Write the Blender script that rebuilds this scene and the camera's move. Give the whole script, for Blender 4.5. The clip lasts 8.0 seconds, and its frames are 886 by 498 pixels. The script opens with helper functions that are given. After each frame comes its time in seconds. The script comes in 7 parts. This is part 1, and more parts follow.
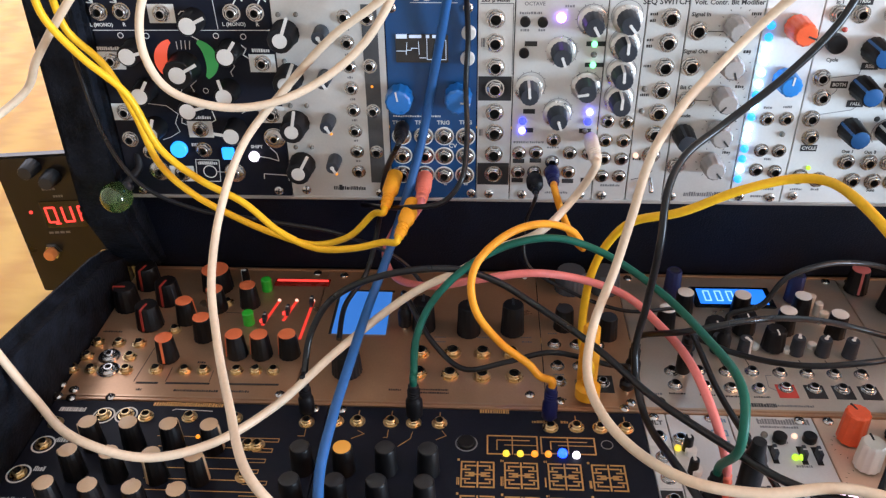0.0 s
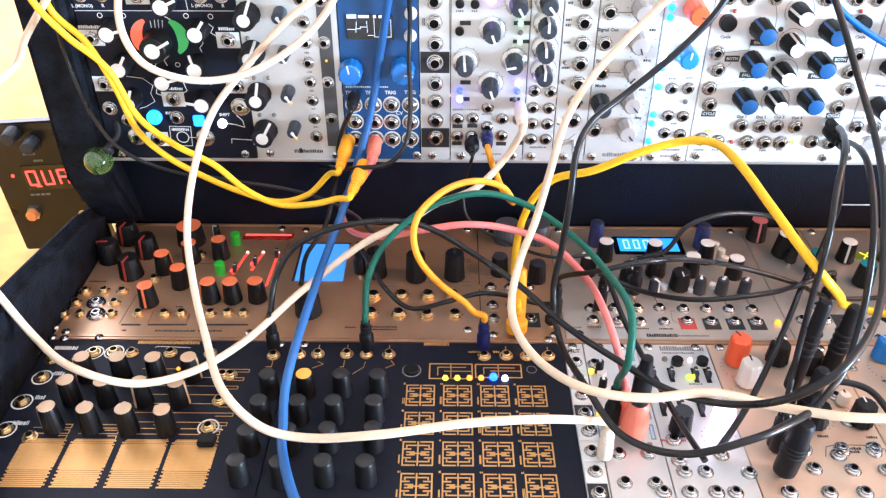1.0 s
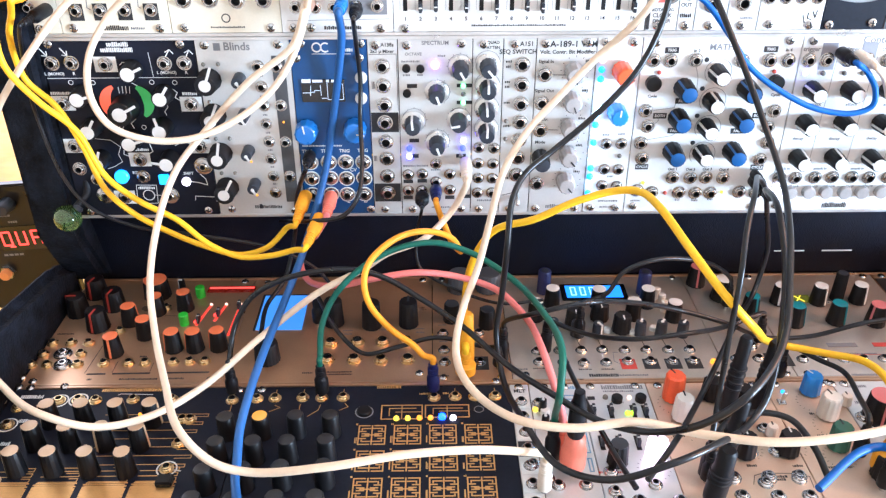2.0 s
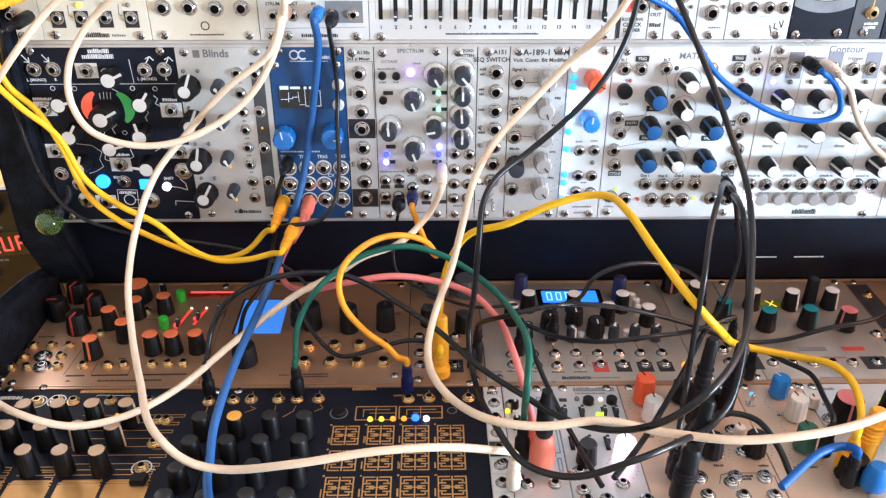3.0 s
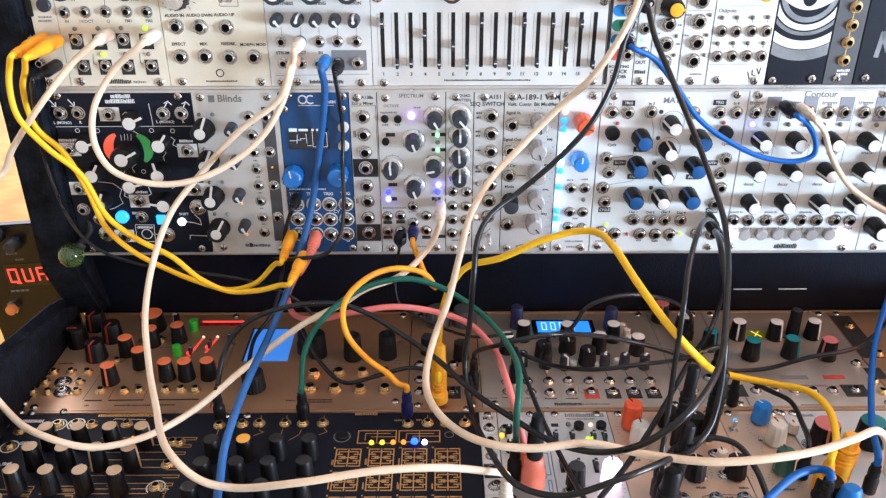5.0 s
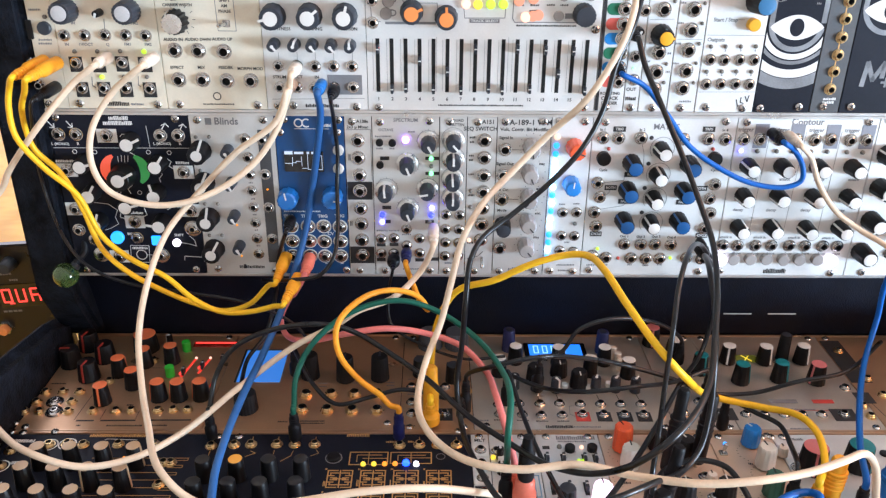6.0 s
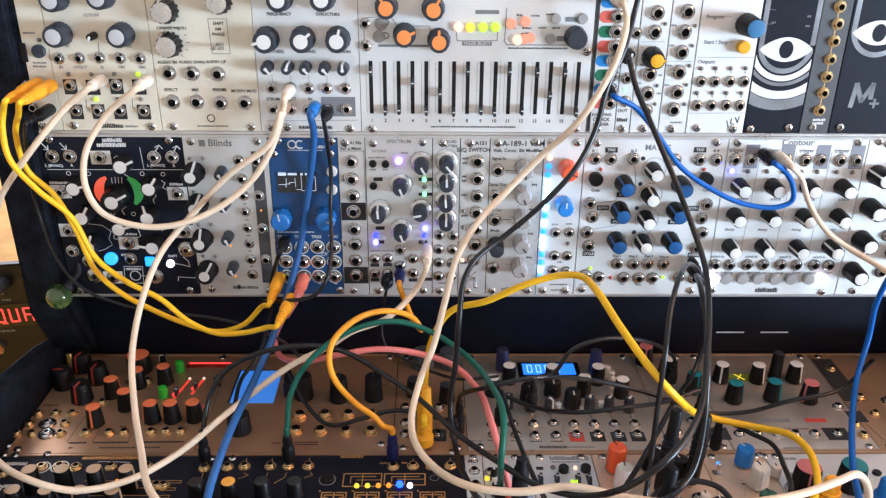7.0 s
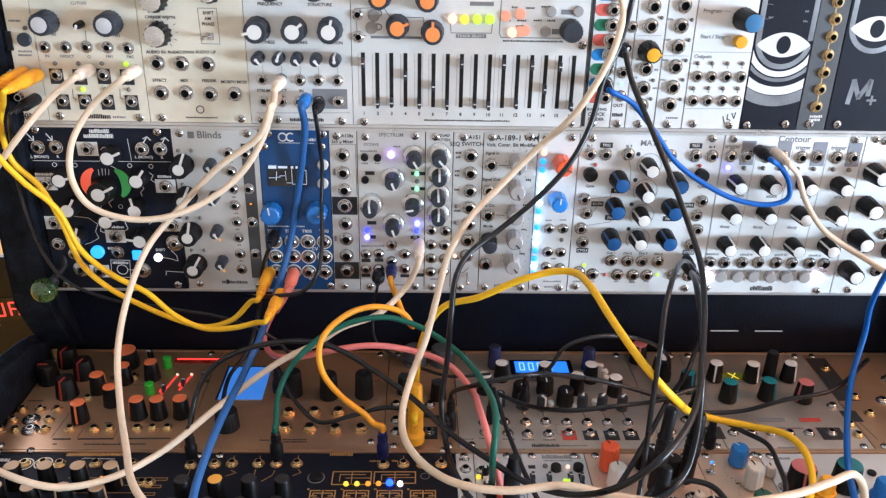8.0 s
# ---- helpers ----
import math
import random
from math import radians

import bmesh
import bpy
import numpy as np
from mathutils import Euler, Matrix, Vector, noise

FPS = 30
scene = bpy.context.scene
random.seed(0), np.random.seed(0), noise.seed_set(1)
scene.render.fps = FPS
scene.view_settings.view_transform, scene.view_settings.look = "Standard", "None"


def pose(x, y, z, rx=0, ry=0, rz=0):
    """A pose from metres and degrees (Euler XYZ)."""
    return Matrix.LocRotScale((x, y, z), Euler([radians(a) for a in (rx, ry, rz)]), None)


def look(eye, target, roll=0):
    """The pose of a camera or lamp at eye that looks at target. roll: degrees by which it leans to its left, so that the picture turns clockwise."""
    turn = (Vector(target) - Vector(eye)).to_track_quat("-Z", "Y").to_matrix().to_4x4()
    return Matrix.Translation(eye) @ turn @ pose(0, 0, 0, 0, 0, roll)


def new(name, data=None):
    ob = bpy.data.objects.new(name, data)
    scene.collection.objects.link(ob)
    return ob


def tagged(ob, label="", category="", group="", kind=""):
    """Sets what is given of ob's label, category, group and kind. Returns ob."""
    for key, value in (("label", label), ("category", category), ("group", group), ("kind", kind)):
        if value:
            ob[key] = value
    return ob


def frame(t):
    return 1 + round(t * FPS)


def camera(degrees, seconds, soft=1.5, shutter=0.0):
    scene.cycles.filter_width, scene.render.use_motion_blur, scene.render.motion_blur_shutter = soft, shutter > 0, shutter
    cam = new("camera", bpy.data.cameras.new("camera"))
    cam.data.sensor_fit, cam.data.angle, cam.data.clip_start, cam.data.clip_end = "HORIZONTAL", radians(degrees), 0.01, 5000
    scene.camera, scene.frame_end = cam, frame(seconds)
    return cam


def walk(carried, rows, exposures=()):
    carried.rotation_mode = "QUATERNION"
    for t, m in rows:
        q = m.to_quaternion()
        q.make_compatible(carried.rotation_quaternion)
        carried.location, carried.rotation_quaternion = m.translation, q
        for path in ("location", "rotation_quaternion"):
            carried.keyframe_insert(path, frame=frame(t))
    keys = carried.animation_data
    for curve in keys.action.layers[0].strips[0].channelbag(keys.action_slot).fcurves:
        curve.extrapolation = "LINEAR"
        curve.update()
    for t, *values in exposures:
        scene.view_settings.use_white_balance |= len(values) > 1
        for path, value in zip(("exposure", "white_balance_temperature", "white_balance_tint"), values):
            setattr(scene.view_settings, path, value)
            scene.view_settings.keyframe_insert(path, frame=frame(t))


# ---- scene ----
cam = camera(56.8, 8.0, soft=1.3)
walk(cam, [
    (0.0, pose(-0.0903, -0.4046, 1.2500, 49.89, 1.04, 2.59)),
    (0.2, pose(-0.0847, -0.4043, 1.2535, 47.14, 0.74, 2.15)),
    (0.5, pose(-0.0809, -0.4175, 1.2645, 45.97, 0.57, 1.95)),
    (0.8, pose(-0.0770, -0.4411, 1.2779, 46.36, 0.15, 1.22)),
    (1.0, pose(-0.0733, -0.4596, 1.2892, 47.33, 0.05, 0.62)),
    (1.2, pose(-0.0661, -0.4744, 1.2935, 49.05, -0.04, 0.18)),
    (1.5, pose(-0.0552, -0.4813, 1.3015, 49.97, 0.03, -0.31)),
    (1.7, pose(-0.0530, -0.4855, 1.3008, 51.44, 0.05, -0.55)),
    (2.8, pose(-0.0389, -0.4993, 1.3029, 52.32, -0.17, -0.98)),
    (3.0, pose(-0.0359, -0.5022, 1.3015, 52.82, -0.26, -0.88)),
    (3.5, pose(-0.0335, -0.5067, 1.3070, 53.56, 0.27, -0.64)),
    (4.0, pose(-0.0290, -0.5149, 1.3147, 54.33, 0.38, -0.48)),
    (4.2, pose(-0.0281, -0.5181, 1.3188, 54.22, 0.44, -0.27)),
    (5.3, pose(-0.0296, -0.5309, 1.3234, 55.27, -0.28, -0.39)),
    (5.5, pose(-0.0293, -0.5325, 1.3229, 55.52, -0.47, -0.36)),
    (6.0, pose(-0.0291, -0.5341, 1.3245, 56.71, -0.60, -0.52)),
    (6.5, pose(-0.0273, -0.5359, 1.3292, 57.46, -0.52, -0.66)),
    (7.0, pose(-0.0279, -0.5328, 1.3301, 57.64, -0.66, -0.90)),
    (7.5, pose(-0.0207, -0.5292, 1.3308, 57.54, -0.34, -0.29)),
    (8.0, pose(-0.0276, -0.5275, 1.3230, 57.62, -1.27, -1.14)),
], exposures=[(0.0, -0.22, 5850, 21), (0.5, 0.46, 5650, 21), (1.0, 0.80, 5550, 21), (1.5, 0.74, 5500, 21), (1.7, 0.72, 5500, 21), (2.8, 0.20, 5750, 21), (3.5, 0.18, 5800, 21), (5.5, -0.06, 5800, 21), (8.0, -0.24, 5800, 21)])

# ---- light ----
world = bpy.data.worlds.new("world")
scene.world = world
world.use_nodes = True
wn = world.node_tree.nodes
sky = wn.new("ShaderNodeTexSky")
sky.sky_type, sky.sun_disc = "NISHITA", False
sky.sun_elevation, sky.sun_rotation = radians(35), radians(70)
world.node_tree.links.new(sky.outputs[0], wn["Background"].inputs[0])
wn["Background"].inputs[1].default_value = 0.07


def area_lamp(name, place, target, width, height, watts, colour):
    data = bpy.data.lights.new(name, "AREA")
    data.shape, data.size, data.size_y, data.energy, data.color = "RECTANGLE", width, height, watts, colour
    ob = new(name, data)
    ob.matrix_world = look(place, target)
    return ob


area_lamp("window_daylight", (2.26, -1.20, 1.12), (0.1, 0.0, 1.10), 0.66, 0.66, 118, (0.76, 0.96, 1.0))
area_lamp("back_window_daylight", (-1.15, 0.94, 1.2), (-1.15, -1.0, 1.0), 1.35, 1.9, 6, (1.0, 0.97, 0.92))
# unseen warm fill lamp, added to brighten and redden the lower panels
area_lamp("warm_ceiling_light", (1.45, -0.32, 2.05), (0.1, -0.15, 0.85), 0.4, 0.4, 14, (1.0, 0.40, 0.14))

# ---- materials ----
def material(name, colour, rough=0.5, metal=0.0, vary=0.12, scale=60.0, bump=0.0, bump_scale=400.0, coat=0.0, random_tint=0.0, clear=0.0, shine=0.5):
    """A surface with stains at one scale, fine grain at another, and a fine relief."""
    m = bpy.data.materials.new(name)
    m.use_nodes = True
    n, l = m.node_tree.nodes, m.node_tree.links
    b = n["Principled BSDF"]
    b.inputs["Metallic"].default_value = metal
    b.inputs["Specular IOR Level"].default_value = shine
    b.inputs["Coat Weight"].default_value = coat
    b.inputs["Transmission Weight"].default_value = clear
    co = n.new("ShaderNodeTexCoord")
    big, fine = n.new("ShaderNodeTexNoise"), n.new("ShaderNodeTexNoise")
    big.inputs["Scale"].default_value, big.inputs["Detail"].default_value = scale, 6
    fine.inputs["Scale"].default_value, fine.inputs["Detail"].default_value = scale * 17, 3
    l.new(co.outputs["Object"], big.inputs["Vector"])
    l.new(co.outputs["Object"], fine.inputs["Vector"])
    mix = n.new("ShaderNodeMath")
    mix.operation = "MULTIPLY_ADD"
    mix.inputs[1].default_value = 0.45
    l.new(fine.outputs["Fac"], mix.inputs[0])
    l.new(big.outputs["Fac"], mix.inputs[2])
    if random_tint:
        info, add = n.new("ShaderNodeObjectInfo"), n.new("ShaderNodeMath")
        add.operation, add.inputs[1].default_value = "MULTIPLY_ADD", random_tint
        l.new(info.outputs["Random"], add.inputs[0])
        l.new(mix.outputs[0], add.inputs[2])
        mix = add
    ramp = n.new("ShaderNodeValToRGB")
    lo, hi = [max(0.0, c * (1 - vary)) for c in colour], [min(1.0, c * (1 + vary)) for c in colour]
    ramp.color_ramp.elements[0].position, ramp.color_ramp.elements[0].color = 0.5, (*lo, 1)
    ramp.color_ramp.elements[1].position, ramp.color_ramp.elements[1].color = 0.98, (*hi, 1)
    l.new(mix.outputs[0], ramp.inputs[0])
    l.new(ramp.outputs[0], b.inputs["Base Color"])
    rr = n.new("ShaderNodeMapRange")
    rr.inputs["To Min"].default_value, rr.inputs["To Max"].default_value = max(0.03, rough - 0.12), min(1, rough + 0.14)
    l.new(big.outputs["Fac"], rr.inputs["Value"])
    l.new(rr.outputs[0], b.inputs["Roughness"])
    if bump:
        bn, bt = n.new("ShaderNodeBump"), n.new("ShaderNodeTexNoise")
        bt.inputs["Scale"].default_value, bt.inputs["Detail"].default_value = bump_scale, 4
        l.new(co.outputs["Object"], bt.inputs["Vector"])
        bn.inputs["Strength"].default_value, bn.inputs["Distance"].default_value = bump, 0.0012
        l.new(bt.outputs["Fac"], bn.inputs["Height"])
        l.new(bn.outputs[0], b.inputs["Normal"])
    return m


def glowing(name, colour, strength):
    m = bpy.data.materials.new(name)
    m.use_nodes = True
    b = m.node_tree.nodes["Principled BSDF"]
    b.inputs["Base Color"].default_value = (*[0.3 * c + 0.05 for c in colour], 1)
    b.inputs["Emission Color"].default_value, b.inputs["Emission Strength"].default_value = (*colour, 1), strength
    b.inputs["Roughness"].default_value = 0.25
    return m


def wooden(name, dark, light, scale=9.0, rough=0.42):
    m = material(name, light, rough, bump=0.15, bump_scale=160)
    n, l = m.node_tree.nodes, m.node_tree.links
    wave, co, mp, ramp = n.new("ShaderNodeTexWave"), n.new("ShaderNodeTexCoord"), n.new("ShaderNodeMapping"), n.new("ShaderNodeValToRGB")
    mp.inputs["Scale"].default_value = (1, 7, 7)
    l.new(co.outputs["Object"], mp.inputs[0])
    l.new(mp.outputs[0], wave.inputs["Vector"])
    wave.inputs["Scale"].default_value, wave.inputs["Distortion"].default_value, wave.inputs["Detail"].default_value = scale, 5, 4
    ramp.color_ramp.elements[0].color, ramp.color_ramp.elements[1].color = (*dark, 1), (*light, 1)
    l.new(wave.outputs["Fac"], ramp.inputs[0])
    l.new(ramp.outputs[0], n["Principled BSDF"].inputs["Base Color"])
    return m


ALU = material("brushed_aluminium_panel", (0.69, 0.685, 0.67), 0.42, 0.55, 0.06, 40, 0.04, 900)
# the copper tone puts warm light into the aluminium's base colour
ALU_WARM_LIT = material("copper_toned_aluminium_panel", (0.57, 0.355, 0.215), 0.31, 0.70, 0.08, 40, 0.04, 900)
# brighter than ALU: stronger light on the top row, put into the colour
ALU_LIT = material("pale_aluminium_panel", (0.76, 0.75, 0.73), 0.45, 0.3, 0.06, 40, 0.04, 900)
# ALU darkened and warmed: lower-row shade and warm light put into its colour
ALU_SHADED = material("warm_grey_aluminium_panel", (0.67, 0.58, 0.49), 0.32, 0.75, 0.08, 40, 0.04, 900)
ALU_BRIGHT = material("white_aluminium_panel", (0.74, 0.74, 0.73), 0.5, 0.25, 0.05, 30, 0.03, 900)
RAIL = material("extruded_aluminium_rail", (0.72, 0.72, 0.72), 0.3, 0.85, 0.06, 30)
# rail metal tinted copper to stand in for reflected warm light
RAIL_WARM_LIT = material("copper_toned_rail", (0.60, 0.40, 0.26), 0.3, 0.85, 0.08, 30)
GREY_PRINT = material("grey_panel_print", (0.20, 0.20, 0.21), 0.5)
DARK_PANEL = material("black_circuit_board_panel", (0.007, 0.009, 0.018), 0.5, 0.0, 0.3, 25, 0.03, 700, shine=0.2)
BLUE_PANEL = material("blue_circuit_board_panel", (0.003, 0.060, 0.195), 0.45, 0.0, 0.12, 25, 0.02, 700, 0.2)
BLACK_PLASTIC = material("black_plastic", (0.006, 0.006, 0.007), 0.42, 0, 0.25, 90, 0.06, 900, shine=0.28)
SOFT_BLACK = material("soft_black_rubber", (0.007, 0.007, 0.009), 0.55, 0, 0.3, 70, 0.05, 900, shine=0.3)
BLACK_PRINT = material("black_ink_print", (0.02, 0.02, 0.022), 0.6)
WHITE_PRINT = material("white_ink_print", (0.72, 0.72, 0.70), 0.55)
GOLD = material("gold_plated_trace", (0.70, 0.40, 0.14), 0.42, 0.6, 0.12, 120)
METAL_TOP = material("spun_aluminium_knob_top", (0.74, 0.73, 0.71), 0.28, 0.9, 0.06, 120)
STEEL = material("nickel_plated_steel", (0.52, 0.51, 0.50), 0.2, 1.0, 0.1, 200)
BRASS = material("brass_bushing", (0.70, 0.52, 0.28), 0.28, 1.0, 0.12, 200)
HOLE = material("dark_socket_hole", (0.004, 0.004, 0.004), 0.8)
WHITE_PLASTIC = material("white_plastic_cap", (0.74, 0.73, 0.70), 0.4, 0, 0.05, 80)
CREAM_CAP = material("cream_knob_cap", (0.52, 0.37, 0.23), 0.45, 0, 0.06, 80)
BLUE_CAP = material("blue_knob_cap", (0.008, 0.088, 0.28), 0.4, 0, 0.1, 80)
TEAL_CAP = material("teal_knob_cap", (0.01, 0.20, 0.24), 0.42, 0, 0.1, 80)
PINK_CAP = material("dusty_pink_knob_cap", (0.55, 0.16, 0.16), 0.42, 0, 0.1, 80)
ORANGE_CAP = material("orange_knob_cap", (0.80, 0.20, 0.075), 0.45, 0, 0.1, 80)
PEACH_CAP = material("peach_knob_cap", (0.85, 0.28, 0.07), 0.45, 0, 0.08, 80)
YELLOW_CAP = material("yellow_button_cap", (0.85, 0.42, 0.01), 0.4, 0, 0.08, 80)
RED_KNOB = material("orange_red_moulded_plastic", (0.90, 0.12, 0.03), 0.38, 0, 0.1, 80, 0, 400, 0.1)
SKY_KNOB = material("bright_blue_moulded_plastic", (0.02, 0.22, 0.66), 0.36, 0, 0.1, 80, 0, 400, 0.1)
GREEN_KNOB = material("dark_green_moulded_plastic", (0.03, 0.12, 0.08), 0.4, 0, 0.1, 80)
GREEN_BUTTON = material("bright_green_button", (0.03, 0.50, 0.03), 0.4, 0, 0.08, 80)
BONE_KNOB = material("ivory_moulded_plastic", (0.72, 0.66, 0.58), 0.4, 0, 0.06, 80)
SMOKE_KNOB = material("clear_grey_plastic", (0.36, 0.34, 0.33), 0.22, 0, 0.12, 80, 0, 400, 0.3)
GREY_KNOB = material("slate_black_plastic", (0.030, 0.036, 0.048), 0.42, 0, 0.2, 80, 0.04, 900, shine=0.4)
TOLEX = material("black_textured_case_vinyl", (0.0040, 0.0058, 0.0135), 0.65, 0, 0.35, 60, 0.5, 900, shine=0.18)
FELT = material("dark_blue_black_padded_cloth", (0.0075, 0.0095, 0.015), 0.9, 0, 0.8, 90, 1.0, 420, shine=0.15)
SCREEN_BLACK = material("black_display_glass", (0.006, 0.007, 0.010), 0.12, 0, 0.1, 30, 0, 400, 0.5)
WALL = material("pale_plaster", (0.74, 0.70, 0.63), 0.85, 0, 0.05, 3, 0.15, 60)
CEILING = material("white_ceiling_paint", (0.80, 0.79, 0.76), 0.9, 0, 0.03, 3, 0.1, 60)
DESK_WOOD = wooden("golden_pine_wood", (0.70, 0.34, 0.025), (0.82, 0.46, 0.05), 5, 0.42)
FLOOR_WOOD = wooden("oak_floorboards", (0.26, 0.15, 0.08), (0.42, 0.27, 0.15), 7)
LED_BLUE = glowing("blue_lit_led", (0.10, 0.09, 1.0), 14)
LED_SKY = glowing("sky_blue_lit_button", (0.02, 0.35, 1.0), 2.0)
LED_ICE = glowing("ice_white_lit_led", (0.36, 0.74, 1.0), 9)
LED_VIOLET = glowing("violet_lit_led", (0.40, 0.18, 1.0), 12)
LED_GREEN = glowing("green_lit_led", (0.20, 1.0, 0.30), 3.5)
LED_YELLOW = glowing("yellow_lit_led", (1.0, 0.72, 0.03), 1.3)
LED_LIME = glowing("lime_lit_button", (0.55, 0.95, 0.02), 1.3)
LED_AMBER = glowing("amber_lit_led", (1.0, 0.34, 0.01), 1.4)
LED_WARM = glowing("warm_white_lit_led", (1.0, 0.62, 0.40), 1.6)
LED_PEACH = glowing("peach_lit_button", (1.0, 0.40, 0.22), 0.8)
LED_RED = glowing("red_lit_led", (1.0, 0.05, 0.03), 1.8)
LED_WHITE = glowing("white_lit_led", (1.0, 0.92, 0.95), 4)
LED_PINKISH = glowing("white_lit_slider_knob", (1.0, 0.74, 0.82), 2.4)
LED_OFF = material("unlit_led", (0.20, 0.19, 0.17), 0.25, 0, 0.1, 90)
OLED_PIXELS = glowing("white_display_pixels", (0.75, 0.88, 1.0), 0.75)
LCD_BLUE = glowing("blue_backlit_display", (0.05, 0.27, 0.80), 0.75)
LCD_BRIGHT = glowing("bright_blue_display", (0.02, 0.25, 1.0), 1.2)
LCD_PALE = glowing("pale_blue_display_digits", (0.35, 0.75, 1.0), 1.3)
PALE_CAP = material("pale_grey_knob_cap", (0.62, 0.59, 0.55), 0.45, 0, 0.06, 80)
RED_GLASS = material("dark_red_display_glass", (0.30, 0.025, 0.015), 0.25, 0, 0.15, 60)
RED_LINE = material("dull_red_pointer", (0.34, 0.035, 0.022), 0.5)
# cream raised in brightness so the colour carries extra top-row light
ALU_CREAM_LIT = material("cream_toned_aluminium_panel", (0.80, 0.735, 0.60), 0.45, 0.25, 0.06, 40, 0.04, 900)

# ---- building kit (millimetres in the plane of a row of panels) ----
RIG = pose(0, 0, 0.95, -8)
UPPER = RIG @ pose(-0.3, 0, 0, 90)
LOWER = RIG @ pose(-0.3, -0.1004, -0.0757, 0.39)
MM = Matrix.Scale(0.001, 4)
CACHE = {}


def mesh_of(name, bm, mats, smooth=True):
    me = bpy.data.meshes.new(name)
    bm.normal_update()
    bm.to_mesh(me)
    bm.free()
    for m in mats if isinstance(mats, (list, tuple)) else [mats]:
        me.materials.append(m)
    if smooth:
        me.shade_smooth()
        me.set_sharp_from_angle(angle=radians(38))
    return me


def part(name, data, mats, parent, m=None, label=""):
    """Links a bmesh in millimetres, or a ready mesh, as one object under a thing or a part."""
    if isinstance(data, bmesh.types.BMesh):
        bmesh.ops.scale(data, vec=(0.001, 0.001, 0.001), verts=data.verts)
        data = mesh_of(name, data, mats)
    ob = new(name, data)
    ob.parent = parent
    if m is not None:
        ob.matrix_basis = m
    return tagged(ob, label)


def thing(name, m, label, category, group="", kind=""):
    ob = new(name)
    ob.empty_display_size = 0.02
    ob.matrix_basis = m
    return tagged(ob, label, category, group, kind)


def at(x, y, z=0.0, turn=0.0, tip=0.0):
    return Matrix.Translation((x * 0.001, y * 0.001, z * 0.001)) @ Matrix.Rotation(radians(turn), 4, "Z") @ Matrix.Rotation(radians(tip), 4, "X")


def add_box(bm, x0, x1, y0, y1, z0, z1, bevel=0.0, slot=0):
    r = bmesh.ops.create_cube(bm, size=1.0)
    bmesh.ops.scale(bm, vec=(x1 - x0, y1 - y0, z1 - z0), verts=r["verts"])
    bmesh.ops.translate(bm, vec=((x0 + x1) / 2, (y0 + y1) / 2, (z0 + z1) / 2), verts=r["verts"])
    faces = {f for v in r["verts"] for f in v.link_faces}
    for f in faces:
        f.material_index = slot
    if bevel:
        edges = list({e for f in faces for e in f.edges})
        bmesh.ops.bevel(bm, geom=edges, offset=bevel, segments=2, affect="EDGES", clamp_overlap=True)


def add_lathe(bm, profile, sides=20, slot=0, x=0.0, y=0.0, flutes=0, depth=0.0, slots=None, closed=True):
    """Turns (radius, height) pairs about z. flutes: grip ribs round the outside. slots: the material of each band."""
    rings = []
    for r, h in profile:
        ring = []
        for k in range(sides):
            a = 2 * math.pi * k / sides
            q = r * (1 - depth * (0.5 + 0.5 * math.cos(a * flutes))) if flutes and r > 1.0 else r
            ring.append(bm.verts.new((x + q * math.cos(a), y + q * math.sin(a), h)))
        rings.append(ring)
    for i in range(len(rings) - 1):
        for k in range(sides):
            f = bm.faces.new((rings[i][k], rings[i][(k + 1) % sides], rings[i + 1][(k + 1) % sides], rings[i + 1][k]))
            f.material_index = slots[i] if slots else slot
    if closed:
        f = bm.faces.new(rings[-1])
        f.material_index = slots[-1] if slots else slot
    return rings


def cached(key, build, mats):
    if key not in CACHE:
        bm = bmesh.new()
        build(bm)
        bmesh.ops.scale(bm, vec=(0.001, 0.001, 0.001), verts=bm.verts)
        CACHE[key] = mesh_of(key, bm, mats)
    return CACHE[key]


def build_jack(bm, nut=4.1, bush=3.1, hole=2.2, height=2.0, hexed=True):
    add_lathe(bm, [(nut + 0.9, 0.02), (nut + 0.9, 0.45), (nut, 0.5)], 20, 0, closed=False)
    add_lathe(bm, [(nut + 0.25, 0.45), (nut + 0.25, height - 0.4), (nut - 0.3, height), (bush * 0.9, height)], 6 if hexed else 18, 0, closed=False)
    add_lathe(bm, [(bush, height - 0.3), (bush, height + 1.0), (bush - 0.35, height + 1.3), (hole, height + 1.3), (hole, 0.6), (0.05, 0.5)], 16, 0, slots=[0, 0, 0, 1, 1, 1])


def jack_mesh(style):
    if style == "small":
        return cached("jack_small", lambda b: build_jack(b, 3.3, 2.8, 2.05, 1.7), [STEEL, HOLE])
    if style == "big":
        return cached("jack_big", lambda b: build_jack(b, 4.5, 3.7, 2.85, 2.3), [STEEL, HOLE])
    if style == "round":
        return cached("jack_round", lambda b: build_jack(b, 3.6, 2.8, 1.8, 1.8, False), [STEEL, HOLE])
    if style == "gold":
        return cached("jack_gold", lambda b: build_jack(b, 3.4, 2.8, 2.0, 1.7), [BRASS, HOLE])
    if style == "big_gold":
        return cached("jack_big_gold", lambda b: build_jack(b, 4.5, 3.8, 3.1, 2.3), [BRASS, HOLE])
    if style == "ringed":
        return cached("jack_ringed", lambda b: build_jack(b, 5.6, 3.0, 1.85, 1.9, False), [STEEL, HOLE])
    return cached("jack", lambda b: build_jack(b), [STEEL, HOLE])


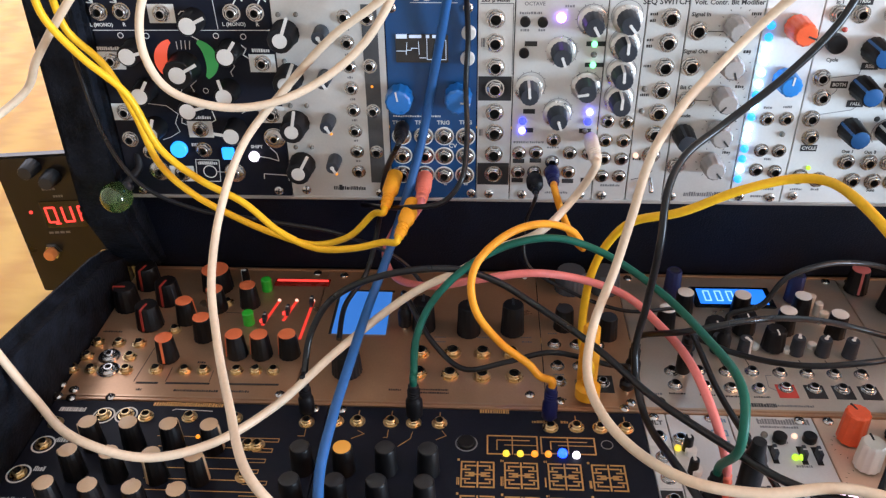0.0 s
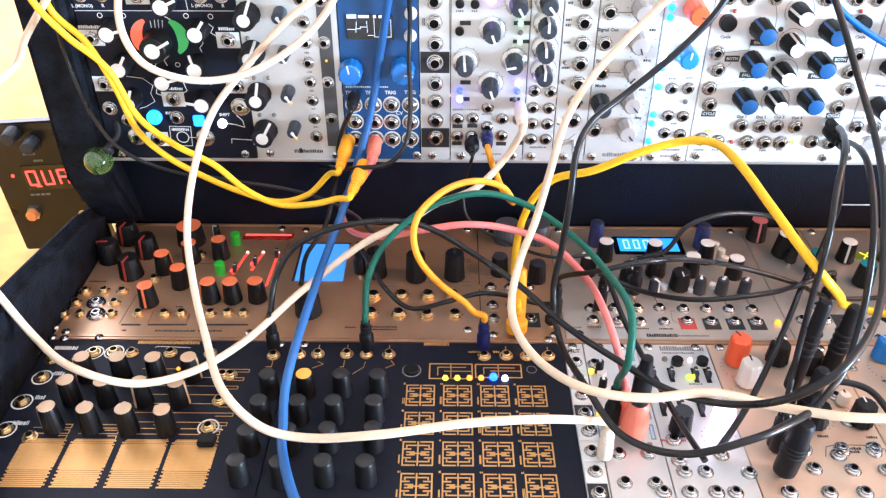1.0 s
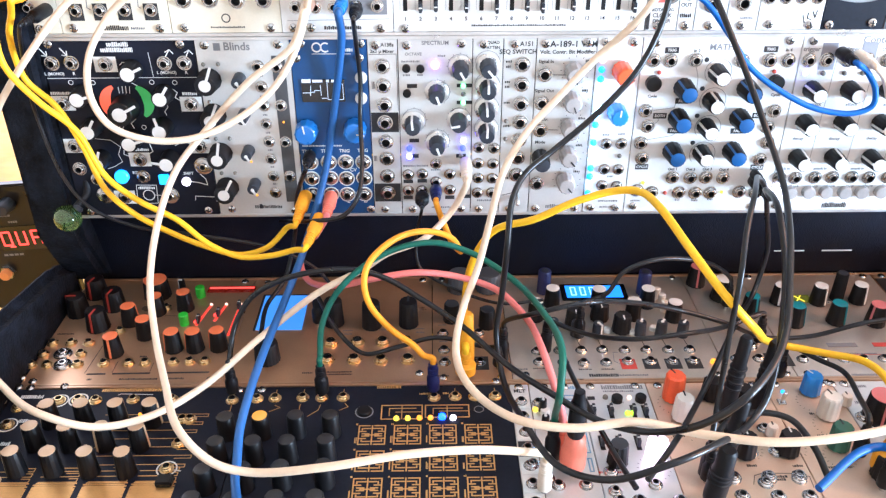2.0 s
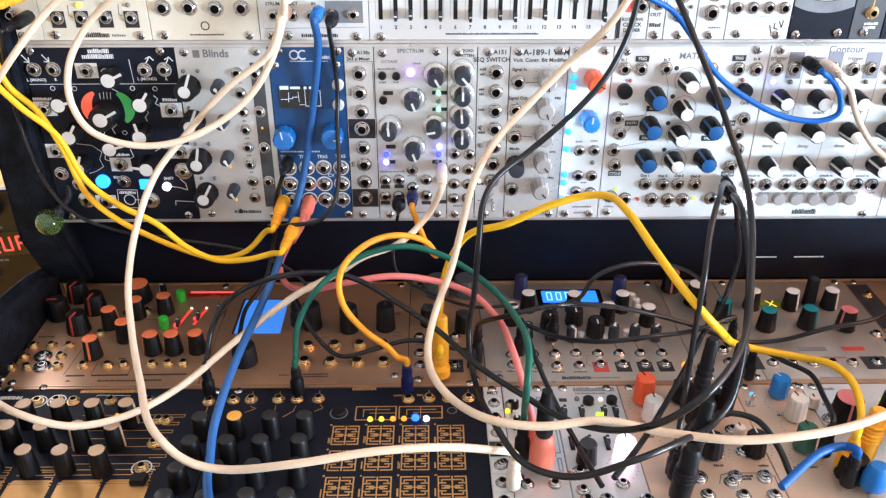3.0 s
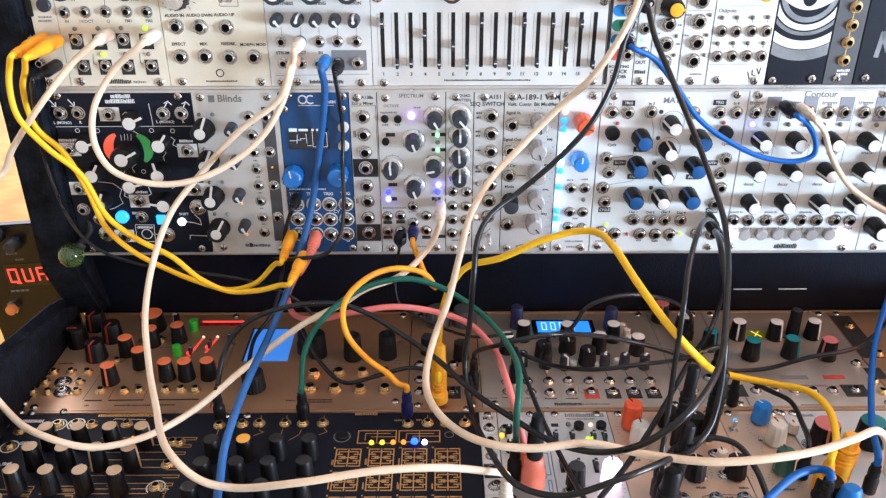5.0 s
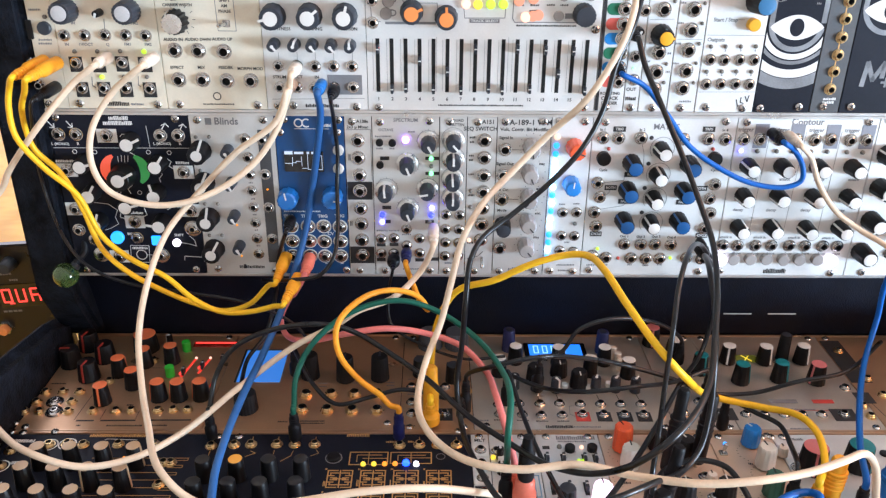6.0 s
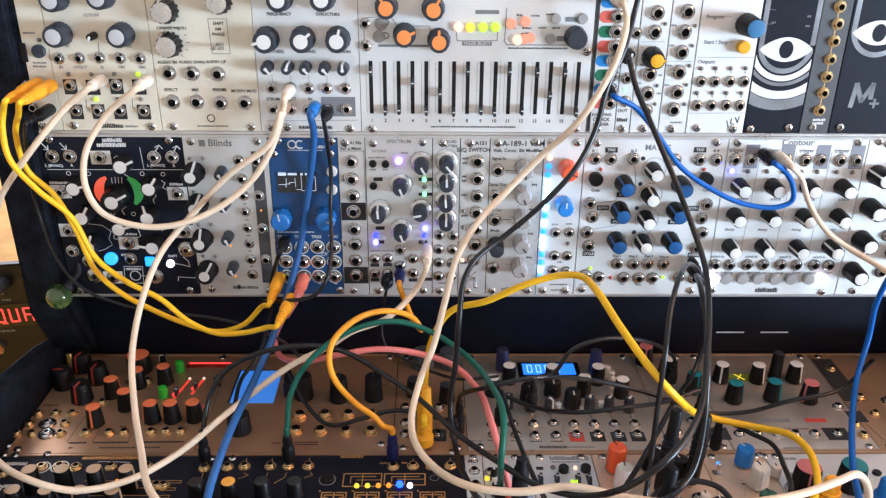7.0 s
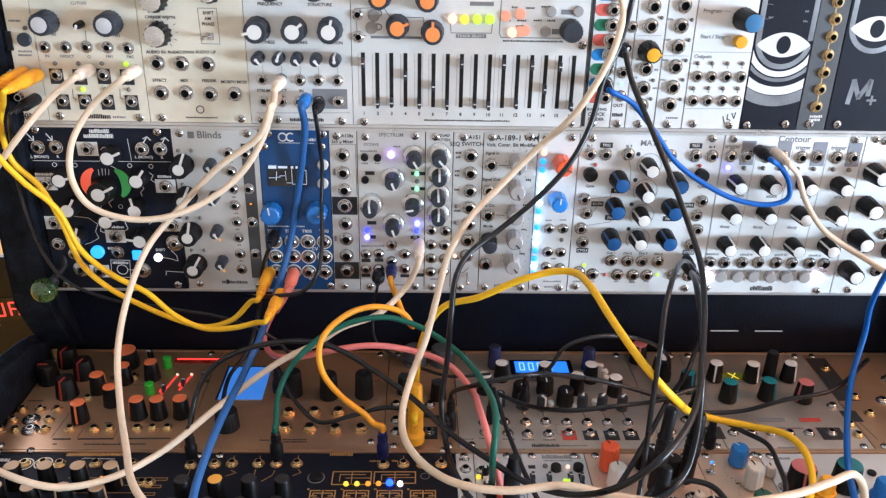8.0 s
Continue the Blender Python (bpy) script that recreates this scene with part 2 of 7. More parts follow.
def build_screw(bm):
    add_lathe(bm, [(2.9, 0.0), (2.9, 0.7), (2.3, 1.4), (1.0, 1.7), (0.05, 1.75)], 14)
    add_box(bm, -2.0, 2.0, -0.32, 0.32, 1.45, 1.80, 0, 1)
    add_box(bm, -0.32, 0.32, -2.0, 2.0, 1.45, 1.79, 0, 1)


class Module:
    """One panel with its controls; places are those of the whole row, in millimetres."""

    def __init__(self, name, label, plane, u0, u1, v0, face, height=128.5, thick=2.0, lift=0.0, category="synthesizer module", group="rack modules"):
        self.u0, self.v0, self.u1, self.height, self.fixed = u0, v0, u1, height, []
        self.root = thing(name, plane @ at(u0, v0, lift), label, category, group)
        bm = bmesh.new()
        add_box(bm, 0.2, u1 - u0 - 0.2, 0, height, -thick, 0, 0.25)
        part("panel", bm, face, self.root)

    def place(self, u, v, h=0.0, turn=0.0):
        return at(u - self.u0, v - self.v0, h, turn)

    def screws(self, *spots):
        for u, v in spots:
            if any(math.hypot(u - a, v - b) < 7 for a, b in self.fixed):
                continue
            self.fixed.append((u, v))
            part("screw", cached("screw", build_screw, [STEEL, HOLE]), None, self.root, self.place(u, v, 0, 37 * u))

    def corner_screws(self, inset=7.5):
        us = (self.u0 + inset,) if self.u1 - self.u0 < 30 else (self.u0 + inset, self.u1 - inset)
        self.screws(*[(u, self.v0 + v) for u in us for v in (3.0, self.height - 3.0)])

    def jacks(self, style, *spots):
        for u, v in spots:
            part("jack", jack_mesh(style), None, self.root, self.place(u, v, 0, 13 * u))

    def knob(self, style, u, v, turn=0.0):
        KNOBS[style](self, u, v, turn)

    def knobs(self, style, *spots):
        for s in spots:
            KNOBS[style](self, s[0], s[1], s[2] if len(s) > 2 else 0.0)

    def leds(self, mat, *spots, r=1.6, name="led"):
        me = cached("led_%s_%g" % (mat.name, r), lambda b: add_lathe(b, [(r, 0.0), (r, 0.5 * r), (r * 0.85, 0.95 * r), (r * 0.5, 1.25 * r), (0.05, 1.35 * r)], 14), mat)
        for u, v in spots:
            part(name, me, None, self.root, self.place(u, v, 0.05))

    def buttons(self, mat, *spots, r=3.0, high=3.5, name="button"):
        me = cached("button_%s_%g_%g" % (mat.name, r, high), lambda b: add_lathe(b, [(r, 0.0), (r, high - 0.5), (r - 0.5, high), (0.05, high + 0.1)], 22), mat)
        for u, v in spots:
            part(name, me, None, self.root, self.place(u, v, 0.05))

    def plate(self, mat, u0, u1, v0, v1, h=0.25, name="printed_block", bevel=0.0, base=0.0):
        bm = bmesh.new()
        w, t = (u1 - u0) / 2, (v1 - v0) / 2
        add_box(bm, -w, w, -t, t, base, base + h, bevel)
        return part(name, bm, mat, self.root, self.place((u0 + u1) / 2, (v0 + v1) / 2, 0.02))

    def line(self, mat, *spots, width=0.5, name="printed_line", h=0.12):
        """A printed line through the places given."""
        bm = bmesh.new()
        for (a, b), (c, d) in zip(spots, spots[1:]):
            w = Vector((c - a, d - b, 0))
            if w.length < 0.01:
                continue
            s = Vector((-w.y, w.x, 0)).normalized() * width / 2
            e = w.normalized() * width * 0.3
            p, q = Vector((a - self.u0, b - self.v0, 0)) - e, Vector((c - self.u0, d - self.v0, 0)) + e
            lowp = [bm.verts.new(k) for k in (p - s, q - s, q + s, p + s)]
            top = [bm.verts.new(k.co + Vector((0, 0, h))) for k in lowp]
            bm.faces.new(top)
            for i in range(4):
                bm.faces.new((lowp[i], lowp[(i + 1) % 4], top[(i + 1) % 4], top[i]))
        return part(name, bm, mat, self.root, at(0, 0, 0.03))

    def arc(self, mat, u, v, r, a0, a1, width=0.5, name="printed_ring", steps=20):
        bm = bmesh.new()
        whole = abs(a1 - a0) >= 360
        rows = []
        for k in range(steps if whole else steps + 1):
            a = radians(a0 + (a1 - a0) * k / steps)
            d, o = Vector((math.cos(a), math.sin(a), 0)), Vector((u - self.u0, v - self.v0, 0))
            rows.append([bm.verts.new(o + d * (r + w) + Vector((0, 0, h))) for w, h in ((-width / 2, 0), (-width / 2, 0.12), (width / 2, 0.12), (width / 2, 0))])
        for p, q in zip(rows, rows[1:] + rows[:1] if whole else rows[1:]):
            for i in range(3):
                bm.faces.new((p[i], p[i + 1], q[i + 1], q[i]))
        bmesh.ops.recalc_face_normals(bm, faces=bm.faces)
        return part(name, bm, mat, self.root, at(0, 0, 0.03))

    def ticks(self, mat, u, v, r, length=1.2, count=11, width=0.35):
        bm = bmesh.new()
        for k in range(count):
            a = radians(-60 + 300 * k / (count - 1))
            d = Vector((math.cos(a), math.sin(a), 0))
            s = Vector((-d.y, d.x, 0)) * width / 2
            o = Vector((u - self.u0, v - self.v0, 0.12))
            bm.faces.new([bm.verts.new(o + q) for q in (d * r - s, d * (r + length) - s, d * (r + length) + s, d * r + s)])
        return part("printed_scale", bm, mat, self.root)

    def text(self, words, u, v, size, mat=None, turn=0.0, width=None, name="lettering"):
        """Lettering centred on the place; size is its capital height in millimetres."""
        cu = bpy.data.curves.new(name, "FONT")
        cu.body, cu.size, cu.align_x, cu.align_y = words, size * 1.42 * 0.001, "CENTER", "CENTER"
        cu.extrude, cu.resolution_u, cu.offset = 0.00005, 2, size * 0.00003
        cu.materials.append(mat or BLACK_PRINT)
        ob = new(name, cu)
        ob.parent = self.root
        ob.matrix_basis = self.place(u, v, 0.1, turn)
        if width:
            bpy.context.view_layer.update()
            if ob.dimensions.x > 0:
                k = width * 0.001 / ob.dimensions.x
                ob.matrix_basis = self.place(u, v, 0.1, turn) @ Matrix.Diagonal((k, 1, 1, 1))
        return ob

    def bars(self, mat, *spots, height=1.3):
        """Unreadable small print: thin bars (centre u, v, width)."""
        for u, v, w in spots:
            bm = bmesh.new()
            random.seed(int(u * 7 + v * 13))
            x = -w / 2
            while x < w / 2 - 0.3:
                k = min(w / 2 - x, random.uniform(0.5, 1.3))
                add_box(bm, x, x + k, -height / 2, height / 2 * random.choice((1, 1, 0.6)), 0, 0.1)
                x += k + 0.35
            part("small_print", bm, mat, self.root, self.place(u, v, 0.03))


def two_tone(key, body_profile, cap_profile, body, cap, flutes=0, depth=0.05, sides=24, pointer=None, pointer_mat=None):
    """The meshes of a knob: its body, its cap and the pointer line down its side."""
    b = cached(key + "_body", lambda bm: add_lathe(bm, body_profile, sides, 0, flutes=flutes, depth=depth), body)
    c = cached(key + "_cap", lambda bm: add_lathe(bm, cap_profile, 24), cap) if cap_profile else None
    p = cached(key + "_pointer", lambda bm: [add_box(bm, *box) for box in pointer], pointer_mat or cap) if pointer else None
    return b, c, p


def put_knob(mod, meshes, u, v, turn, lean=0.0):
    body, cap, pointer = meshes
    k = part("knob", body, None, mod.root, mod.place(u, v, 0.15, turn))
    if cap:
        part("cap", cap, None, k)
    if pointer:
        part("pointer", pointer, None, k)
    return k


def skirted(key, make, radius):
    """A knob that stands on a thin clear-edged metal skirt."""
    def build(mod, u, v, turn):
        part("knob_skirt", cached(key + "_skirt", lambda bm: add_lathe(bm, [(radius, 0.1), (radius, 0.9), (radius - 0.6, 1.4), (radius - 2.6, 1.7), (0.05, 1.7)], 30), METAL_TOP), None, mod.root, mod.place(u, v, 0.02, turn))
        make(mod, u, v, turn)
    return build


def tapered(key, r0, r1, high, body, cap, cap_r=None, flutes=0, pointer=True, sides=30, depth=0.06):
    """A round knob that narrows upward, with a coloured disc on top and a line down its side."""
    cap_r = cap_r or r1 * 0.86
    prof = [(r0 * 1.02, 0.3), (r0, 1.2), (r1, high - 0.8), (r1 * 0.92, high), (0.05, high)]
    capp = [(cap_r, high - 0.2), (cap_r, high + 0.25), (cap_r * 0.9, high + 0.4), (0.05, high + 0.4)] if cap else None
    line = [(-0.55, 0.55, r0 * 0.9, r0 * 1.0 + 0.15, 1.5, 2.0), (-0.55, 0.55, 0.0, r1 * 0.98, high + 0.2, high + 0.55)] if pointer else None

    def make(mod, u, v, turn):
        m = two_tone(key, prof, capp, body, cap, flutes, depth, sides, None)
        k = put_knob(mod, m, u, v, turn)
        if pointer:
            def side(bm):
                w = 0.75
                pts = [(r0 * 0.98, 1.3), (r0 + 0.25, 1.3), (r1 + 0.25, high - 0.7), (r1 + 0.1, high + 0.2), (cap_r * 0.6, high + 0.5), (cap_r * 0.6, high)]
                a = [bm.verts.new((-w, y, z)) for y, z in pts]
                b = [bm.verts.new((w, y, z)) for y, z in pts]
                n = len(pts)
                for i in range(n):
                    bm.faces.new((a[i], a[(i + 1) % n], b[(i + 1) % n], b[i]))
                bm.faces.new(a[::-1])
                bm.faces.new(b)
            part("pointer", cached(key + "_line", side, cap or WHITE_PRINT), None, k)
    return make


def lollipop(key, r, high, body, cap, cap_r, arm):
    """A dark round knob with a pale disc in the middle of its top and a pale arm to its rim."""
    prof = [(r * 1.08, 0.3), (r, 1.4), (r * 0.94, high - 0.6), (r * 0.88, high), (0.05, high)]

    def make(mod, u, v, turn):
        b = cached(key + "_body", lambda bm: add_lathe(bm, prof, 26, 0, flutes=12, depth=0.04), body)
        c = cached(key + "_cap", lambda bm: add_lathe(bm, [(cap_r, high), (cap_r, high + 0.4), (0.05, high + 0.5)], 22), cap)
        p = cached(key + "_arm", lambda bm: add_box(bm, -0.9, 0.9, cap_r * 0.8, arm, high - 0.1, high + 0.35, 0.1), cap)
        put_knob(mod, (b, c, p), u, v, turn)
    return make


def moulded(key, r0, r1, high, body, mark):
    """A fluted moulded cap of one colour with a small moulded line on top."""
    def make(mod, u, v, turn):
        b = cached(key + "_body", lambda bm: add_lathe(bm, [(r0, 1.0), (r0, 2.0), (r1 * 1.03, high * 0.7), (r1, high - 1.0), (r1 * 0.85, high), (0.05, high + 0.15)], 48, 0, flutes=12, depth=0.07), body)
        p = cached(key + "_mark", lambda bm: add_box(bm, -0.45, 0.45, r1 * 0.2, r1 * 0.95, high - 0.4, high + 0.35), mark)
        put_knob(mod, (b, None, p), u, v, turn)
    return make


KNOBS = {
    "trim": tapered("trim_knob", 2.6, 2.4, 9.5, BLACK_PLASTIC, WHITE_PRINT, 0.9, 0, True, 16),
    "function": tapered("function_knob", 6.2, 5.3, 15.5, BLACK_PLASTIC, WHITE_PLASTIC, 4.4, 14, True, 42),
    "function_blue": tapered("function_blue_knob", 6.9, 5.9, 16.5, BLACK_PLASTIC, BLUE_CAP, 5.0, 14, True, 42),
    "teal": tapered("teal_knob", 7.0, 5.6, 17, BLACK_PLASTIC, TEAL_CAP, 5.2, 14, True, 42),
    "pink": tapered("pink_knob", 7.4, 6.0, 17, BLACK_PLASTIC, PINK_CAP, 5.6, 14, True, 42),
    "white_top": tapered("white_top_knob", 6.6, 5.4, 16, BLACK_PLASTIC, WHITE_PLASTIC, 5.0, 14, True, 42),
    "cream_top": tapered("cream_top_knob", 5.9, 5.1, 17.5, BLACK_PLASTIC, CREAM_CAP, 4.6, 16, True, 48),
    "orange": tapered("orange_knob", 6.6, 5.4, 16, BLACK_PLASTIC, ORANGE_CAP, 5.1, 14, True, 42),
    "orange_big": tapered("orange_big_knob", 10.5, 9.3, 15, BLACK_PLASTIC, ORANGE_CAP, 8.8, 18, True, 54),
    "red_line": tapered("dark_red_line_knob", 8.6, 7.2, 16, BLACK_PLASTIC, RED_LINE, 0.8, 16, True, 48),
    "plain": tapered("plain_black_knob", 6.4, 5.6, 15, BLACK_PLASTIC, GREY_KNOB, 5.0, 14, True, 42),
    "tall": tapered("tall_black_knob", 5.2, 4.6, 24, SOFT_BLACK, GREY_KNOB, 3.6, 12, False, 36),
    "sleek": tapered("sleek_black_knob", 9.0, 8.2, 15, SOFT_BLACK, None, 7, 20, False, 60),
    "lollipop": lollipop("lollipop_knob", 6.3, 13.0, BLACK_PLASTIC, PALE_CAP, 4.6, 10.5),
    "white_dot": lollipop("white_dot_knob", 8.3, 14.0, GREY_KNOB, WHITE_PLASTIC, 4.9, 8.6),
    "peach_dot": lollipop("peach_dot_knob", 7.7, 13.0, GREY_KNOB, PEACH_CAP, 4.9, 8.4),
    "sky": moulded("sky_moulded_knob", 6.6, 6.0, 15, SKY_KNOB, WHITE_PRINT),
    "red": moulded("red_moulded_knob", 6.8, 6.2, 17, RED_KNOB, BLACK_PRINT),
    "bone": moulded("bone_moulded_knob", 6.8, 6.2, 17, BONE_KNOB, BLACK_PRINT),
    "green": moulded("green_moulded_knob", 6.8, 6.2, 17, GREEN_KNOB, BLACK_PRINT),
    "smoke": moulded("smoke_moulded_knob", 6.6, 6.0, 13, SMOKE_KNOB, BLACK_PRINT),
    "lit": moulded("lit_moulded_knob", 6.8, 6.2, 17, LED_PINKISH, BLACK_PRINT),
    "black_moulded": moulded("black_moulded_knob", 7.0, 6.2, 15, SOFT_BLACK, WHITE_PRINT),
}
SILVER_PRINT = material("silver_foil_print", (0.28, 0.29, 0.31), 0.35, 0.6, 0.25, 50)
STRIP_GREY = material("dark_grey_anodised_panel", (0.085, 0.088, 0.095), 0.45, 0.3, 0.15, 40)
LED_YELLOW_BUTTON = glowing("yellow_lit_button", (0.95, 0.80, 0.03), 1.2)
RED_PRINT = material("red_print", (0.55, 0.06, 0.04), 0.5)
PALE_BLUE_PRINT = material("pale_blue_print", (0.18, 0.34, 0.50), 0.5)
DIM_CAP = material("smoky_translucent_cap", (0.020, 0.020, 0.022), 0.35, 0, 0.3, 80)
KNOBS.update({
    "white_dot_plain": tapered("white_cap_knob", 8.3, 7.6, 14, GREY_KNOB, material("grey_cap", (0.52, 0.52, 0.53), 0.4), 5.2, 20, False, 60),
    "sleek_grey": tapered("slate_knob", 7.8, 7.2, 12, GREY_KNOB, None, 6, 18, False, 54),
    "scallop": tapered("scalloped_knob", 8.8, 7.6, 12, BLACK_PLASTIC, METAL_TOP, 6.8, 14, True, 84, 0.14),
    "yellow_top": tapered("yellow_top_knob", 7.6, 6.0, 15, BLACK_PLASTIC, YELLOW_CAP, 4.6, 16, True, 48),
    "blue_top_big": tapered("blue_top_knob", 7.8, 6.6, 20, BLACK_PLASTIC, material("dull_blue_cap", (0.035, 0.17, 0.36), 0.45), 6.0, 16, False, 48),
    "scope": skirted("white_line_knob", tapered("white_line_knob", 6.0, 5.3, 13, GREY_KNOB, WHITE_PRINT, 0.9, 14, True, 42), 8.0),
    "gloss": tapered("glossy_dark_knob", 5.8, 5.2, 16.5, BLACK_PLASTIC, DIM_CAP, 4.5, 0, False, 30),
    "navy": tapered("navy_tall_knob", 5.6, 5.0, 20, material("navy_plastic", (0.02, 0.025, 0.10), 0.4), GREY_KNOB, 3.0, 12, False, 36),
    "white_small": tapered("white_small_knob", 6.2, 5.4, 16, BLACK_PLASTIC, WHITE_PLASTIC, 5.0, 14, False, 42),
    "sky_dark": moulded("blue_fluted_knob", 8.0, 7.4, 12, material("translucent_blue_plastic", (0.015, 0.16, 0.52), 0.3, 0, 0.1, 80, 0, 400, 0.2), WHITE_PRINT),
})
CRESCENT_RED = glowing("red_orange_lit_crescent", (1.0, 0.10, 0.03), 0.75)
CRESCENT_GREEN = glowing("green_lit_crescent", (0.02, 0.45, 0.06), 0.35)
LED_DIM_BLUE = glowing("dim_blue_led", (0.04, 0.05, 1.0), 3.5)
LED_RED_OFF = material("unlit_red_led", (0.55, 0.10, 0.08), 0.25)
SLATE_PRINT = material("slate_grey_print", (0.24, 0.25, 0.29), 0.5)
KNOBS.update({
    "lollipop_big": lollipop("large_lollipop_knob", 9.0, 14.0, BLACK_PLASTIC, PALE_CAP, 4.8, 13.0),
    "pale_pointer": lollipop("pale_pointer_knob", 7.6, 14.0, SOFT_BLACK, PALE_CAP, 4.0, 13.5),
    "function_large": tapered("large_function_knob", 7.6, 6.4, 17, BLACK_PLASTIC, WHITE_PLASTIC, 5.0, 16, True, 48),
})
LED_RED_SOFT = glowing("soft_red_lit_window", (1.0, 0.05, 0.02), 0.95)
LED_BLUE_BRIGHT = glowing("bright_blue_led", (0.015, 0.07, 1.0), 6)
YELLOW_WINDOW = glowing("olive_display_window", (0.35, 0.36, 0.0), 0.12)
# beige tint carries the front row's warm light in the panel colour
ALU_PALE_WARM_LIT = material("warm_pale_aluminium_panel", (0.68, 0.50, 0.37), 0.42, 0.5, 0.06, 40, 0.04, 900)
KNOBS.update({
    "plain_tall": tapered("plain_tall_knob", 7.4, 6.6, 21, SOFT_BLACK, GREY_KNOB, 1.0, 16, True, 48),
    "slate": tapered("slate_large_knob", 10.5, 9.4, 15, material("slate_plastic", (0.06, 0.07, 0.085), 0.45), None, 8, 20, False, 60),
    "trim_big": tapered("slim_pointer_knob", 4.2, 3.8, 12, GREY_KNOB, WHITE_PRINT, 1.2, 0, True, 20),
    "white_top_big": tapered("white_top_large_knob", 8.6, 6.6, 18, BLACK_PLASTIC, WHITE_PLASTIC, 6.2, 16, False, 48),
    "gloss_lit": tapered("amber_lit_knob", 5.8, 5.2, 16.5, BLACK_PLASTIC, glowing("dim_amber_lit_cap", (1.0, 0.42, 0.02), 0.5), 4.5, 0, False, 30),
    "red_tall": moulded("red_tall_knob", 7.0, 6.4, 20, RED_KNOB, BLACK_PRINT),
    "bone_small": moulded("bone_small_knob", 3.8, 3.5, 8, BONE_KNOB, BLACK_PRINT),
    "pink_big": tapered("pink_large_knob", 10.0, 8.6, 19, BLACK_PLASTIC, PINK_CAP, 8.0, 18, True, 54),
    "teal_big": tapered("teal_large_knob", 10.0, 8.6, 19, BLACK_PLASTIC, TEAL_CAP, 8.0, 18, True, 54),
})

# ---- the room ----
def slab(name, x0, x1, y0, y1, z0, z1, mat, kind="structure", label="", category="", bevel=0.0):
    bm = bmesh.new()
    add_box(bm, x0, x1, y0, y1, z0, z1, bevel)
    ob = new(name, mesh_of(name, bm, mat))
    return tagged(ob, label, category, "", kind)


slab("floor", -2.4, 2.4, -2.8, 1.0, -0.05, 0.0, FLOOR_WOOD, label="oak floorboards of the room", category="floor")
slab("ceiling", -2.4, 2.4, -2.8, 1.0, 2.5, 2.55, CEILING, label="white painted ceiling", category="ceiling")


def wall_with_opening(name, along, across, lo, hi, o0, o1, s0, s1, label):
    """A wall in four pieces joined round one window opening."""
    bm = bmesh.new()
    for a, b, c, d in ((lo, o0, 0, 2.5), (o1, hi, 0, 2.5), (o0, o1, 0, s0), (o0, o1, s1, 2.5)):
        if along == "y":
            add_box(bm, across, across + 0.1, a, b, c, d)
        else:
            add_box(bm, a, b, across, across + 0.1, c, d)
    return tagged(new(name, mesh_of(name, bm, WALL)), label, "wall", "", "structure")


wall_with_opening("wall_right", "y", 2.3, -2.8, 0.9, -1.65, -0.75, 0.72, 1.55, "pale plastered unseen wall with an opening that lets daylight in")
wall_with_opening("wall_left", "y", -2.4, -2.8, 0.9, -1.6, -1.5, 1.2, 1.3, "pale plastered side wall of the room")
# unseen opening added behind the camera, letting soft sky light onto the panels
wall_with_opening("wall_front", "x", -2.8, -2.3, 2.3, 0.9, 2.1, 1.0, 2.3, "pale plastered unseen wall with an opening that lets daylight in")
wall_with_opening("wall_back", "x", 0.9, -2.4, 2.4, -1.9, -0.40, 0.1, 2.2, "pale plastered wall with a bright window opening")


def window_frame(name, x0, x1, y, z0, z1):
    """A white window with a mullion, seen against the bright sky."""
    root = tagged(new(name), "white painted window with bright daylight behind", "window", "", "structure")
    for a, b, c, d, part_name in ((x0, x1, z0, z0 + 0.05, "window_sill"), (x0, x1, z1 - 0.05, z1, "window_frame"), (x0, x0 + 0.05, z0 + 0.05, z1 - 0.05, "window_frame"), (x1 - 0.05, x1, z0 + 0.05, z1 - 0.05, "window_frame"), ((x0 + x1) / 2 - 0.025, (x0 + x1) / 2 + 0.025, z0 + 0.05, z1 - 0.05, "mullion")):
        bm = bmesh.new()
        add_box(bm, a * 1000, b * 1000, (y + 0.02) * 1000, (y + 0.07) * 1000, c * 1000, d * 1000, 4)
        part(part_name, bm, WHITE_PLASTIC, root)


window_frame("window_1", -1.9, -0.40, 0.9, 0.1, 2.2)
SKY_GLOW = glowing("overcast_daylight", (1.0, 0.98, 0.95), 2.4)
slab("backdrop", -2.6, 0.0, 1.6, 1.62, -1.2, 3.0, SKY_GLOW, label="bright overcast sky outside the window", category="sky")


# ---- the desk and the two cases ----
desk = thing("desk", Matrix.Translation((0.1, -0.12, 0)), "pale pine desk under the synthesizer cases", "desk")
bm = bmesh.new()
add_box(bm, -1500, 1150, -420, 1000, 715, 740, 3)
part("desktop", bm, DESK_WOOD, desk)
for x in (-1400, 1100):
    for y in (-370, 950):
        bm = bmesh.new()
        add_box(bm, x - 28, x + 28, y - 28, y + 28, 0, 715, 2)
        part("leg", bm, DESK_WOOD, desk)


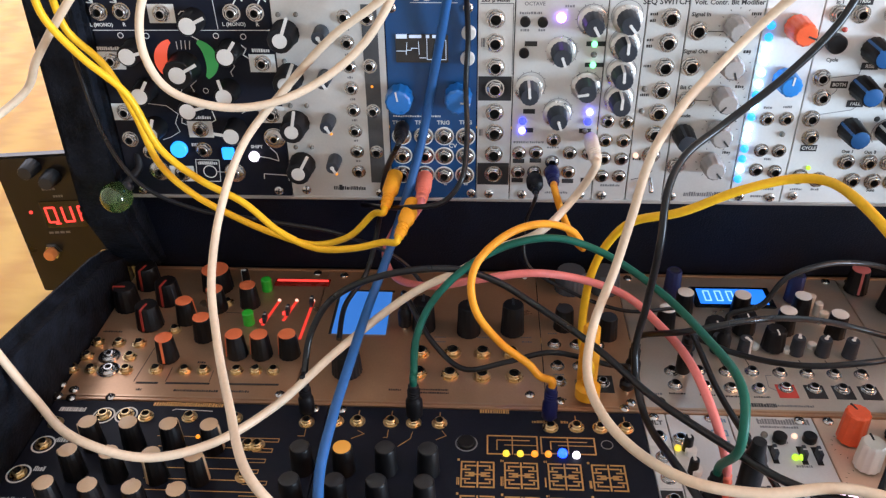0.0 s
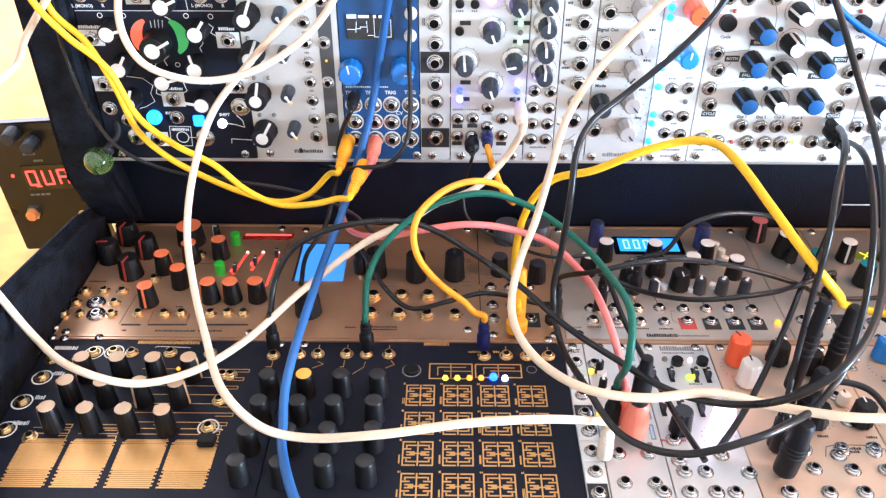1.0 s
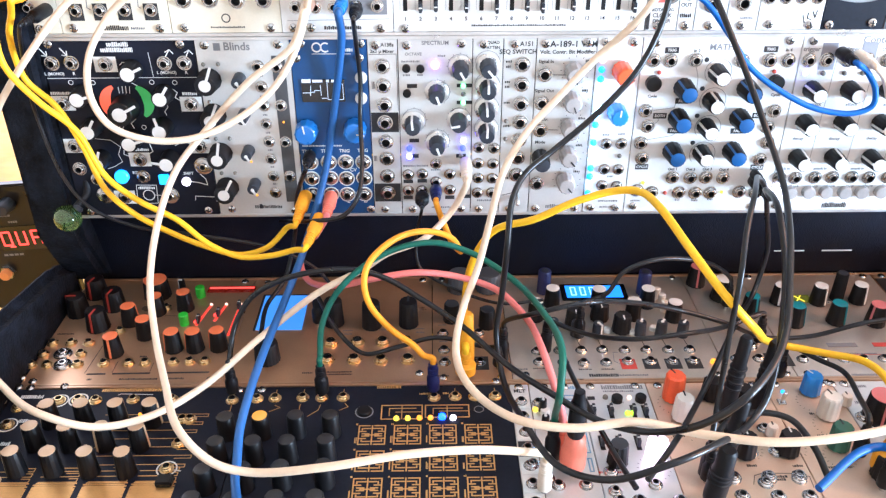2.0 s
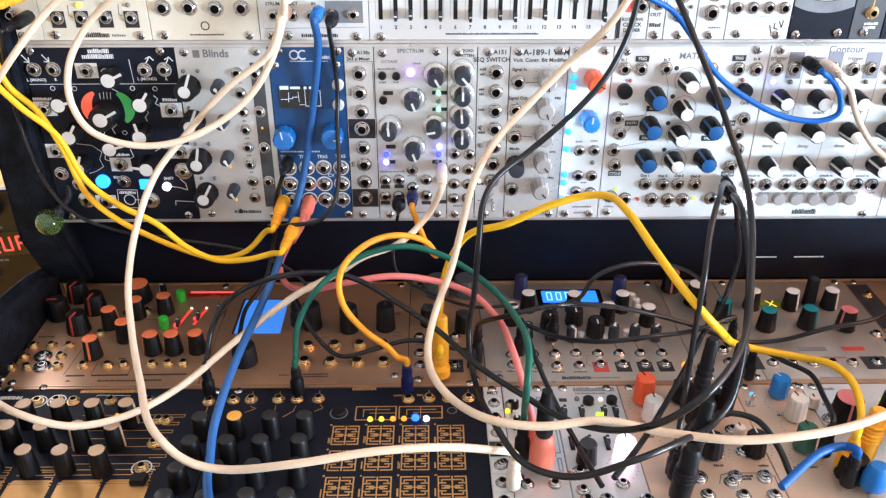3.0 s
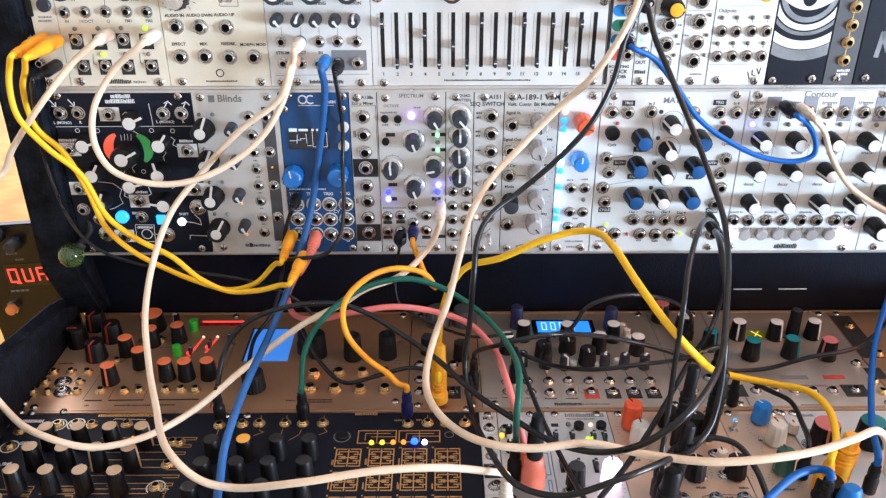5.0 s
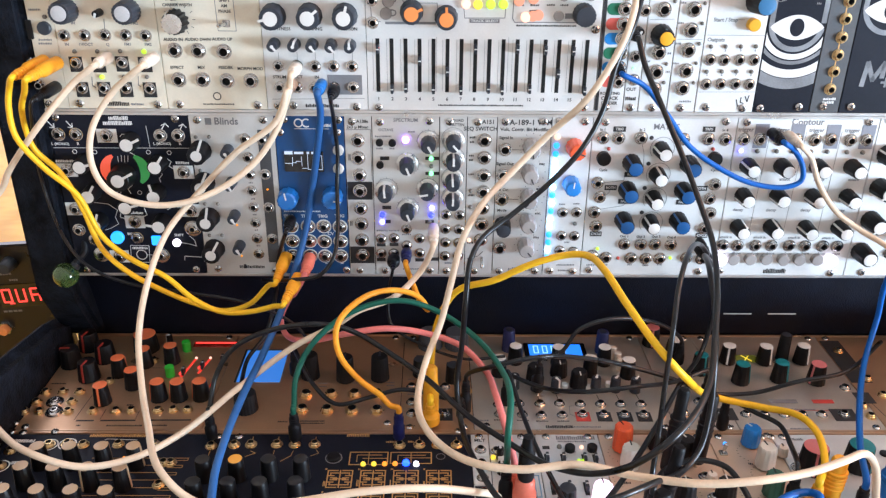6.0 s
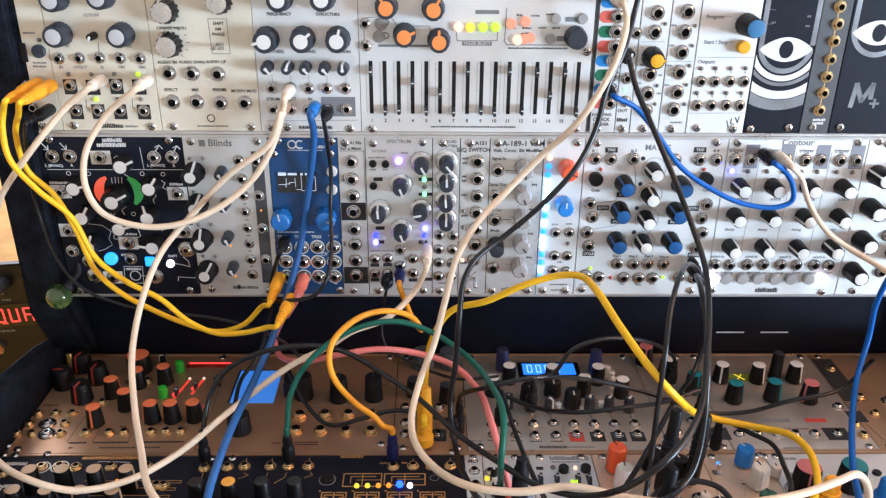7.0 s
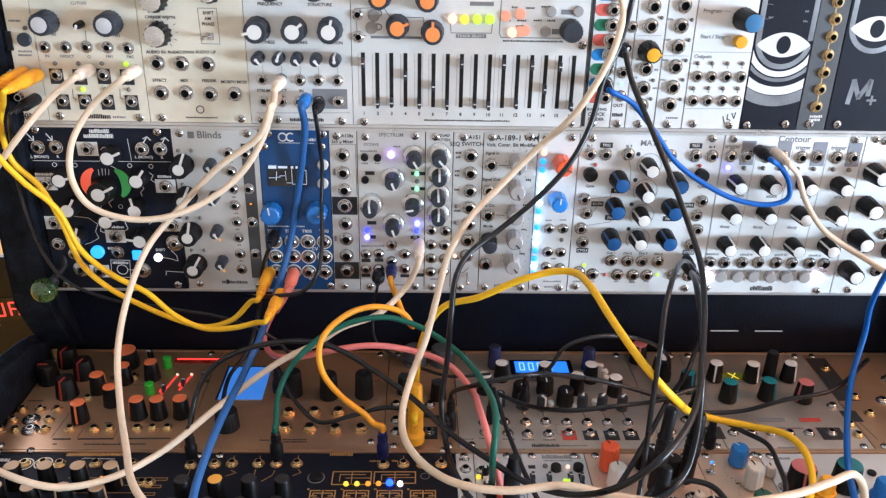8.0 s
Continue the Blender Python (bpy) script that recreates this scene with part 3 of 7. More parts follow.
def extruded(profile, u0, u1, bevel=1.5):
    """A solid with the given outline (y, z) in the side view, from u0 to u1."""
    bm = bmesh.new()
    a = [bm.verts.new((u0, y, z)) for y, z in profile]
    b = [bm.verts.new((u1, y, z)) for y, z in profile]
    n = len(profile)
    bm.faces.new(a)
    bm.faces.new(b[::-1])
    for i in range(n):
        bm.faces.new((a[i], b[i], b[(i + 1) % n], a[(i + 1) % n]))
    bmesh.ops.recalc_face_normals(bm, faces=bm.faces)
    if bevel:
        bmesh.ops.bevel(bm, geom=list(bm.edges), offset=bevel, segments=3, affect="EDGES", clamp_overlap=True)
    return bm


SIDE = RIG @ pose(-0.3, 0, 0)
upper_case = thing("upper_rack_case", SIDE, "black vinyl-covered rack case standing upright, filled with modules", "rack case")
part("side_panel", extruded([(-6, -18), (22, -72), (120, -72), (120, 285), (-6, 285)], -44, -9.5, 5), FELT, upper_case)
part("side_panel", extruded([(-6, -18), (22, -72), (120, -72), (120, 285), (-6, 285)], 674, 708, 5), FELT, upper_case)
part("top_panel", extruded([(-6, 268), (120, 268), (120, 285), (-6, 285)], -9, 673.5, 2), FELT, upper_case)
part("back_panel", extruded([(112, -2), (120, -2), (120, 267), (112, 267)], -9, 673.5, 1), TOLEX, upper_case)
part("bottom_panel", extruded([(3.5, -3.5), (12, -3.5), (30.6, -73.2), (112, -73), (112, -3), (60, -2.2), (3.5, -2.2)], -31, 689, 0.6), TOLEX, upper_case, label="black sloping lower panel with two white slots")
for u0, u1 in ((519, 543), (557, 581)):
    bm = bmesh.new()
    add_box(bm, u0, u1, -0.5, 0.5, 0, 0.8, 0.2)
    part("slot_trim", bm, WHITE_PRINT, upper_case, at(0, 23.6, -49.0, 0, 75))
for v in (-2.1, 128.7, 131.1, 262.0):
    bm = bmesh.new()
    add_box(bm, -9, 673, -0.9, 7, v, v + 2.1, 0.35)
    part("mounting_rail", bm, RAIL, upper_case)

lower_case = thing("lower_rack_case", LOWER, "black padded desktop rack case lying open, filled with modules", "rack case")
for u0, u1 in ((-47, -31.5), (690, 706)):
    part("side_panel", extruded([(-172, -101), (122, -61), (122, 22), (95, 34), (0, 50), (-150, 72), (-172, 60)], u0, u1, 7), FELT, lower_case)
part("front_panel", extruded([(-172, -101), (-150, -98), (-140, -4), (-140, 2), (-172, 2)], -31, 689.5, 2), FELT, lower_case)
part("bottom_panel", extruded([(-149, -98), (122, -61), (122, -54), (-149, -90)], -31, 689.5, 1), TOLEX, lower_case)
part("back_panel", extruded([(131, -58), (136, -58), (136, 1), (131, 0)], -31, 689.5, 1), TOLEX, lower_case)
for v in (-137.6, -4.6, -2.2, 128.8):
    bm = bmesh.new()
    add_box(bm, -31, 689, v, v + 2.1, -7, 0.9, 0.35)
    part("mounting_rail", bm, RAIL_WARM_LIT, lower_case)


# ---- upper case, top row ----
def small_clock_module():
    m = Module("clock_module", "narrow cream panel with a dark push button beside yellow plugs", UPPER, -8.7, 9, 133.35, ALU_CREAM_LIT)
    m.buttons(GREY_KNOB, (2.4, 190.1), r=4.6, high=3.0)
    m.plate(BLACK_PLASTIC, -9.8, -6.2, 182.6, 195.6, h=2.0, name="slide_switch", bevel=0.3)
    m.leds(LED_OFF, (3.8, 197.7), r=1.5)
    m.bars(GREY_PRINT, (-2.4, 202.4, 8), (0.9, 182, 9), (0.4, 179.4, 9))
    m.jacks("small", (-11.4, 166.5), (0.1, 164), (-9.2, 150.2))
    m.screws((-5, 136.3))
    m.corner_screws(5)


def filter_module():
    m = Module("filter_module", "silver filter panel with white-topped knobs and black-framed jacks", UPPER, 9, 80, 133.35, ALU_CREAM_LIT)
    m.knobs("white_dot_plain", (19.6, 202.1, 150), (62.1, 202.2, 20), (21.4, 225.6, 60), (52.8, 227.3, 0))
    m.knobs("trim", (42.1, 201.1, 160))
    m.jacks("small", (14.8, 185.1), (29.1, 185.3), (43.2, 185.6), (57.4, 185.5), (71.2, 185.3))
    for spot, words in (((15.4, 178.9), "IN"), ((28.6, 178.9), "1V/OCT"), ((43.8, 179), "Q"), ((57.8, 179.2), "FM1"), ((71.9, 179.2), "FM2"), ((22.3, 193.5), "IN"), ((64.5, 193.7), "FM2"), ((42.3, 214.5), "CUTOFF")):
        m.text(words, *spot, 2.0, GREY_PRINT)
    for spot in ((19.4, 165.9), (35.3, 165.6), (51.9, 166.3), (67.9, 166), (20.7, 147.8), (36.3, 148), (51.8, 148), (68.7, 147.9)):
        u, v = spot
        m.plate(BLACK_PRINT, u - 4.6, u + 4.6, v - 6.2, v + 4.6, name="black_jack_frame")
        m.jacks("small", (u, v + 0.3))
        m.bars(WHITE_PRINT, (u, v - 5.2, 5), height=1.0)
    m.leds(LED_OFF, (19.9, 174.1), (35.8, 174.3), (51.8, 174.5), (67.9, 156.5), (51.7, 156.5), r=1.5)
    m.leds(LED_LIME, (68.4, 174.4), (36.2, 156.3), r=1.7)
    m.line(GREY_PRINT, (44, 196.4), (43.4, 187.9))
    m.line(GREY_PRINT, (28.8, 156.2), (28.2, 150), (30.3, 148.6))
    m.line(GREY_PRINT, (61.6, 156.7), (61, 150.4), (62.5, 149.5))
    m.bars(BLACK_PRINT, (44, 136.9, 17), height=3.2)
    m.bars(GREY_PRINT, (58.3, 136.6, 9), height=1.6)
    m.screws((72.7, 136.5), (16.8, 136.9))
    m.corner_screws()


def processor_module():
    m = Module("processor_module", "silver panel with scalloped metal-topped knobs and large jacks", UPPER, 80, 151.6, 133.35, ALU_CREAM_LIT)
    m.knobs("scallop", (93.8, 195.4, 30), (93.8, 218.2, 10), (130.9, 224.7, 0))
    m.ticks(BLACK_PRINT, 95.7, 196.5, 9.0, 2.2)
    m.text("CARRIER WIDTH", 95.5, 206.2, 1.9)
    m.jacks("big", (90, 175.4), (106.4, 175.2), (124.4, 174.8), (90.3, 154.6), (107.3, 154.8), (124.4, 154.1), (141.5, 154.3))
    for spot, words in (((89.8, 182.7), "AUDIO IN"), ((106.9, 182.9), "AUDIO DWN"), ((123.9, 183.2), "AUDIO UP"), ((90, 163.2), "EFFECT"), ((107.1, 163.3), "MIX"), ((124.4, 163.4), "FEEDBK"), ((141.5, 162.7), "MORPH MOD"), ((128.2, 209.5), "SHIFT"), ((127.5, 205.8), "AM"), ((127.5, 202.2), "PHASE")):
        m.text(words, *spot, 2.1)
    m.line(GREY_PRINT, (121.3, 212.7), (134, 212.7), (134.3, 188.9), (121.8, 189), (121.3, 212.7), width=0.4)
    m.plate(STEEL, 125.5, 130.6, 191.7, 196.6, h=1.5, name="toggle_nut", bevel=0.4)
    lever = cached("toggle_lever", lambda q: add_lathe(q, [(1.0, 0), (1.1, 3), (1.5, 8.5), (1.2, 9.5), (0.05, 9.8)], 12), STEEL)
    part("toggle_lever", lever, None, m.root, m.place(128, 194.2, 1) @ Matrix.Rotation(radians(-22), 4, "Y"))
    m.arc(BLACK_PRINT, 116.1, 142.8, 2.6, 0, 360, 0.7)
    m.bars(BLACK_PRINT, (116.6, 137, 22), height=1.0)
    m.screws((88.4, 136.7), (144.5, 136.5))
    m.corner_screws()


def resonator_module():
    m = Module("resonator_module", "silver resonator panel with three dark white-dotted knobs", UPPER, 151.6, 224.2, 133.35, ALU_LIT)
    m.knobs("white_dot", (160.9, 199.5, 100), (185.9, 199.9, -50), (210.2, 200, -15), (172, 226.8, 0), (201.1, 227.3, 0))
    for spot, words in (((170.2, 216.1), "FREQUENCY"), ((203.7, 216.2), "STRUCTURE"), ((163.4, 190.6), "BRIGHTNESS"), ((187.5, 190.7), "DAMPING"), ((211.7, 190.8), "POSITION"), ((161.8, 156.9), "STRUM"), ((173.7, 157.1), "V/OCT"), ((188.3, 157), "IN")):
        m.text(words, *spot, 2.1)
    m.knobs("trim_big", (160.2, 180.6, -140), (174.4, 180.5, -20), (186.8, 180.4, -140), (200, 180.2, -140), (213.2, 180, 0))
    for a in ((162.3, 174.4), (175.4, 174.6), (188.2, 174.8), (201, 175), (214.3, 175.1)):
        m.line(GREY_PRINT, a, (a[0], a[1] - 7), width=0.25)
    m.plate(GREY_PRINT, 196, 220.4, 144.6, 158.8, name="grey_output_block")
    m.text("ODD", 201.2, 156.6, 2.0, WHITE_PRINT)
    m.text("EVEN", 214.6, 156.5, 2.0, WHITE_PRINT)
    m.jacks("small", (161.6, 164.9), (174.9, 165.1), (187.7, 164.8), (200.6, 165), (213.8, 164.9), (161.6, 149.7), (174.3, 149.6), (186.2, 149.6), (200.4, 149.8), (214.1, 150))
    m.bars(BLACK_PRINT, (191.1, 136.3, 24), height=2.4)
    m.line(GREY_PRINT, (155.5, 140.9), (221.7, 141.8), width=0.3)
    m.screws((216, 135.6), (170.3, 136.4))
    m.corner_screws()


def slider_sequencer():
    m = Module("slider_sequencer", "silver sequencer panel with sixteen vertical sliders and lit buttons", UPPER, 224.2, 388.2, 133.35, ALU_LIT)
    high = {0: 178, 3: 170, 5: 162.5, 7: 178.5, 10: 178.5, 12: 178, 13: 161.5, 14: 177.5}
    handle = cached("slider_handle", lambda b: (add_box(b, -1.0, 1.0, -3.2, 3.2, 0, 5.5, 0.3), add_box(b, -1.05, 1.05, -0.4, 0.4, 5.4, 5.65, 0, 1)), [GREY_KNOB, WHITE_PRINT])
    for k in range(16):
        u = 232.1 + 9.83 * k
        m.plate(HOLE, u - 1.35, u + 1.35, 146.8, 184.6, h=0.2, name="slider_slot")
        m.line(GREY_PRINT, (u - 3.4, 147.5), (u - 3.4, 184), width=0.2)
        v = high.get(k, 149.2 + 0.6 * (k % 3))
        part("slider_handle", handle, None, m.root, m.place(u, v, 0.2))
        m.text(str(k + 1), u, 141.6, 2.4)
    m.leds(LED_RED, (232.1, 178.2), r=1.2)
    m.line(GREY_PRINT, (273.5, 147), (273.5, 186), width=0.2)
    m.line(GREY_PRINT, (324, 147), (324, 186), width=0.2)
    m.bars(BLACK_PRINT, (306, 137.2, 62), height=1.1)
    m.jacks("small", (228.9, 210.2), (229.2, 195.3))
    m.knobs("peach_dot", (256.2, 203.1, -65), (280.1, 199.6, 0), (244.1, 222, 30), (276.2, 221, -30))
    m.buttons(SMOKE_KNOB, (240.1, 209.9), (238.4, 201.5), r=4.2, high=1.2)
    for s in ((243.6, 210.9), (243.5, 201.8)):
        m.text("D", *s, 4.6, GREY_PRINT)
    m.plate(GREY_PRINT, 237.8, 273.2, 194.4, 196.1, name="printed_title_bar")
    m.line(GREY_PRINT, (234.5, 196.1), (228.5, 196.6), (227.6, 214.1), (246.7, 215.2), (251.3, 208.7), (273.7, 208.8), (275.2, 197.3), width=0.5)
    m.buttons(LED_WARM, (293.6, 208.5), r=3.2, high=3.0)
    m.buttons(LED_YELLOW_BUTTON, (301.8, 208.2), r=3.2, high=3.0)
    m.buttons(LED_LIME, (310.6, 208.4), (319.2, 208.5), r=3.2, high=3.0)
    m.line(GREY_PRINT, (292.2, 205.4), (292.9, 198.9), (320.7, 199.1), (321.2, 207.2), width=0.5)
    m.plate(GREY_PRINT, 296.4, 317.1, 195.7, 198.4, name="printed_title_bar")
    m.text("TRACK SELECT", 306.7, 197.05, 1.6, WHITE_PRINT, 0, 19).location.z += 0.0003
    m.plate(GREY_PRINT, 305.3, 321.5, 217.2, 219.8, name="printed_title_bar")
    m.line(GREY_PRINT, (326.6, 221.4), (326.1, 198.8), (327.6, 196.3), (369.3, 196.4), width=0.6)
    m.buttons(LED_PEACH, (330, 210.8), (339.9, 212.3), (339.9, 200.6), (343.8, 201.3), r=3.6, high=2.0)
    m.buttons(LED_WARM, (335, 199.9), r=3.4, high=2.2)
    m.buttons(SMOKE_KNOB, (357.9, 200.9), (360.9, 214.3), (379.5, 214.6), r=3.6, high=2.0)
    m.plate(GREY_PRINT, 367.8, 376.7, 212.4, 215.6, name="printed_title_bar")
    m.plate(GREY_PRINT, 362.4, 369.8, 199, 202.6, name="printed_title_bar")
    m.bars(BLACK_PRINT, (349.9, 194.1, 42), (331, 207.8, 5), (341, 207.9, 6), (352.3, 208.2, 6), (361.7, 208.1, 6), (335.8, 216.7, 4), (346.7, 216.3, 6), (357, 217.4, 6), (340.5, 204.2, 6), height=1.2)
    m.knobs("sleek_grey", (375.1, 202.2))
    m.screws((231.9, 135.4), (384.3, 191.7))
    m.corner_screws()


def clock_divider():
    m = Module("clock_divider", "narrow panel with coloured jack pills, red, green and blue", UPPER, 388.4, 409, 133.35, ALU_BRIGHT)
    m.plate(BLACK_PRINT, 388.7, 391.0, 134, 261, name="black_edge_strip")

    def pill(b):
        vs = []
        for k in range(24):
            a = 2 * math.pi * k / 24
            vs.append(((4.3 if math.cos(a) > 0 else -4.3) + 4.1 * math.cos(a), 4.1 * math.sin(a)))
        lo = [b.verts.new((x, y, 0)) for x, y in vs]
        hi = [b.verts.new((x, y, 0.3)) for x, y in vs]
        b.faces.new(hi)
        for k in range(24):
            b.faces.new((lo[k], lo[(k + 1) % 24], hi[(k + 1) % 24], hi[k]))
    pills = {"red": material("salmon_red_print", (0.72, 0.13, 0.10), 0.5), "green": material("dark_green_print", (0.01, 0.16, 0.08), 0.5), "blue": material("blue_print", (0.01, 0.22, 0.60), 0.5)}
    tones = ("blue", "red", "green", "red", "blue", "green", "blue", "red")
    for k in range(8):
        v = 226.0 - 10.1 * k
        part("coloured_pill", cached("pill_" + tones[k], pill, pills[tones[k]]), None, m.root, m.place(399.6, v))
        m.jacks("jack", (403.6, v))
    m.text("ROTATING", 398.8, 146.6, 2.0)
    m.text("CLOCK", 398.8, 143.0, 2.6)
    m.text("DIVIDER", 398.8, 139.4, 2.2)
    m.corner_screws(8)


def slim_module():
    m = Module("slim_output_module", "very narrow silver panel with one dark knob and small jacks", UPPER, 409.2, 420, 133.35, ALU_BRIGHT)
    m.knobs("trim", (414.3, 191.9, 160))
    m.jacks("small", (414.9, 156.6), (414.4, 173.3), (417.7, 204.8))
    m.leds(LED_GREEN, (414.2, 165), r=1.0)
    m.text("OUT", 413.8, 149.6, 2.4)
    m.bars(BLACK_PRINT, (414.3, 142.9, 8), height=2.6)
    m.corner_screws(5.4)


def jack_column_modules():
    m = Module("voltage_module", "silver panel with large jacks and a yellow-topped knob", UPPER, 420.2, 441, 133.35, ALU_BRIGHT)
    m.knobs("yellow_top", (430.7, 188.6, -90))
    m.jacks("big", (430.8, 218.6), (430.4, 205.6), (430.4, 176.2), (430.2, 162.4), (430.4, 149.8))
    m.leds(LED_OFF, (437.5, 211.3), (436.9, 168.1), (436.7, 154.8), r=1.3)
    m.bars(GREY_PRINT, (438.3, 175.6, 3), (438.6, 162.5, 3), (425, 182.9, 4), (423.1, 169.9, 4))
    m.line(GREY_PRINT, (421.8, 198.9), (438.7, 199.2), width=0.25)
    m.corner_screws(10)
    n = Module("ring_modulator", "silver panel with a column of large hexagonal jacks", UPPER, 441.2, 461.4, 133.35, ALU_BRIGHT)
    n.jacks("big", (451.7, 219.6), (451.3, 205.9), (451.1, 191.8), (451, 177.9), (451.3, 163.4), (450.5, 150.8))
    n.leds(LED_OFF, (458.4, 210.2), (458.4, 196.5), (458.3, 182.5), (457.9, 168.8), (458.1, 154.8), r=1.3)
    n.bars(GREY_PRINT, (443.6, 210.4, 4), (443.4, 196.6, 4), (443.6, 182.5, 4), (443.7, 168.6, 4), (454.3, 141.1, 9))
    n.line(GREY_PRINT, (442.2, 185.5), (460, 185.5), width=0.25)
    n.corner_screws(10)


def program_module():
    m = Module("program_module", "white panel with a blue-topped knob, yellow button and eight jacks", UPPER, 461.6, 504, 133.35, ALU_BRIGHT)
    m.knobs("blue_top_big", (494, 211.5, -60))
    m.buttons(YELLOW_CAP, (493.5, 196.3), r=4.4, high=5.5)
    m.text("Program", 471.9, 216.4, 2.6, GREY_PRINT)
    m.text("Start / Stop", 474.6, 199, 2.6, GREY_PRINT)
    m.text("Outputs", 469.9, 185.3, 2.6, GREY_PRINT)
    m.line(GREY_PRINT, (479, 216.5), (484.4, 216.2), width=0.3)
    m.line(GREY_PRINT, (483.8, 199.2), (487.7, 199.1), width=0.3)
    m.line(GREY_PRINT, (463, 188.5), (504.8, 188.5), width=0.25)
    m.line(GREY_PRINT, (462.6, 148.1), (504.9, 148.4), width=0.25)
    m.jacks("small", (467.6, 171.3), (477.7, 171.1), (488.4, 171.3), (498.8, 171.3), (467.1, 153.8), (477.6, 154), (488.1, 154.1), (498.3, 153.9))
    m.leds(LED_OFF, (466.9, 180.6), (477.2, 180.7), (488, 180.7), (498.6, 180.9), (466.3, 162.9), (477.2, 163.1), (487.6, 163.1), (498.4, 163.1), r=1.5)
    for k, s in enumerate(((467.3, 177.8), (477.6, 178), (488.4, 178), (498.7, 177.9), (467.1, 160.4), (477.6, 160.4), (487.7, 160.4), (498.6, 160.4))):
        m.text(str(k + 1), *s, 1.6, GREY_PRINT)
    m.line(BLACK_PRINT, (490.9, 142.7), (492.7, 137.7), width=0.7)
    m.line(BLACK_PRINT, (494.2, 144.2), (494.1, 140.6), (496.7, 139.9), width=0.7)
    m.line(BLACK_PRINT, (497, 145), (499, 141.1), (499.7, 145.7), width=0.7)
    m.screws((469.8, 137))
    m.corner_screws()


def arc_fill(m, mat, u, v, r0, r1, lo, hi, name):
    """A ring band about (u, v), below it, cut off by the panel's edges lo and hi."""
    bm = bmesh.new()
    quads = []
    for k in range(61):
        a = math.pi * k / 60
        pts = []
        for r in (r0, r1):
            x = u - r * math.cos(a)
            x = min(max(x, lo), hi)
            dx = x - u
            pts.append((x, v - math.sqrt(max(0.0, r * r - dx * dx))))
        quads.append([bm.verts.new((x - m.u0, y - m.v0, 0.15)) for x, y in pts])
    for a, b in zip(quads, quads[1:]):
        if (a[0].co - b[0].co).length + (a[1].co - b[1].co).length > 0.01:
            try:
                bm.faces.new((a[0], a[1], b[1], b[0]))
            except ValueError:
                pass
    bmesh.ops.remove_doubles(bm, verts=bm.verts, dist=0.001)
    bmesh.ops.recalc_face_normals(bm, faces=bm.faces)
    return part(name, bm, mat, m.root)


def eye(m, u, v, half, tall, lo, hi, rings=True):
    """The almond eye print with its round pupil and the pale arcs under it."""
    bm = bmesh.new()
    n = 24
    up = [(u - half + 2 * half * k / n, v + tall * math.sin(math.pi * k / n) ** 0.8) for k in range(n + 1)]
    down = [(u + half - 2 * half * k / n, v - tall * math.sin(math.pi * k / n) ** 0.8) for k in range(1, n)]
    bm.faces.new([bm.verts.new((min(max(x, lo), hi) - m.u0, y - m.v0, 0.18)) for x, y in up + down])
    part("eye_print", bm, WHITE_PRINT, m.root)
    bm = bmesh.new()
    bm.faces.new([bm.verts.new((u + tall * 0.58 * math.cos(a) - m.u0, v + tall * 0.72 * math.sin(a) - m.v0, 0.30)) for a in [2 * math.pi * k / 28 for k in range(28)]])
    part("pupil_print", bm, DARK_PANEL, m.root)
    for r0, r1, mat in ((16.4, 20.0, SILVER_PRINT), (21.5, 25.5, WHITE_PRINT), (26.5, 29.0, SILVER_PRINT), (32.5, 38.5, WHITE_PRINT), (39.0, 46.5, SILVER_PRINT))[:5 if rings else 1]:
        arc_fill(m, mat, u, v + 3.0, r0, r1, lo, hi, "arc_print")
    for x in (u - 18.2, u + 18.2):
        if lo < x < hi - 1:
            m.plate(SILVER_PRINT, x - 1.8, x + 1.8, v + 3.0, m.v0 + m.height - 4, h=0.15, name="silver_band")


def eye_modules():
    m = Module("eye_print_module", "black panel printed with a white eye and silver arcs", UPPER, 504.2, 545.4, 133.35, DARK_PANEL)
    eye(m, 525.3, 194.2, 19.0, 8.6, 504.8, 544.8)
    m.arc(GREY_PRINT, 510.6, 216.6, 5, 60, 300, 0.3)
    m.bars(GREY_PRINT, (513, 212.8, 3), (537.5, 217.1, 3), (537.5, 210.5, 3))
    m.screws((537.4, 137.6))
    m.corner_screws(5)
    j = Module("jack_strip", "dark grey strip panel with a column of gold jacks", UPPER, 545.6, 567, 133.35, STRIP_GREY)
    j.line(GOLD, (557.2, 223.2), (557.6, 150.8), width=0.7)
    j.jacks("gold", (557.4, 223.8), (558.2, 212.2), (558.1, 200.3), (558.1, 187.6), (558, 175.3), (557.7, 163.5), (557.6, 150.8))
    j.bars(WHITE_PRINT, (558.8, 143.6, 9), (558.2, 141, 8), height=1.8)
    j.screws((555.3, 137.8))
    j.corner_screws(9)
    k = Module("mirrored_eye_module", "black panel with a second white eye and a silver emblem", UPPER, 567.2, 672, 133.35, DARK_PANEL)
    eye(k, 589, 206.1, 19.0, 8.6, 567.6, 671.0, False)
    u, v = (587.7, 161.8)
    k.line(SILVER_PRINT, (u - 8, v - 8), (u - 6.5, v + 8), (u - 1, v - 4), (u + 5.5, v + 8), (u + 5.5, v - 2), width=3.4, name="silver_emblem")
    k.line(SILVER_PRINT, (u + 6, v - 6), (u + 12, v - 6), width=1.6, name="silver_emblem")
    k.line(SILVER_PRINT, (u + 9, v - 9), (u + 9, v - 3), width=1.6, name="silver_emblem")
    k.screws((575.6, 138))
    k.corner_screws(12)


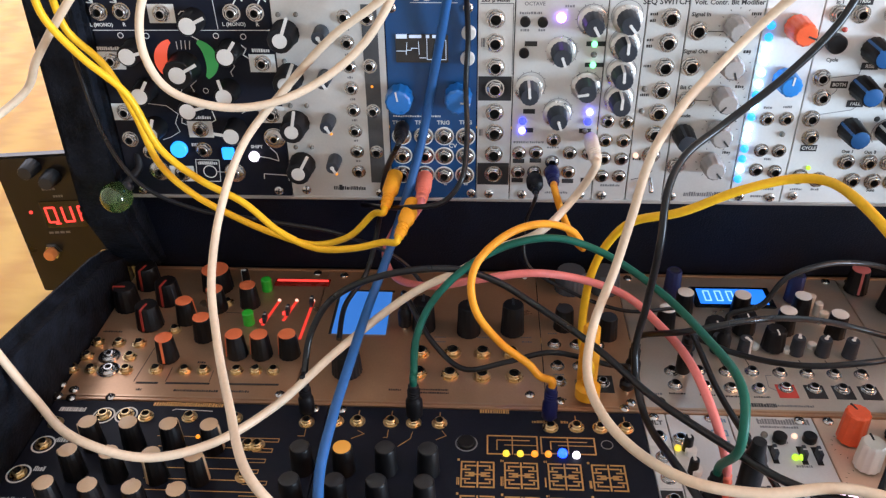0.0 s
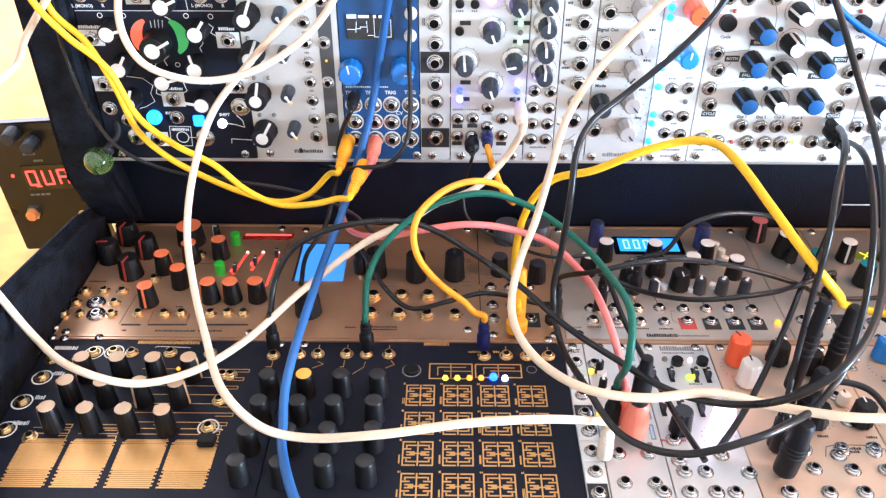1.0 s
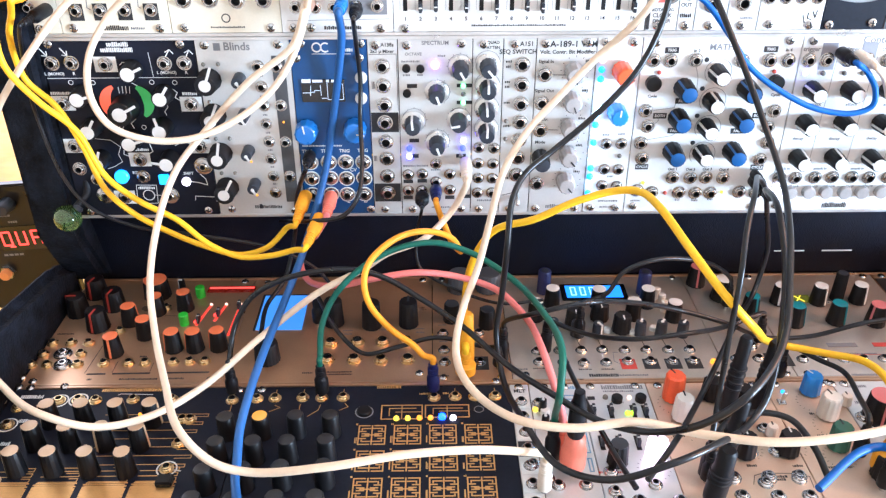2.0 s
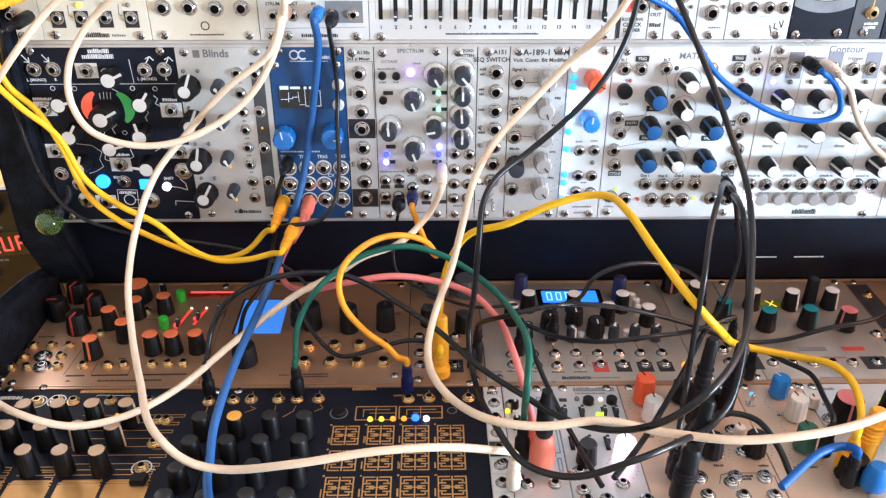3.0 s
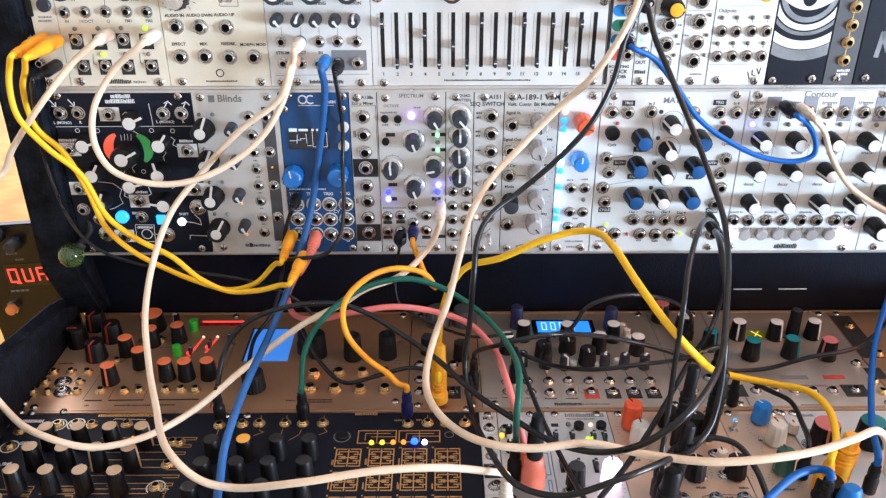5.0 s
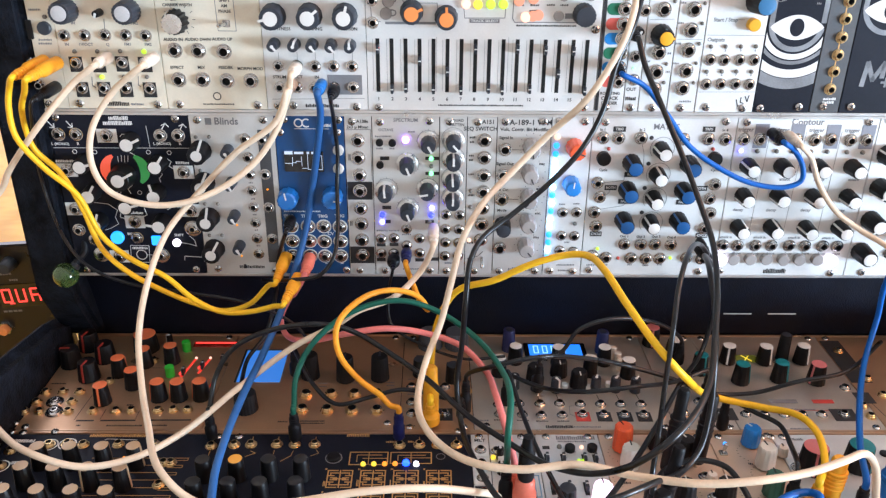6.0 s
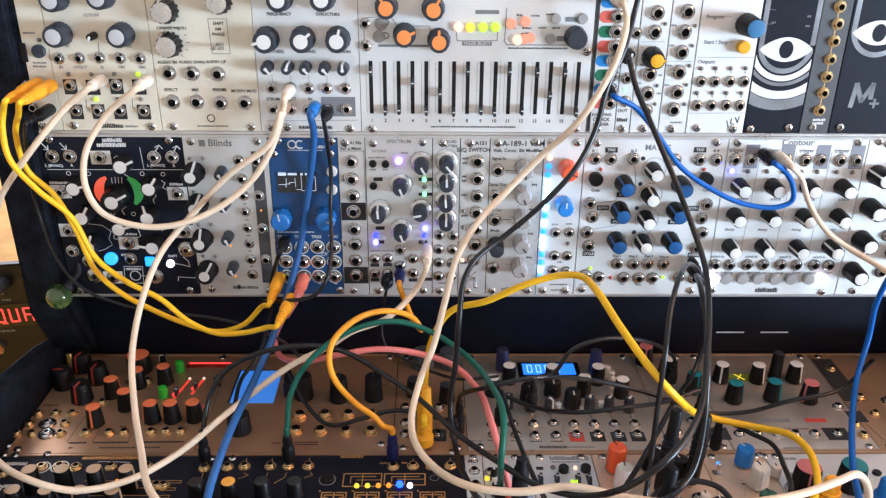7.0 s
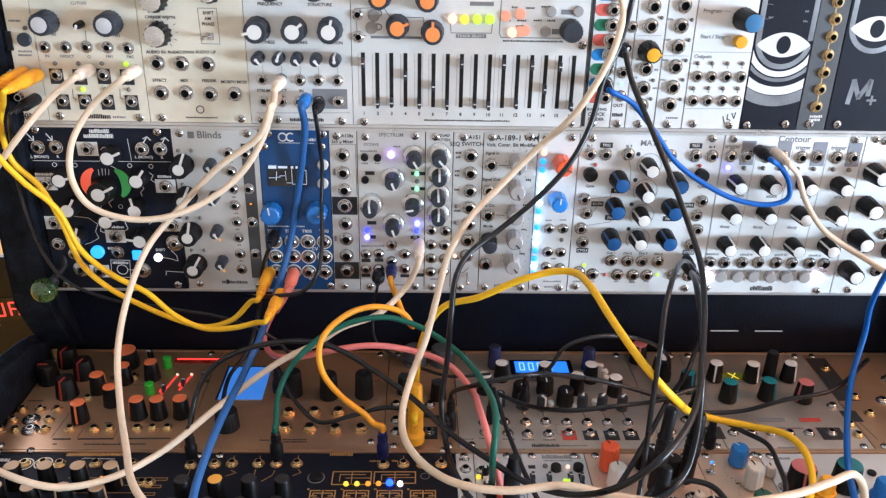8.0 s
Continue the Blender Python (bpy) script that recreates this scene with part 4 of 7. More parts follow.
for build in (small_clock_module, filter_module, processor_module, resonator_module, slider_sequencer, clock_divider, slim_module, jack_column_modules, program_module, eye_modules):
    build()


# ---- upper case, second row ----
def tape_module():
    m = Module("tape_effect_module", "black panel with white line art, pale pointer knobs and lit buttons", UPPER, -8.7, 92.8, 0, DARK_PANEL)
    for s in ((32.3, 112.8), (-1.7, 86), (84.9, 84.8), (-0.8, 54.8), (42.4, 44.1), (86.3, 53.8), (26.3, 14.6)):
        u, v = s
        m.plate(WHITE_PRINT, u - 7.4, u + 7.4, v - 5.2, v + 5.2, name="white_jack_frame")
        m.jacks("jack", (u, v))
    m.jacks("jack", (-2.7, 113.8), (10.1, 113.9), (71.4, 113.3), (84.5, 113.5), (42.2, 30.8), (-1.3, 37.4), (9.6, 29))
    m.jacks("ringed", (86.2, 38.8), (12.7, 16.4), (59, 15.8))
    m.knobs("lollipop", (50.2, 109.7, -65), (13.4, 92.6, -75), (68.2, 92.6, -35), (15.4, 69.4, -32), (63.9, 69.3, 10), (41.6, 60.6, -75), (64.4, 45.3, 80), (16.5, 45.8, -20))
    m.knobs("lollipop_big", (40, 82.4, -62))
    for mat, u, v, a0, a1 in ((CRESCENT_RED, 39.7, 86.1, 118, 236), (CRESCENT_GREEN, 43.4, 85.8, -48, 62)):
        bm = bmesh.new()
        ring = []
        for k in range(21):
            a, w = radians(a0 + (a1 - a0) * k / 20), 7.4 * math.sin(math.pi * (0.10 + 0.80 * k / 20))
            c = Vector((math.cos(a), math.sin(a), 0))
            o = Vector((u - m.u0, v - m.v0, 0))
            ring.append([bm.verts.new(o + c * (12.8 - w / 2) + Vector((0, 0, 0.1))), bm.verts.new(o + c * (12.8 + w / 2) + Vector((0, 0, 0.1))), bm.verts.new(o + c * (12.8 + w / 2) + Vector((0, 0, 0.5))), bm.verts.new(o + c * (12.8 - w / 2) + Vector((0, 0, 0.5)))])
        for p, q in zip(ring, ring[1:]):
            for i in range(4):
                bm.faces.new((p[i], p[(i + 1) % 4], q[(i + 1) % 4], q[i]))
        part("lit_crescent", bm, mat, m.root)
    m.buttons(LED_SKY, (27.5, 31.4), r=5.0, high=3.0)
    m.plate(LED_SKY, 53.5, 60.8, 25.2, 32.8, h=2.5, name="lit_square_button", bevel=0.6)
    m.buttons(LED_WHITE, (72.5, 27), r=3.0, high=2.5)
    m.line(WHITE_PRINT, (-8.4, 103.4), (30, 103.5), (94.3, 103.6), width=0.35)
    m.line(WHITE_PRINT, (61.8, 120.5), (62.5, 104.2), width=0.35)
    for a, b in (((-9, 123.5), (-5.1, 118.5)), ((4.5, 123.7), (8.2, 118.7))):
        m.line(WHITE_PRINT, a, b, (b[0] - 3.2, b[1] + 0.4), b, (b[0] + 0.2, b[1] + 3.2), width=0.7)
    for a, b in (((72.8, 117.8), (75.9, 122.4)), ((86.1, 117.3), (88.8, 122))):
        m.line(WHITE_PRINT, a, b, (b[0] - 3.0, b[1] - 1.6), b, (b[0] + 2.2, b[1] - 2.6), width=0.7)
    m.line(WHITE_PRINT, (41.6, 112.3), (43.4, 114), (46.3, 114), width=0.5)
    m.line(WHITE_PRINT, (74, 95.3), (76.6, 93), (74.5, 89.5), (78, 87.2), width=0.5)
    m.line(WHITE_PRINT, (67.4, 85.8), (68.6, 82.8), (65.9, 79.6), (66.7, 76.9), width=0.5)
    m.line(WHITE_PRINT, (40.6, 75.7), (45.1, 74.3), (41.3, 71.2), (42.8, 67.6), width=0.5)
    m.line(WHITE_PRINT, (13.9, 60.1), (24.6, 58.8), (30.6, 53.7), (28, 48), (29.7, 42.4), (23.1, 38.6), (18.6, 37.2), width=0.35)
    m.line(WHITE_PRINT, (33.1, 53.7), (31.8, 48.1), (35.4, 46.6), width=0.5)
    m.line(WHITE_PRINT, (51.2, 55.7), (52.5, 50.1), (49.3, 48.2), width=0.5)
    m.line(WHITE_PRINT, (68.8, 54.4), (73.4, 56.9), (80.1, 56), width=0.5)
    m.line(WHITE_PRINT, (75.7, 26.6), (81.3, 25.7), (87, 23.8), (86.3, 28.7), (82.8, 32.5), width=0.5)
    m.line(WHITE_PRINT, (76.5, 11.7), (76.9, 15), (91.6, 14.1), (91.8, 10.6), width=0.5)
    m.line(WHITE_PRINT, (35.9, 24.2), (50.2, 23.9), (49.1, 9.5), (34.6, 9.4), (35.9, 24.2), width=0.4)
    m.arc(WHITE_PRINT, 43.6, 16.1, 4.0, 0, 360, 0.6)
    m.line(WHITE_PRINT, (47.4, 16.1), (52.6, 15.8), width=0.4)
    for a, b in (((37.5, 97), (37.5, 92.8)), ((40.3, 97.7), (39.9, 92.8)), ((42.6, 97.7), (42.2, 92.8)), ((45.2, 97.4), (44.5, 92.8))):
        m.line(WHITE_PRINT, a, b, width=0.4)
    m.arc(WHITE_PRINT, 40.8, 86.1, 15.2, 28, 75, 0.5)
    for s in ((6.6, 100.5), (21.3, 100.3), (60.7, 100.4), (76, 100), (49.6, 68.2), (34.1, 68.8)):
        m.arc(WHITE_PRINT, *s, 1.5, 0, 360, 0.4)
    m.bars(WHITE_PRINT, (42.5, 126.2, 14), (41.4, 122.5, 21), height=3.0)
    m.bars(WHITE_PRINT, (-1.3, 93, 15), (84.8, 92.2, 10), (43.5, 51.6, 13), (43, 21.9, 12), (38.2, 34, 6), height=2.0)
    for words, u, v in (("L (MONO)", -2.9, 106.4), ("R", 10.1, 106.6), ("L (MONO)", 71.8, 106.9), ("R", 84.9, 106.8), ("SHIFT", 74.7, 33)):
        m.text(words, u, v, 2.0, WHITE_PRINT)
    m.screws((-2.8, 126.5), (83.6, 125.9), (84.8, 3.6))
    m.corner_screws()


def polariser_module():
    m = Module("polariser_module", "silver panel with four pale-pointer knobs and a dark jack strip", UPPER, 93, 155, 0, ALU)
    m.plate(STRIP_GREY, 142.5, 151.2, 10, 118, h=0.3, name="dark_strip")
    m.knobs("pale_pointer", (99.7, 102, -22), (99.7, 77.2, -25), (100.2, 48.7, -12), (101.3, 22, -30))
    m.knobs("trim_big", (120.1, 102.9, -150), (120.1, 77.5, -150), (120, 50.8, -150), (121.4, 25.2, -150))
    m.jacks("small", (133, 111.1), (133.9, 96.8), (134.2, 83.4), (134.4, 70.3), (134.7, 57.1), (134.8, 44), (135, 30.6), (135.2, 17.4))
    m.jacks("small", (145.6, 110.4), (145.6, 83.5), (146.1, 56.6), (146.7, 30.5))
    m.leds(LED_AMBER, (120.4, 41.8), (146.3, 71.4), (121.5, 15.4), r=0.8)
    m.leds(LED_OFF, (97, 112.4), (106.8, 112.5), (97.5, 86.2), (98, 59.5), (107.6, 59.6), (98.4, 33.2), (108.1, 33.3), r=1.4)
    m.text("Blinds", 120.4, 124.1, 5.2, GREY_PRINT)
    m.plate(GREY_PRINT, 105.1, 109.6, 121.6, 126.6, name="striped_emblem")
    m.bars(BLACK_PRINT, (129, 5.9, 20), height=2.4)
    m.bars(GREY_PRINT, (134, 104.2, 3), (133.6, 90.1, 3), (134.1, 76.7, 3), (134.7, 63.6, 3), (134.8, 50.6, 3), (135.1, 37.7, 3), (135.4, 24.3, 3))
    m.plate(BLACK_PRINT, 122.4, 124.4, 4.5, 8.1, name="printed_emblem")
    m.screws((99.4, 125.2), (102, 4.3))
    m.corner_screws()


def scope_module():
    m = Module("display_module", "blue circuit-board panel with a small display and blue knobs", UPPER, 155.2, 206, 0, BLUE_PANEL)
    u0, u1, v0, v1 = 160.8, 189.9, 85.9, 101.9
    m.plate(SCREEN_BLACK, u0, u1, v0, v1, h=1.2, name="display_glass", bevel=0.4)
    w, t = u1 - u0, v1 - v0

    def draw(*spots, width=0.3):
        m.line(OLED_PIXELS, *[(u0 + w * a, v0 + t * b) for a, b in spots], width=width, name="display_trace", h=1.45)
    draw((0.04, 0.93), (0.20, 0.93), width=2.2)
    draw((0.28, 0.93), (0.48, 0.93), width=1.6)
    draw((0.60, 0.93), (0.63, 0.93), width=1.6)
    draw((0.72, 0.93), (0.76, 0.93), width=1.6)
    draw((0.02, 0.42), (0.20, 0.42), (0.20, 0.30), (0.22, 0.72))
    draw((0.22, 0.45), (0.30, 0.45), (0.30, 0.52), (0.42, 0.52))
    draw((0.44, 0.75), (0.45, 0.30))
    draw((0.46, 0.18), (0.58, 0.18))
    draw((0.60, 0.12), (0.96, 0.12), (0.96, 0.80), (0.90, 0.80))
    draw((0.60, 0.86), (0.60, 0.12))
    m.buttons(WHITE_PLASTIC, (201.3, 103), (200.7, 88.6), r=4.0, high=3.0)
    m.knobs("sky_dark", (162, 65.8, 10), (195.5, 66.8, -100))
    for s in ((162.1, 40.8), (175.1, 40.9), (187.2, 41), (199.7, 40.8), (162.2, 28.4), (175.6, 28.5), (187.1, 28.2), (199.7, 28.3), (161.9, 15.7), (175.4, 15.8), (186.9, 15.5), (199.2, 15.6)):
        m.arc(WHITE_PRINT, *s, 5.4, 0, 360, 0.9)
        m.jacks("jack", s)
    for s in ((160.6, 49.3), (173.9, 49.4), (186.8, 49.5), (199.7, 49.7)):
        m.text("TRIG", *s, 2.4, WHITE_PRINT)
    m.text("CV", 192.2, 34.8, 2.6, WHITE_PRINT)
    m.arc(WHITE_PRINT, 172.9, 123.3, 2.9, 0, 360, 1.0)
    m.arc(WHITE_PRINT, 178.6, 123.3, 2.9, 50, 310, 1.0)
    m.bars(WHITE_PRINT, (192, 121.6, 9), height=2.2)
    m.line(WHITE_PRINT, (169.7, 119), (195.1, 118.9), width=0.4)
    m.bars(WHITE_PRINT, (171.5, 53.5, 28), height=1.0)
    m.line(WHITE_PRINT, (187.1, 12.3), (186.9, 9), (188.3, 9), width=0.6)
    m.line(WHITE_PRINT, (199.1, 12.4), (199, 9.1), (200.7, 9.1), (200.9, 12.5), width=0.6)
    m.screws((202, 125.7), (200.8, 116.2), (162.8, 126), (159.1, 116.1))


def mixer_module():
    m = Module("mixer_module", "narrow silver mixer panel with eight large jacks, two black-framed", UPPER, 206.2, 226.2, 0, ALU)
    for s in ((216.2, 70.6), (216.4, 16.7)):
        m.plate(BLACK_PRINT, 206.8, 225.6, s[1] - 7.2, s[1] + 7.2, name="black_output_frame")
    m.jacks("big", (215.8, 110.4), (215.8, 96.9), (216.3, 83.3), (216.2, 70.6), (216.3, 56.4), (216.5, 43.6), (216.4, 29.8), (216.4, 16.7))
    m.line(BLACK_PRINT, (207.5, 118.4), (225.3, 118.6), (225.6, 79.1), width=0.3)
    m.text("A138s", 219.5, 124.7, 2.4)
    m.text("2x3 µ Mixer", 215.9, 120.4, 2.2, None, 0, 16)
    m.bars(GREY_PRINT, (209.2, 97.2, 2), (208.5, 44.1, 2), height=5)
    m.screws((211.8, 124.6), (203.2, 3.5), (213.8, 3.2))


def spectrum_module():
    m = Module("harmonic_module", "silver panel with white-line knobs and blue and green lights", UPPER, 226.4, 276, 0, ALU)
    m.text("SPECTRUM", 251.2, 125.8, 2.6, GREY_PRINT)
    m.knobs("scope", (267.9, 109.2, -150), (252, 92.6, -158), (235.4, 70.5, 5), (266.9, 72.3, 100), (252.1, 55.7, -160))
    for s in ((267.8, 110.1), (252.7, 92.3), (236.4, 72.3), (267.4, 72.6), (252.5, 56.7)):
        m.arc(GREY_PRINT, *s, 8.2, -60, 240, 0.3)
        m.ticks(GREY_PRINT, *s, 8.2, 1.0)
    m.buttons(BLACK_PLASTIC, (231.8, 109), (241.2, 108.7), (231.8, 91.6), r=2.8, high=2.5)
    m.leds(LED_VIOLET, (251.1, 111.1), r=2.6)
    m.leds(LED_GREEN, (270, 96.6), (270.1, 84.8), r=1.7)
    m.leds(LED_BLUE, (270.6, 56.9), (232.5, 45.2), r=2.2)
    m.leds(LED_DIM_BLUE, (270.1, 51.1), (232.6, 51.1), r=2.2)
    m.leds(LED_OFF, (270.1, 90.7), (268.9, 45.2), r=1.7)
    m.plate(BLACK_PRINT, 265.6, 275.8, 95.4, 98, name="black_label")
    m.plate(BLACK_PRINT, 265.7, 275.9, 83.6, 86, name="black_label")
    for s in ((235.4, 96.6), (236.1, 57), (235.6, 45.3), (268.9, 45.2), (231.2, 25.5), (241.2, 25.9), (230.9, 12.7), (261.1, 12.5), (272.3, 13.2)):
        m.plate(BLACK_PRINT, s[0] - 3.4, s[0] + 3.4, s[1] - 1.4, s[1] + 1.4, name="black_label")
    m.jacks("small", (251.2, 39.3), (231.3, 30.9), (241.3, 31.4), (251.1, 25.2), (261.1, 31.1), (272.2, 30.8), (231.1, 18.2), (240.8, 18.3), (250.5, 18.4), (261.1, 18.5))
    m.text("OCTAVE", 236.6, 118.4, 2.0, GREY_PRINT)
    m.bars(GREY_PRINT, (234.6, 113.5, 12), (231.9, 104.1, 5), (241.1, 104.2, 4), (255.3, 117.2, 5), (232.3, 37.6, 9), (241.4, 37.7, 8), (251.1, 34.5, 7), (254.9, 4.5, 14))
    m.screws((232.3, 124.3), (268.5, 125.3), (269.2, 3.2))
    m.corner_screws()


def attenuator_module():
    m = Module("attenuator_module", "narrow silver panel with four stacked white-line knobs", UPPER, 276.2, 296.4, 0, ALU)
    m.knobs("scope", (286.4, 110.3, -140), (286.5, 95.6, 0), (286.1, 79.7, 3), (286.3, 64.3, -2))
    for s in ((286.1, 112.1), (286.3, 97.2), (286.1, 81), (286.4, 65.8)):
        m.arc(GREY_PRINT, *s, 8.4, -60, 240, 0.3)
    m.jacks("small", (281.4, 51.4), (292, 50.9), (281.2, 39.4), (291.7, 39.1), (281.4, 27.8), (291.6, 27.5), (281.2, 16.1), (291.3, 16.1))
    m.text("QUAD", 289.6, 125.9, 2.0)
    m.text("ATTEN", 289.7, 122.5, 2.0)
    m.bars(GREY_PRINT, (286.9, 9.8, 12), height=1.4)
    m.screws((283.4, 124.8))
    m.corner_screws(6)


def switch_module():
    m = Module("switch_module", "narrow silver switch panel with a column of large jacks", UPPER, 296.6, 318.4, 0, ALU)
    m.jacks("big", (309.3, 111), (309.5, 97.4), (309.6, 83.6), (309.5, 70.3), (309.4, 56.9), (309.1, 43.5), (308.7, 30.2))
    m.text("A151", 311.9, 124.8, 3.0)
    m.text("SEQ SWITCH", 306.2, 119.6, 3.0)
    m.bars(BLACK_PRINT, (300.3, 113.1, 4), (300, 109.6, 3), (300.1, 99.1, 4), (299.7, 95.5, 3), (300, 84.4, 4), (300.5, 67.4, 5), (300.8, 27.6, 5), height=1.6)
    m.leds(LED_OFF, (300, 71.1), (300, 57.8), r=1.6)
    m.leds(LED_WARM, (299.7, 29.9), r=1.6)
    m.line(BLACK_PRINT, (298.8, 13.8), (306.8, 15.9), (310.6, 19.8), width=0.4)
    part("toggle_lever", CACHE["toggle_lever"], None, m.root, m.place(310, 14.9, 0) @ Matrix.Rotation(radians(35), 4, "X"))
    m.screws((303.9, 124.7), (304.5, 2.9))
    m.corner_screws(6)


def bit_module():
    m = Module("bit_modifier_module", "silver panel with four clear grey knobs and large jacks", UPPER, 318.6, 358.4, 0, ALU)
    m.text("A-189-1 VBM", 343.1, 124.5, 4.0)
    m.text("Volt. Contr. Bit Modifier", 339.2, 119.3, 2.6)
    for s, words in (((325.3, 112.9), "Signal In"), ((325.2, 92.6), "Signal Out"), ((324.5, 71.9), "Bit Ctr."), ((324.4, 55), "Mode")):
        m.text(words, *s, 2.2)
    m.jacks("big", (324.7, 104.1), (323.9, 84.1), (324, 64.3), (323.8, 23.3))
    m.knobs("smoke", (343.9, 106.6, -170), (343.8, 86.5, -160), (344, 66.7, 140), (344.4, 46.3, -140), (343.8, 26, -140))
    for s in ((345.3, 106.7), (345.9, 86.5), (346.4, 66.4), (345.7, 46.9), (345.1, 26)):
        m.ticks(BLACK_PRINT, *s, 9.2, 1.0)
    m.knobs("plain", (325.2, 43.8, 20))
    m.bars(BLACK_PRINT, (354.1, 113.2, 5), (352.9, 92.6, 4), (352.4, 72.6, 5), (351.9, 52.6, 4), (352.2, 32.3, 5), height=1.6)
    m.bars(GREY_PRINT, (342.2, 4.6, 22), height=3.0)
    m.line(BLACK_PRINT, (328.1, 103.8), (339.5, 103.6), width=0.4)
    m.line(BLACK_PRINT, (327.5, 64.4), (336.5, 64.1), width=0.4)
    m.screws((324.3, 125), (323.9, 3))
    m.corner_screws(6)


def light_column_module():
    m = Module("light_column_module", "white panel with a column of ice-blue lights, red and blue knobs", UPPER, 358.6, 388.7, 0, ALU_BRIGHT)
    a, b = (362.9, 113.9), (361.4, 15.3)
    lit = (LED_WARM, LED_SKY, LED_SKY, LED_ICE, LED_ICE, LED_ICE, LED_ICE, LED_SKY, LED_ICE, LED_SKY, LED_ICE, LED_ICE, LED_SKY, LED_SKY, LED_ICE, LED_SKY)
    for k in range(16):
        m.leds(lit[k], (a[0] + (b[0] - a[0]) * k / 15, a[1] + (b[1] - a[1]) * k / 15), r=2.3)
    m.knobs("red", (376.1, 106.8, -110))
    m.knobs("sky", (375.5, 77.8, -5))
    m.jacks("small", (371, 53.6), (381.8, 53.7), (371.5, 34), (381.7, 33.7), (371, 21.3), (381.8, 20.4))
    m.leds(LED_OFF, (381.4, 44.3), r=1.6)
    m.bars(GREY_PRINT, (370.5, 60.3, 5), (381.3, 60.8, 5), (376.4, 28.2, 4), (376.6, 8.5, 14), (377, 3.6, 12))
    m.line(BLACK_PRINT, (380.5, 2.9), (382.3, 2.9), (381.2, 4.9), (380.5, 2.9), width=0.8)
    m.screws((364.4, 3.3), (364.1, 125.5))
    m.corner_screws(6)


def function_module():
    m = Module("function_generator", "white panel with tall blue-topped and white-topped black knobs", UPPER, 388.9, 495, 0, ALU_BRIGHT)
    m.knobs("function_blue", (419.7, 94.4, 40), (418.7, 73, 50), (418.3, 48, 55), (462.8, 93.8, 45), (461.5, 72.6, 50), (460.6, 48, 35))
    m.knobs("function", (440.7, 105.1, 70), (439.9, 85.4, 10), (439.2, 66.5, 60), (439, 46.8, 50))
    m.buttons(BLACK_PLASTIC, (398.4, 98), (481.5, 98.1), r=5.2, high=5.0)
    m.jacks("jack", (396.9, 113.4), (408.4, 113.2), (425.2, 113.4), (395.9, 78), (398.7, 66.6), (395.5, 54), (397.7, 42.4), (456.5, 112.7), (475.1, 112.9), (487.5, 112.7), (485.2, 77.1), (482.9, 65.5), (485, 53.7), (482.1, 40.8))
    m.jacks("jack", (421.6, 27.1), (434.5, 26.8), (445.6, 26.9), (458.1, 26.6), (397, 17), (407.9, 15.3), (427.7, 14.9), (439.8, 14.6), (450.8, 14.6), (471.9, 15.2), (484.2, 14.3))
    for u, v, words in ((408.5, 120.1, "TRIG"), (406.3, 74.1, "BOTH"), (398.3, 35.6, "CYCLE"), (420.2, 84.8, "RISE"), (417.8, 63, "FALL"), (474.5, 120.4, "TRIG"), (475.3, 73.8, "BOTH"), (462.3, 62.5, "FALL"), (481.3, 34.6, "CYCLE")):
        m.plate(BLACK_PRINT, u - 4.6, u + 4.6, v - 2.0, v + 2.0, name="black_label")
        m.text(words, u, v, 1.9, WHITE_PRINT).location.z += 0.0003
    for s, words in (((396.3, 119.5), "In 1"), ((425.4, 119.5), "In 2"), ((486.7, 119.7), "In 4"), ((420.9, 33.5), "Out 1"), ((433.8, 33.2), "Out 2"), ((445.9, 33.3), "Out 3"), ((457.9, 32.8), "Out 4"), ((440.2, 8.6), "Sum"), ((399.3, 88.2), "Cycle"), ((483.8, 88.6), "Cycle")):
        m.text(words, *s, 2.0)
    m.text("MATHS", 443, 121.9, 4.2, GREY_PRINT)
    for s in ((441.8, 105.1), (441.3, 85), (441, 65.1), (440.3, 45.3)):
        m.arc(GREY_PRINT, *s, 9.0, -40, 220, 0.35)
    for s in ((432.8, 113.5), (432.9, 93.4), (432.3, 73.9), (432.3, 53.8)):
        m.buttons(BLACK_PRINT, s, r=1.8, high=0.3, name="printed_dot")
    m.line(GREY_PRINT, (398.2, 77.6), (415.5, 80), (416.1, 83.3), width=0.35)
    m.line(GREY_PRINT, (402.9, 67.5), (405.6, 70.4), (405.9, 72.6), width=0.35)
    m.line(GREY_PRINT, (397, 55.9), (416.8, 59.3), (419.2, 61.5), width=0.35)
    m.line(GREY_PRINT, (412.1, 113.2), (404.5, 113.1), width=0.35)
    m.line(GREY_PRINT, (425.9, 110.2), (428.6, 101.4), (429.6, 85.3), width=0.35)
    m.leds(LED_RED_OFF, (401.9, 105), (479.6, 105.2), (417.8, 14.8), r=1.4)
    m.leds(LED_LIME, (400.9, 23), (459.2, 15.1), r=1.3)
    m.bars(GREY_PRINT, (396.8, 8.6, 7), (408, 8.7, 5), (427.8, 8.9, 4), (451.5, 9, 4))
    m.screws((397.5, 125.2), (486.1, 126.1), (483, 3.2), (395.7, 4.2))
    m.corner_screws()


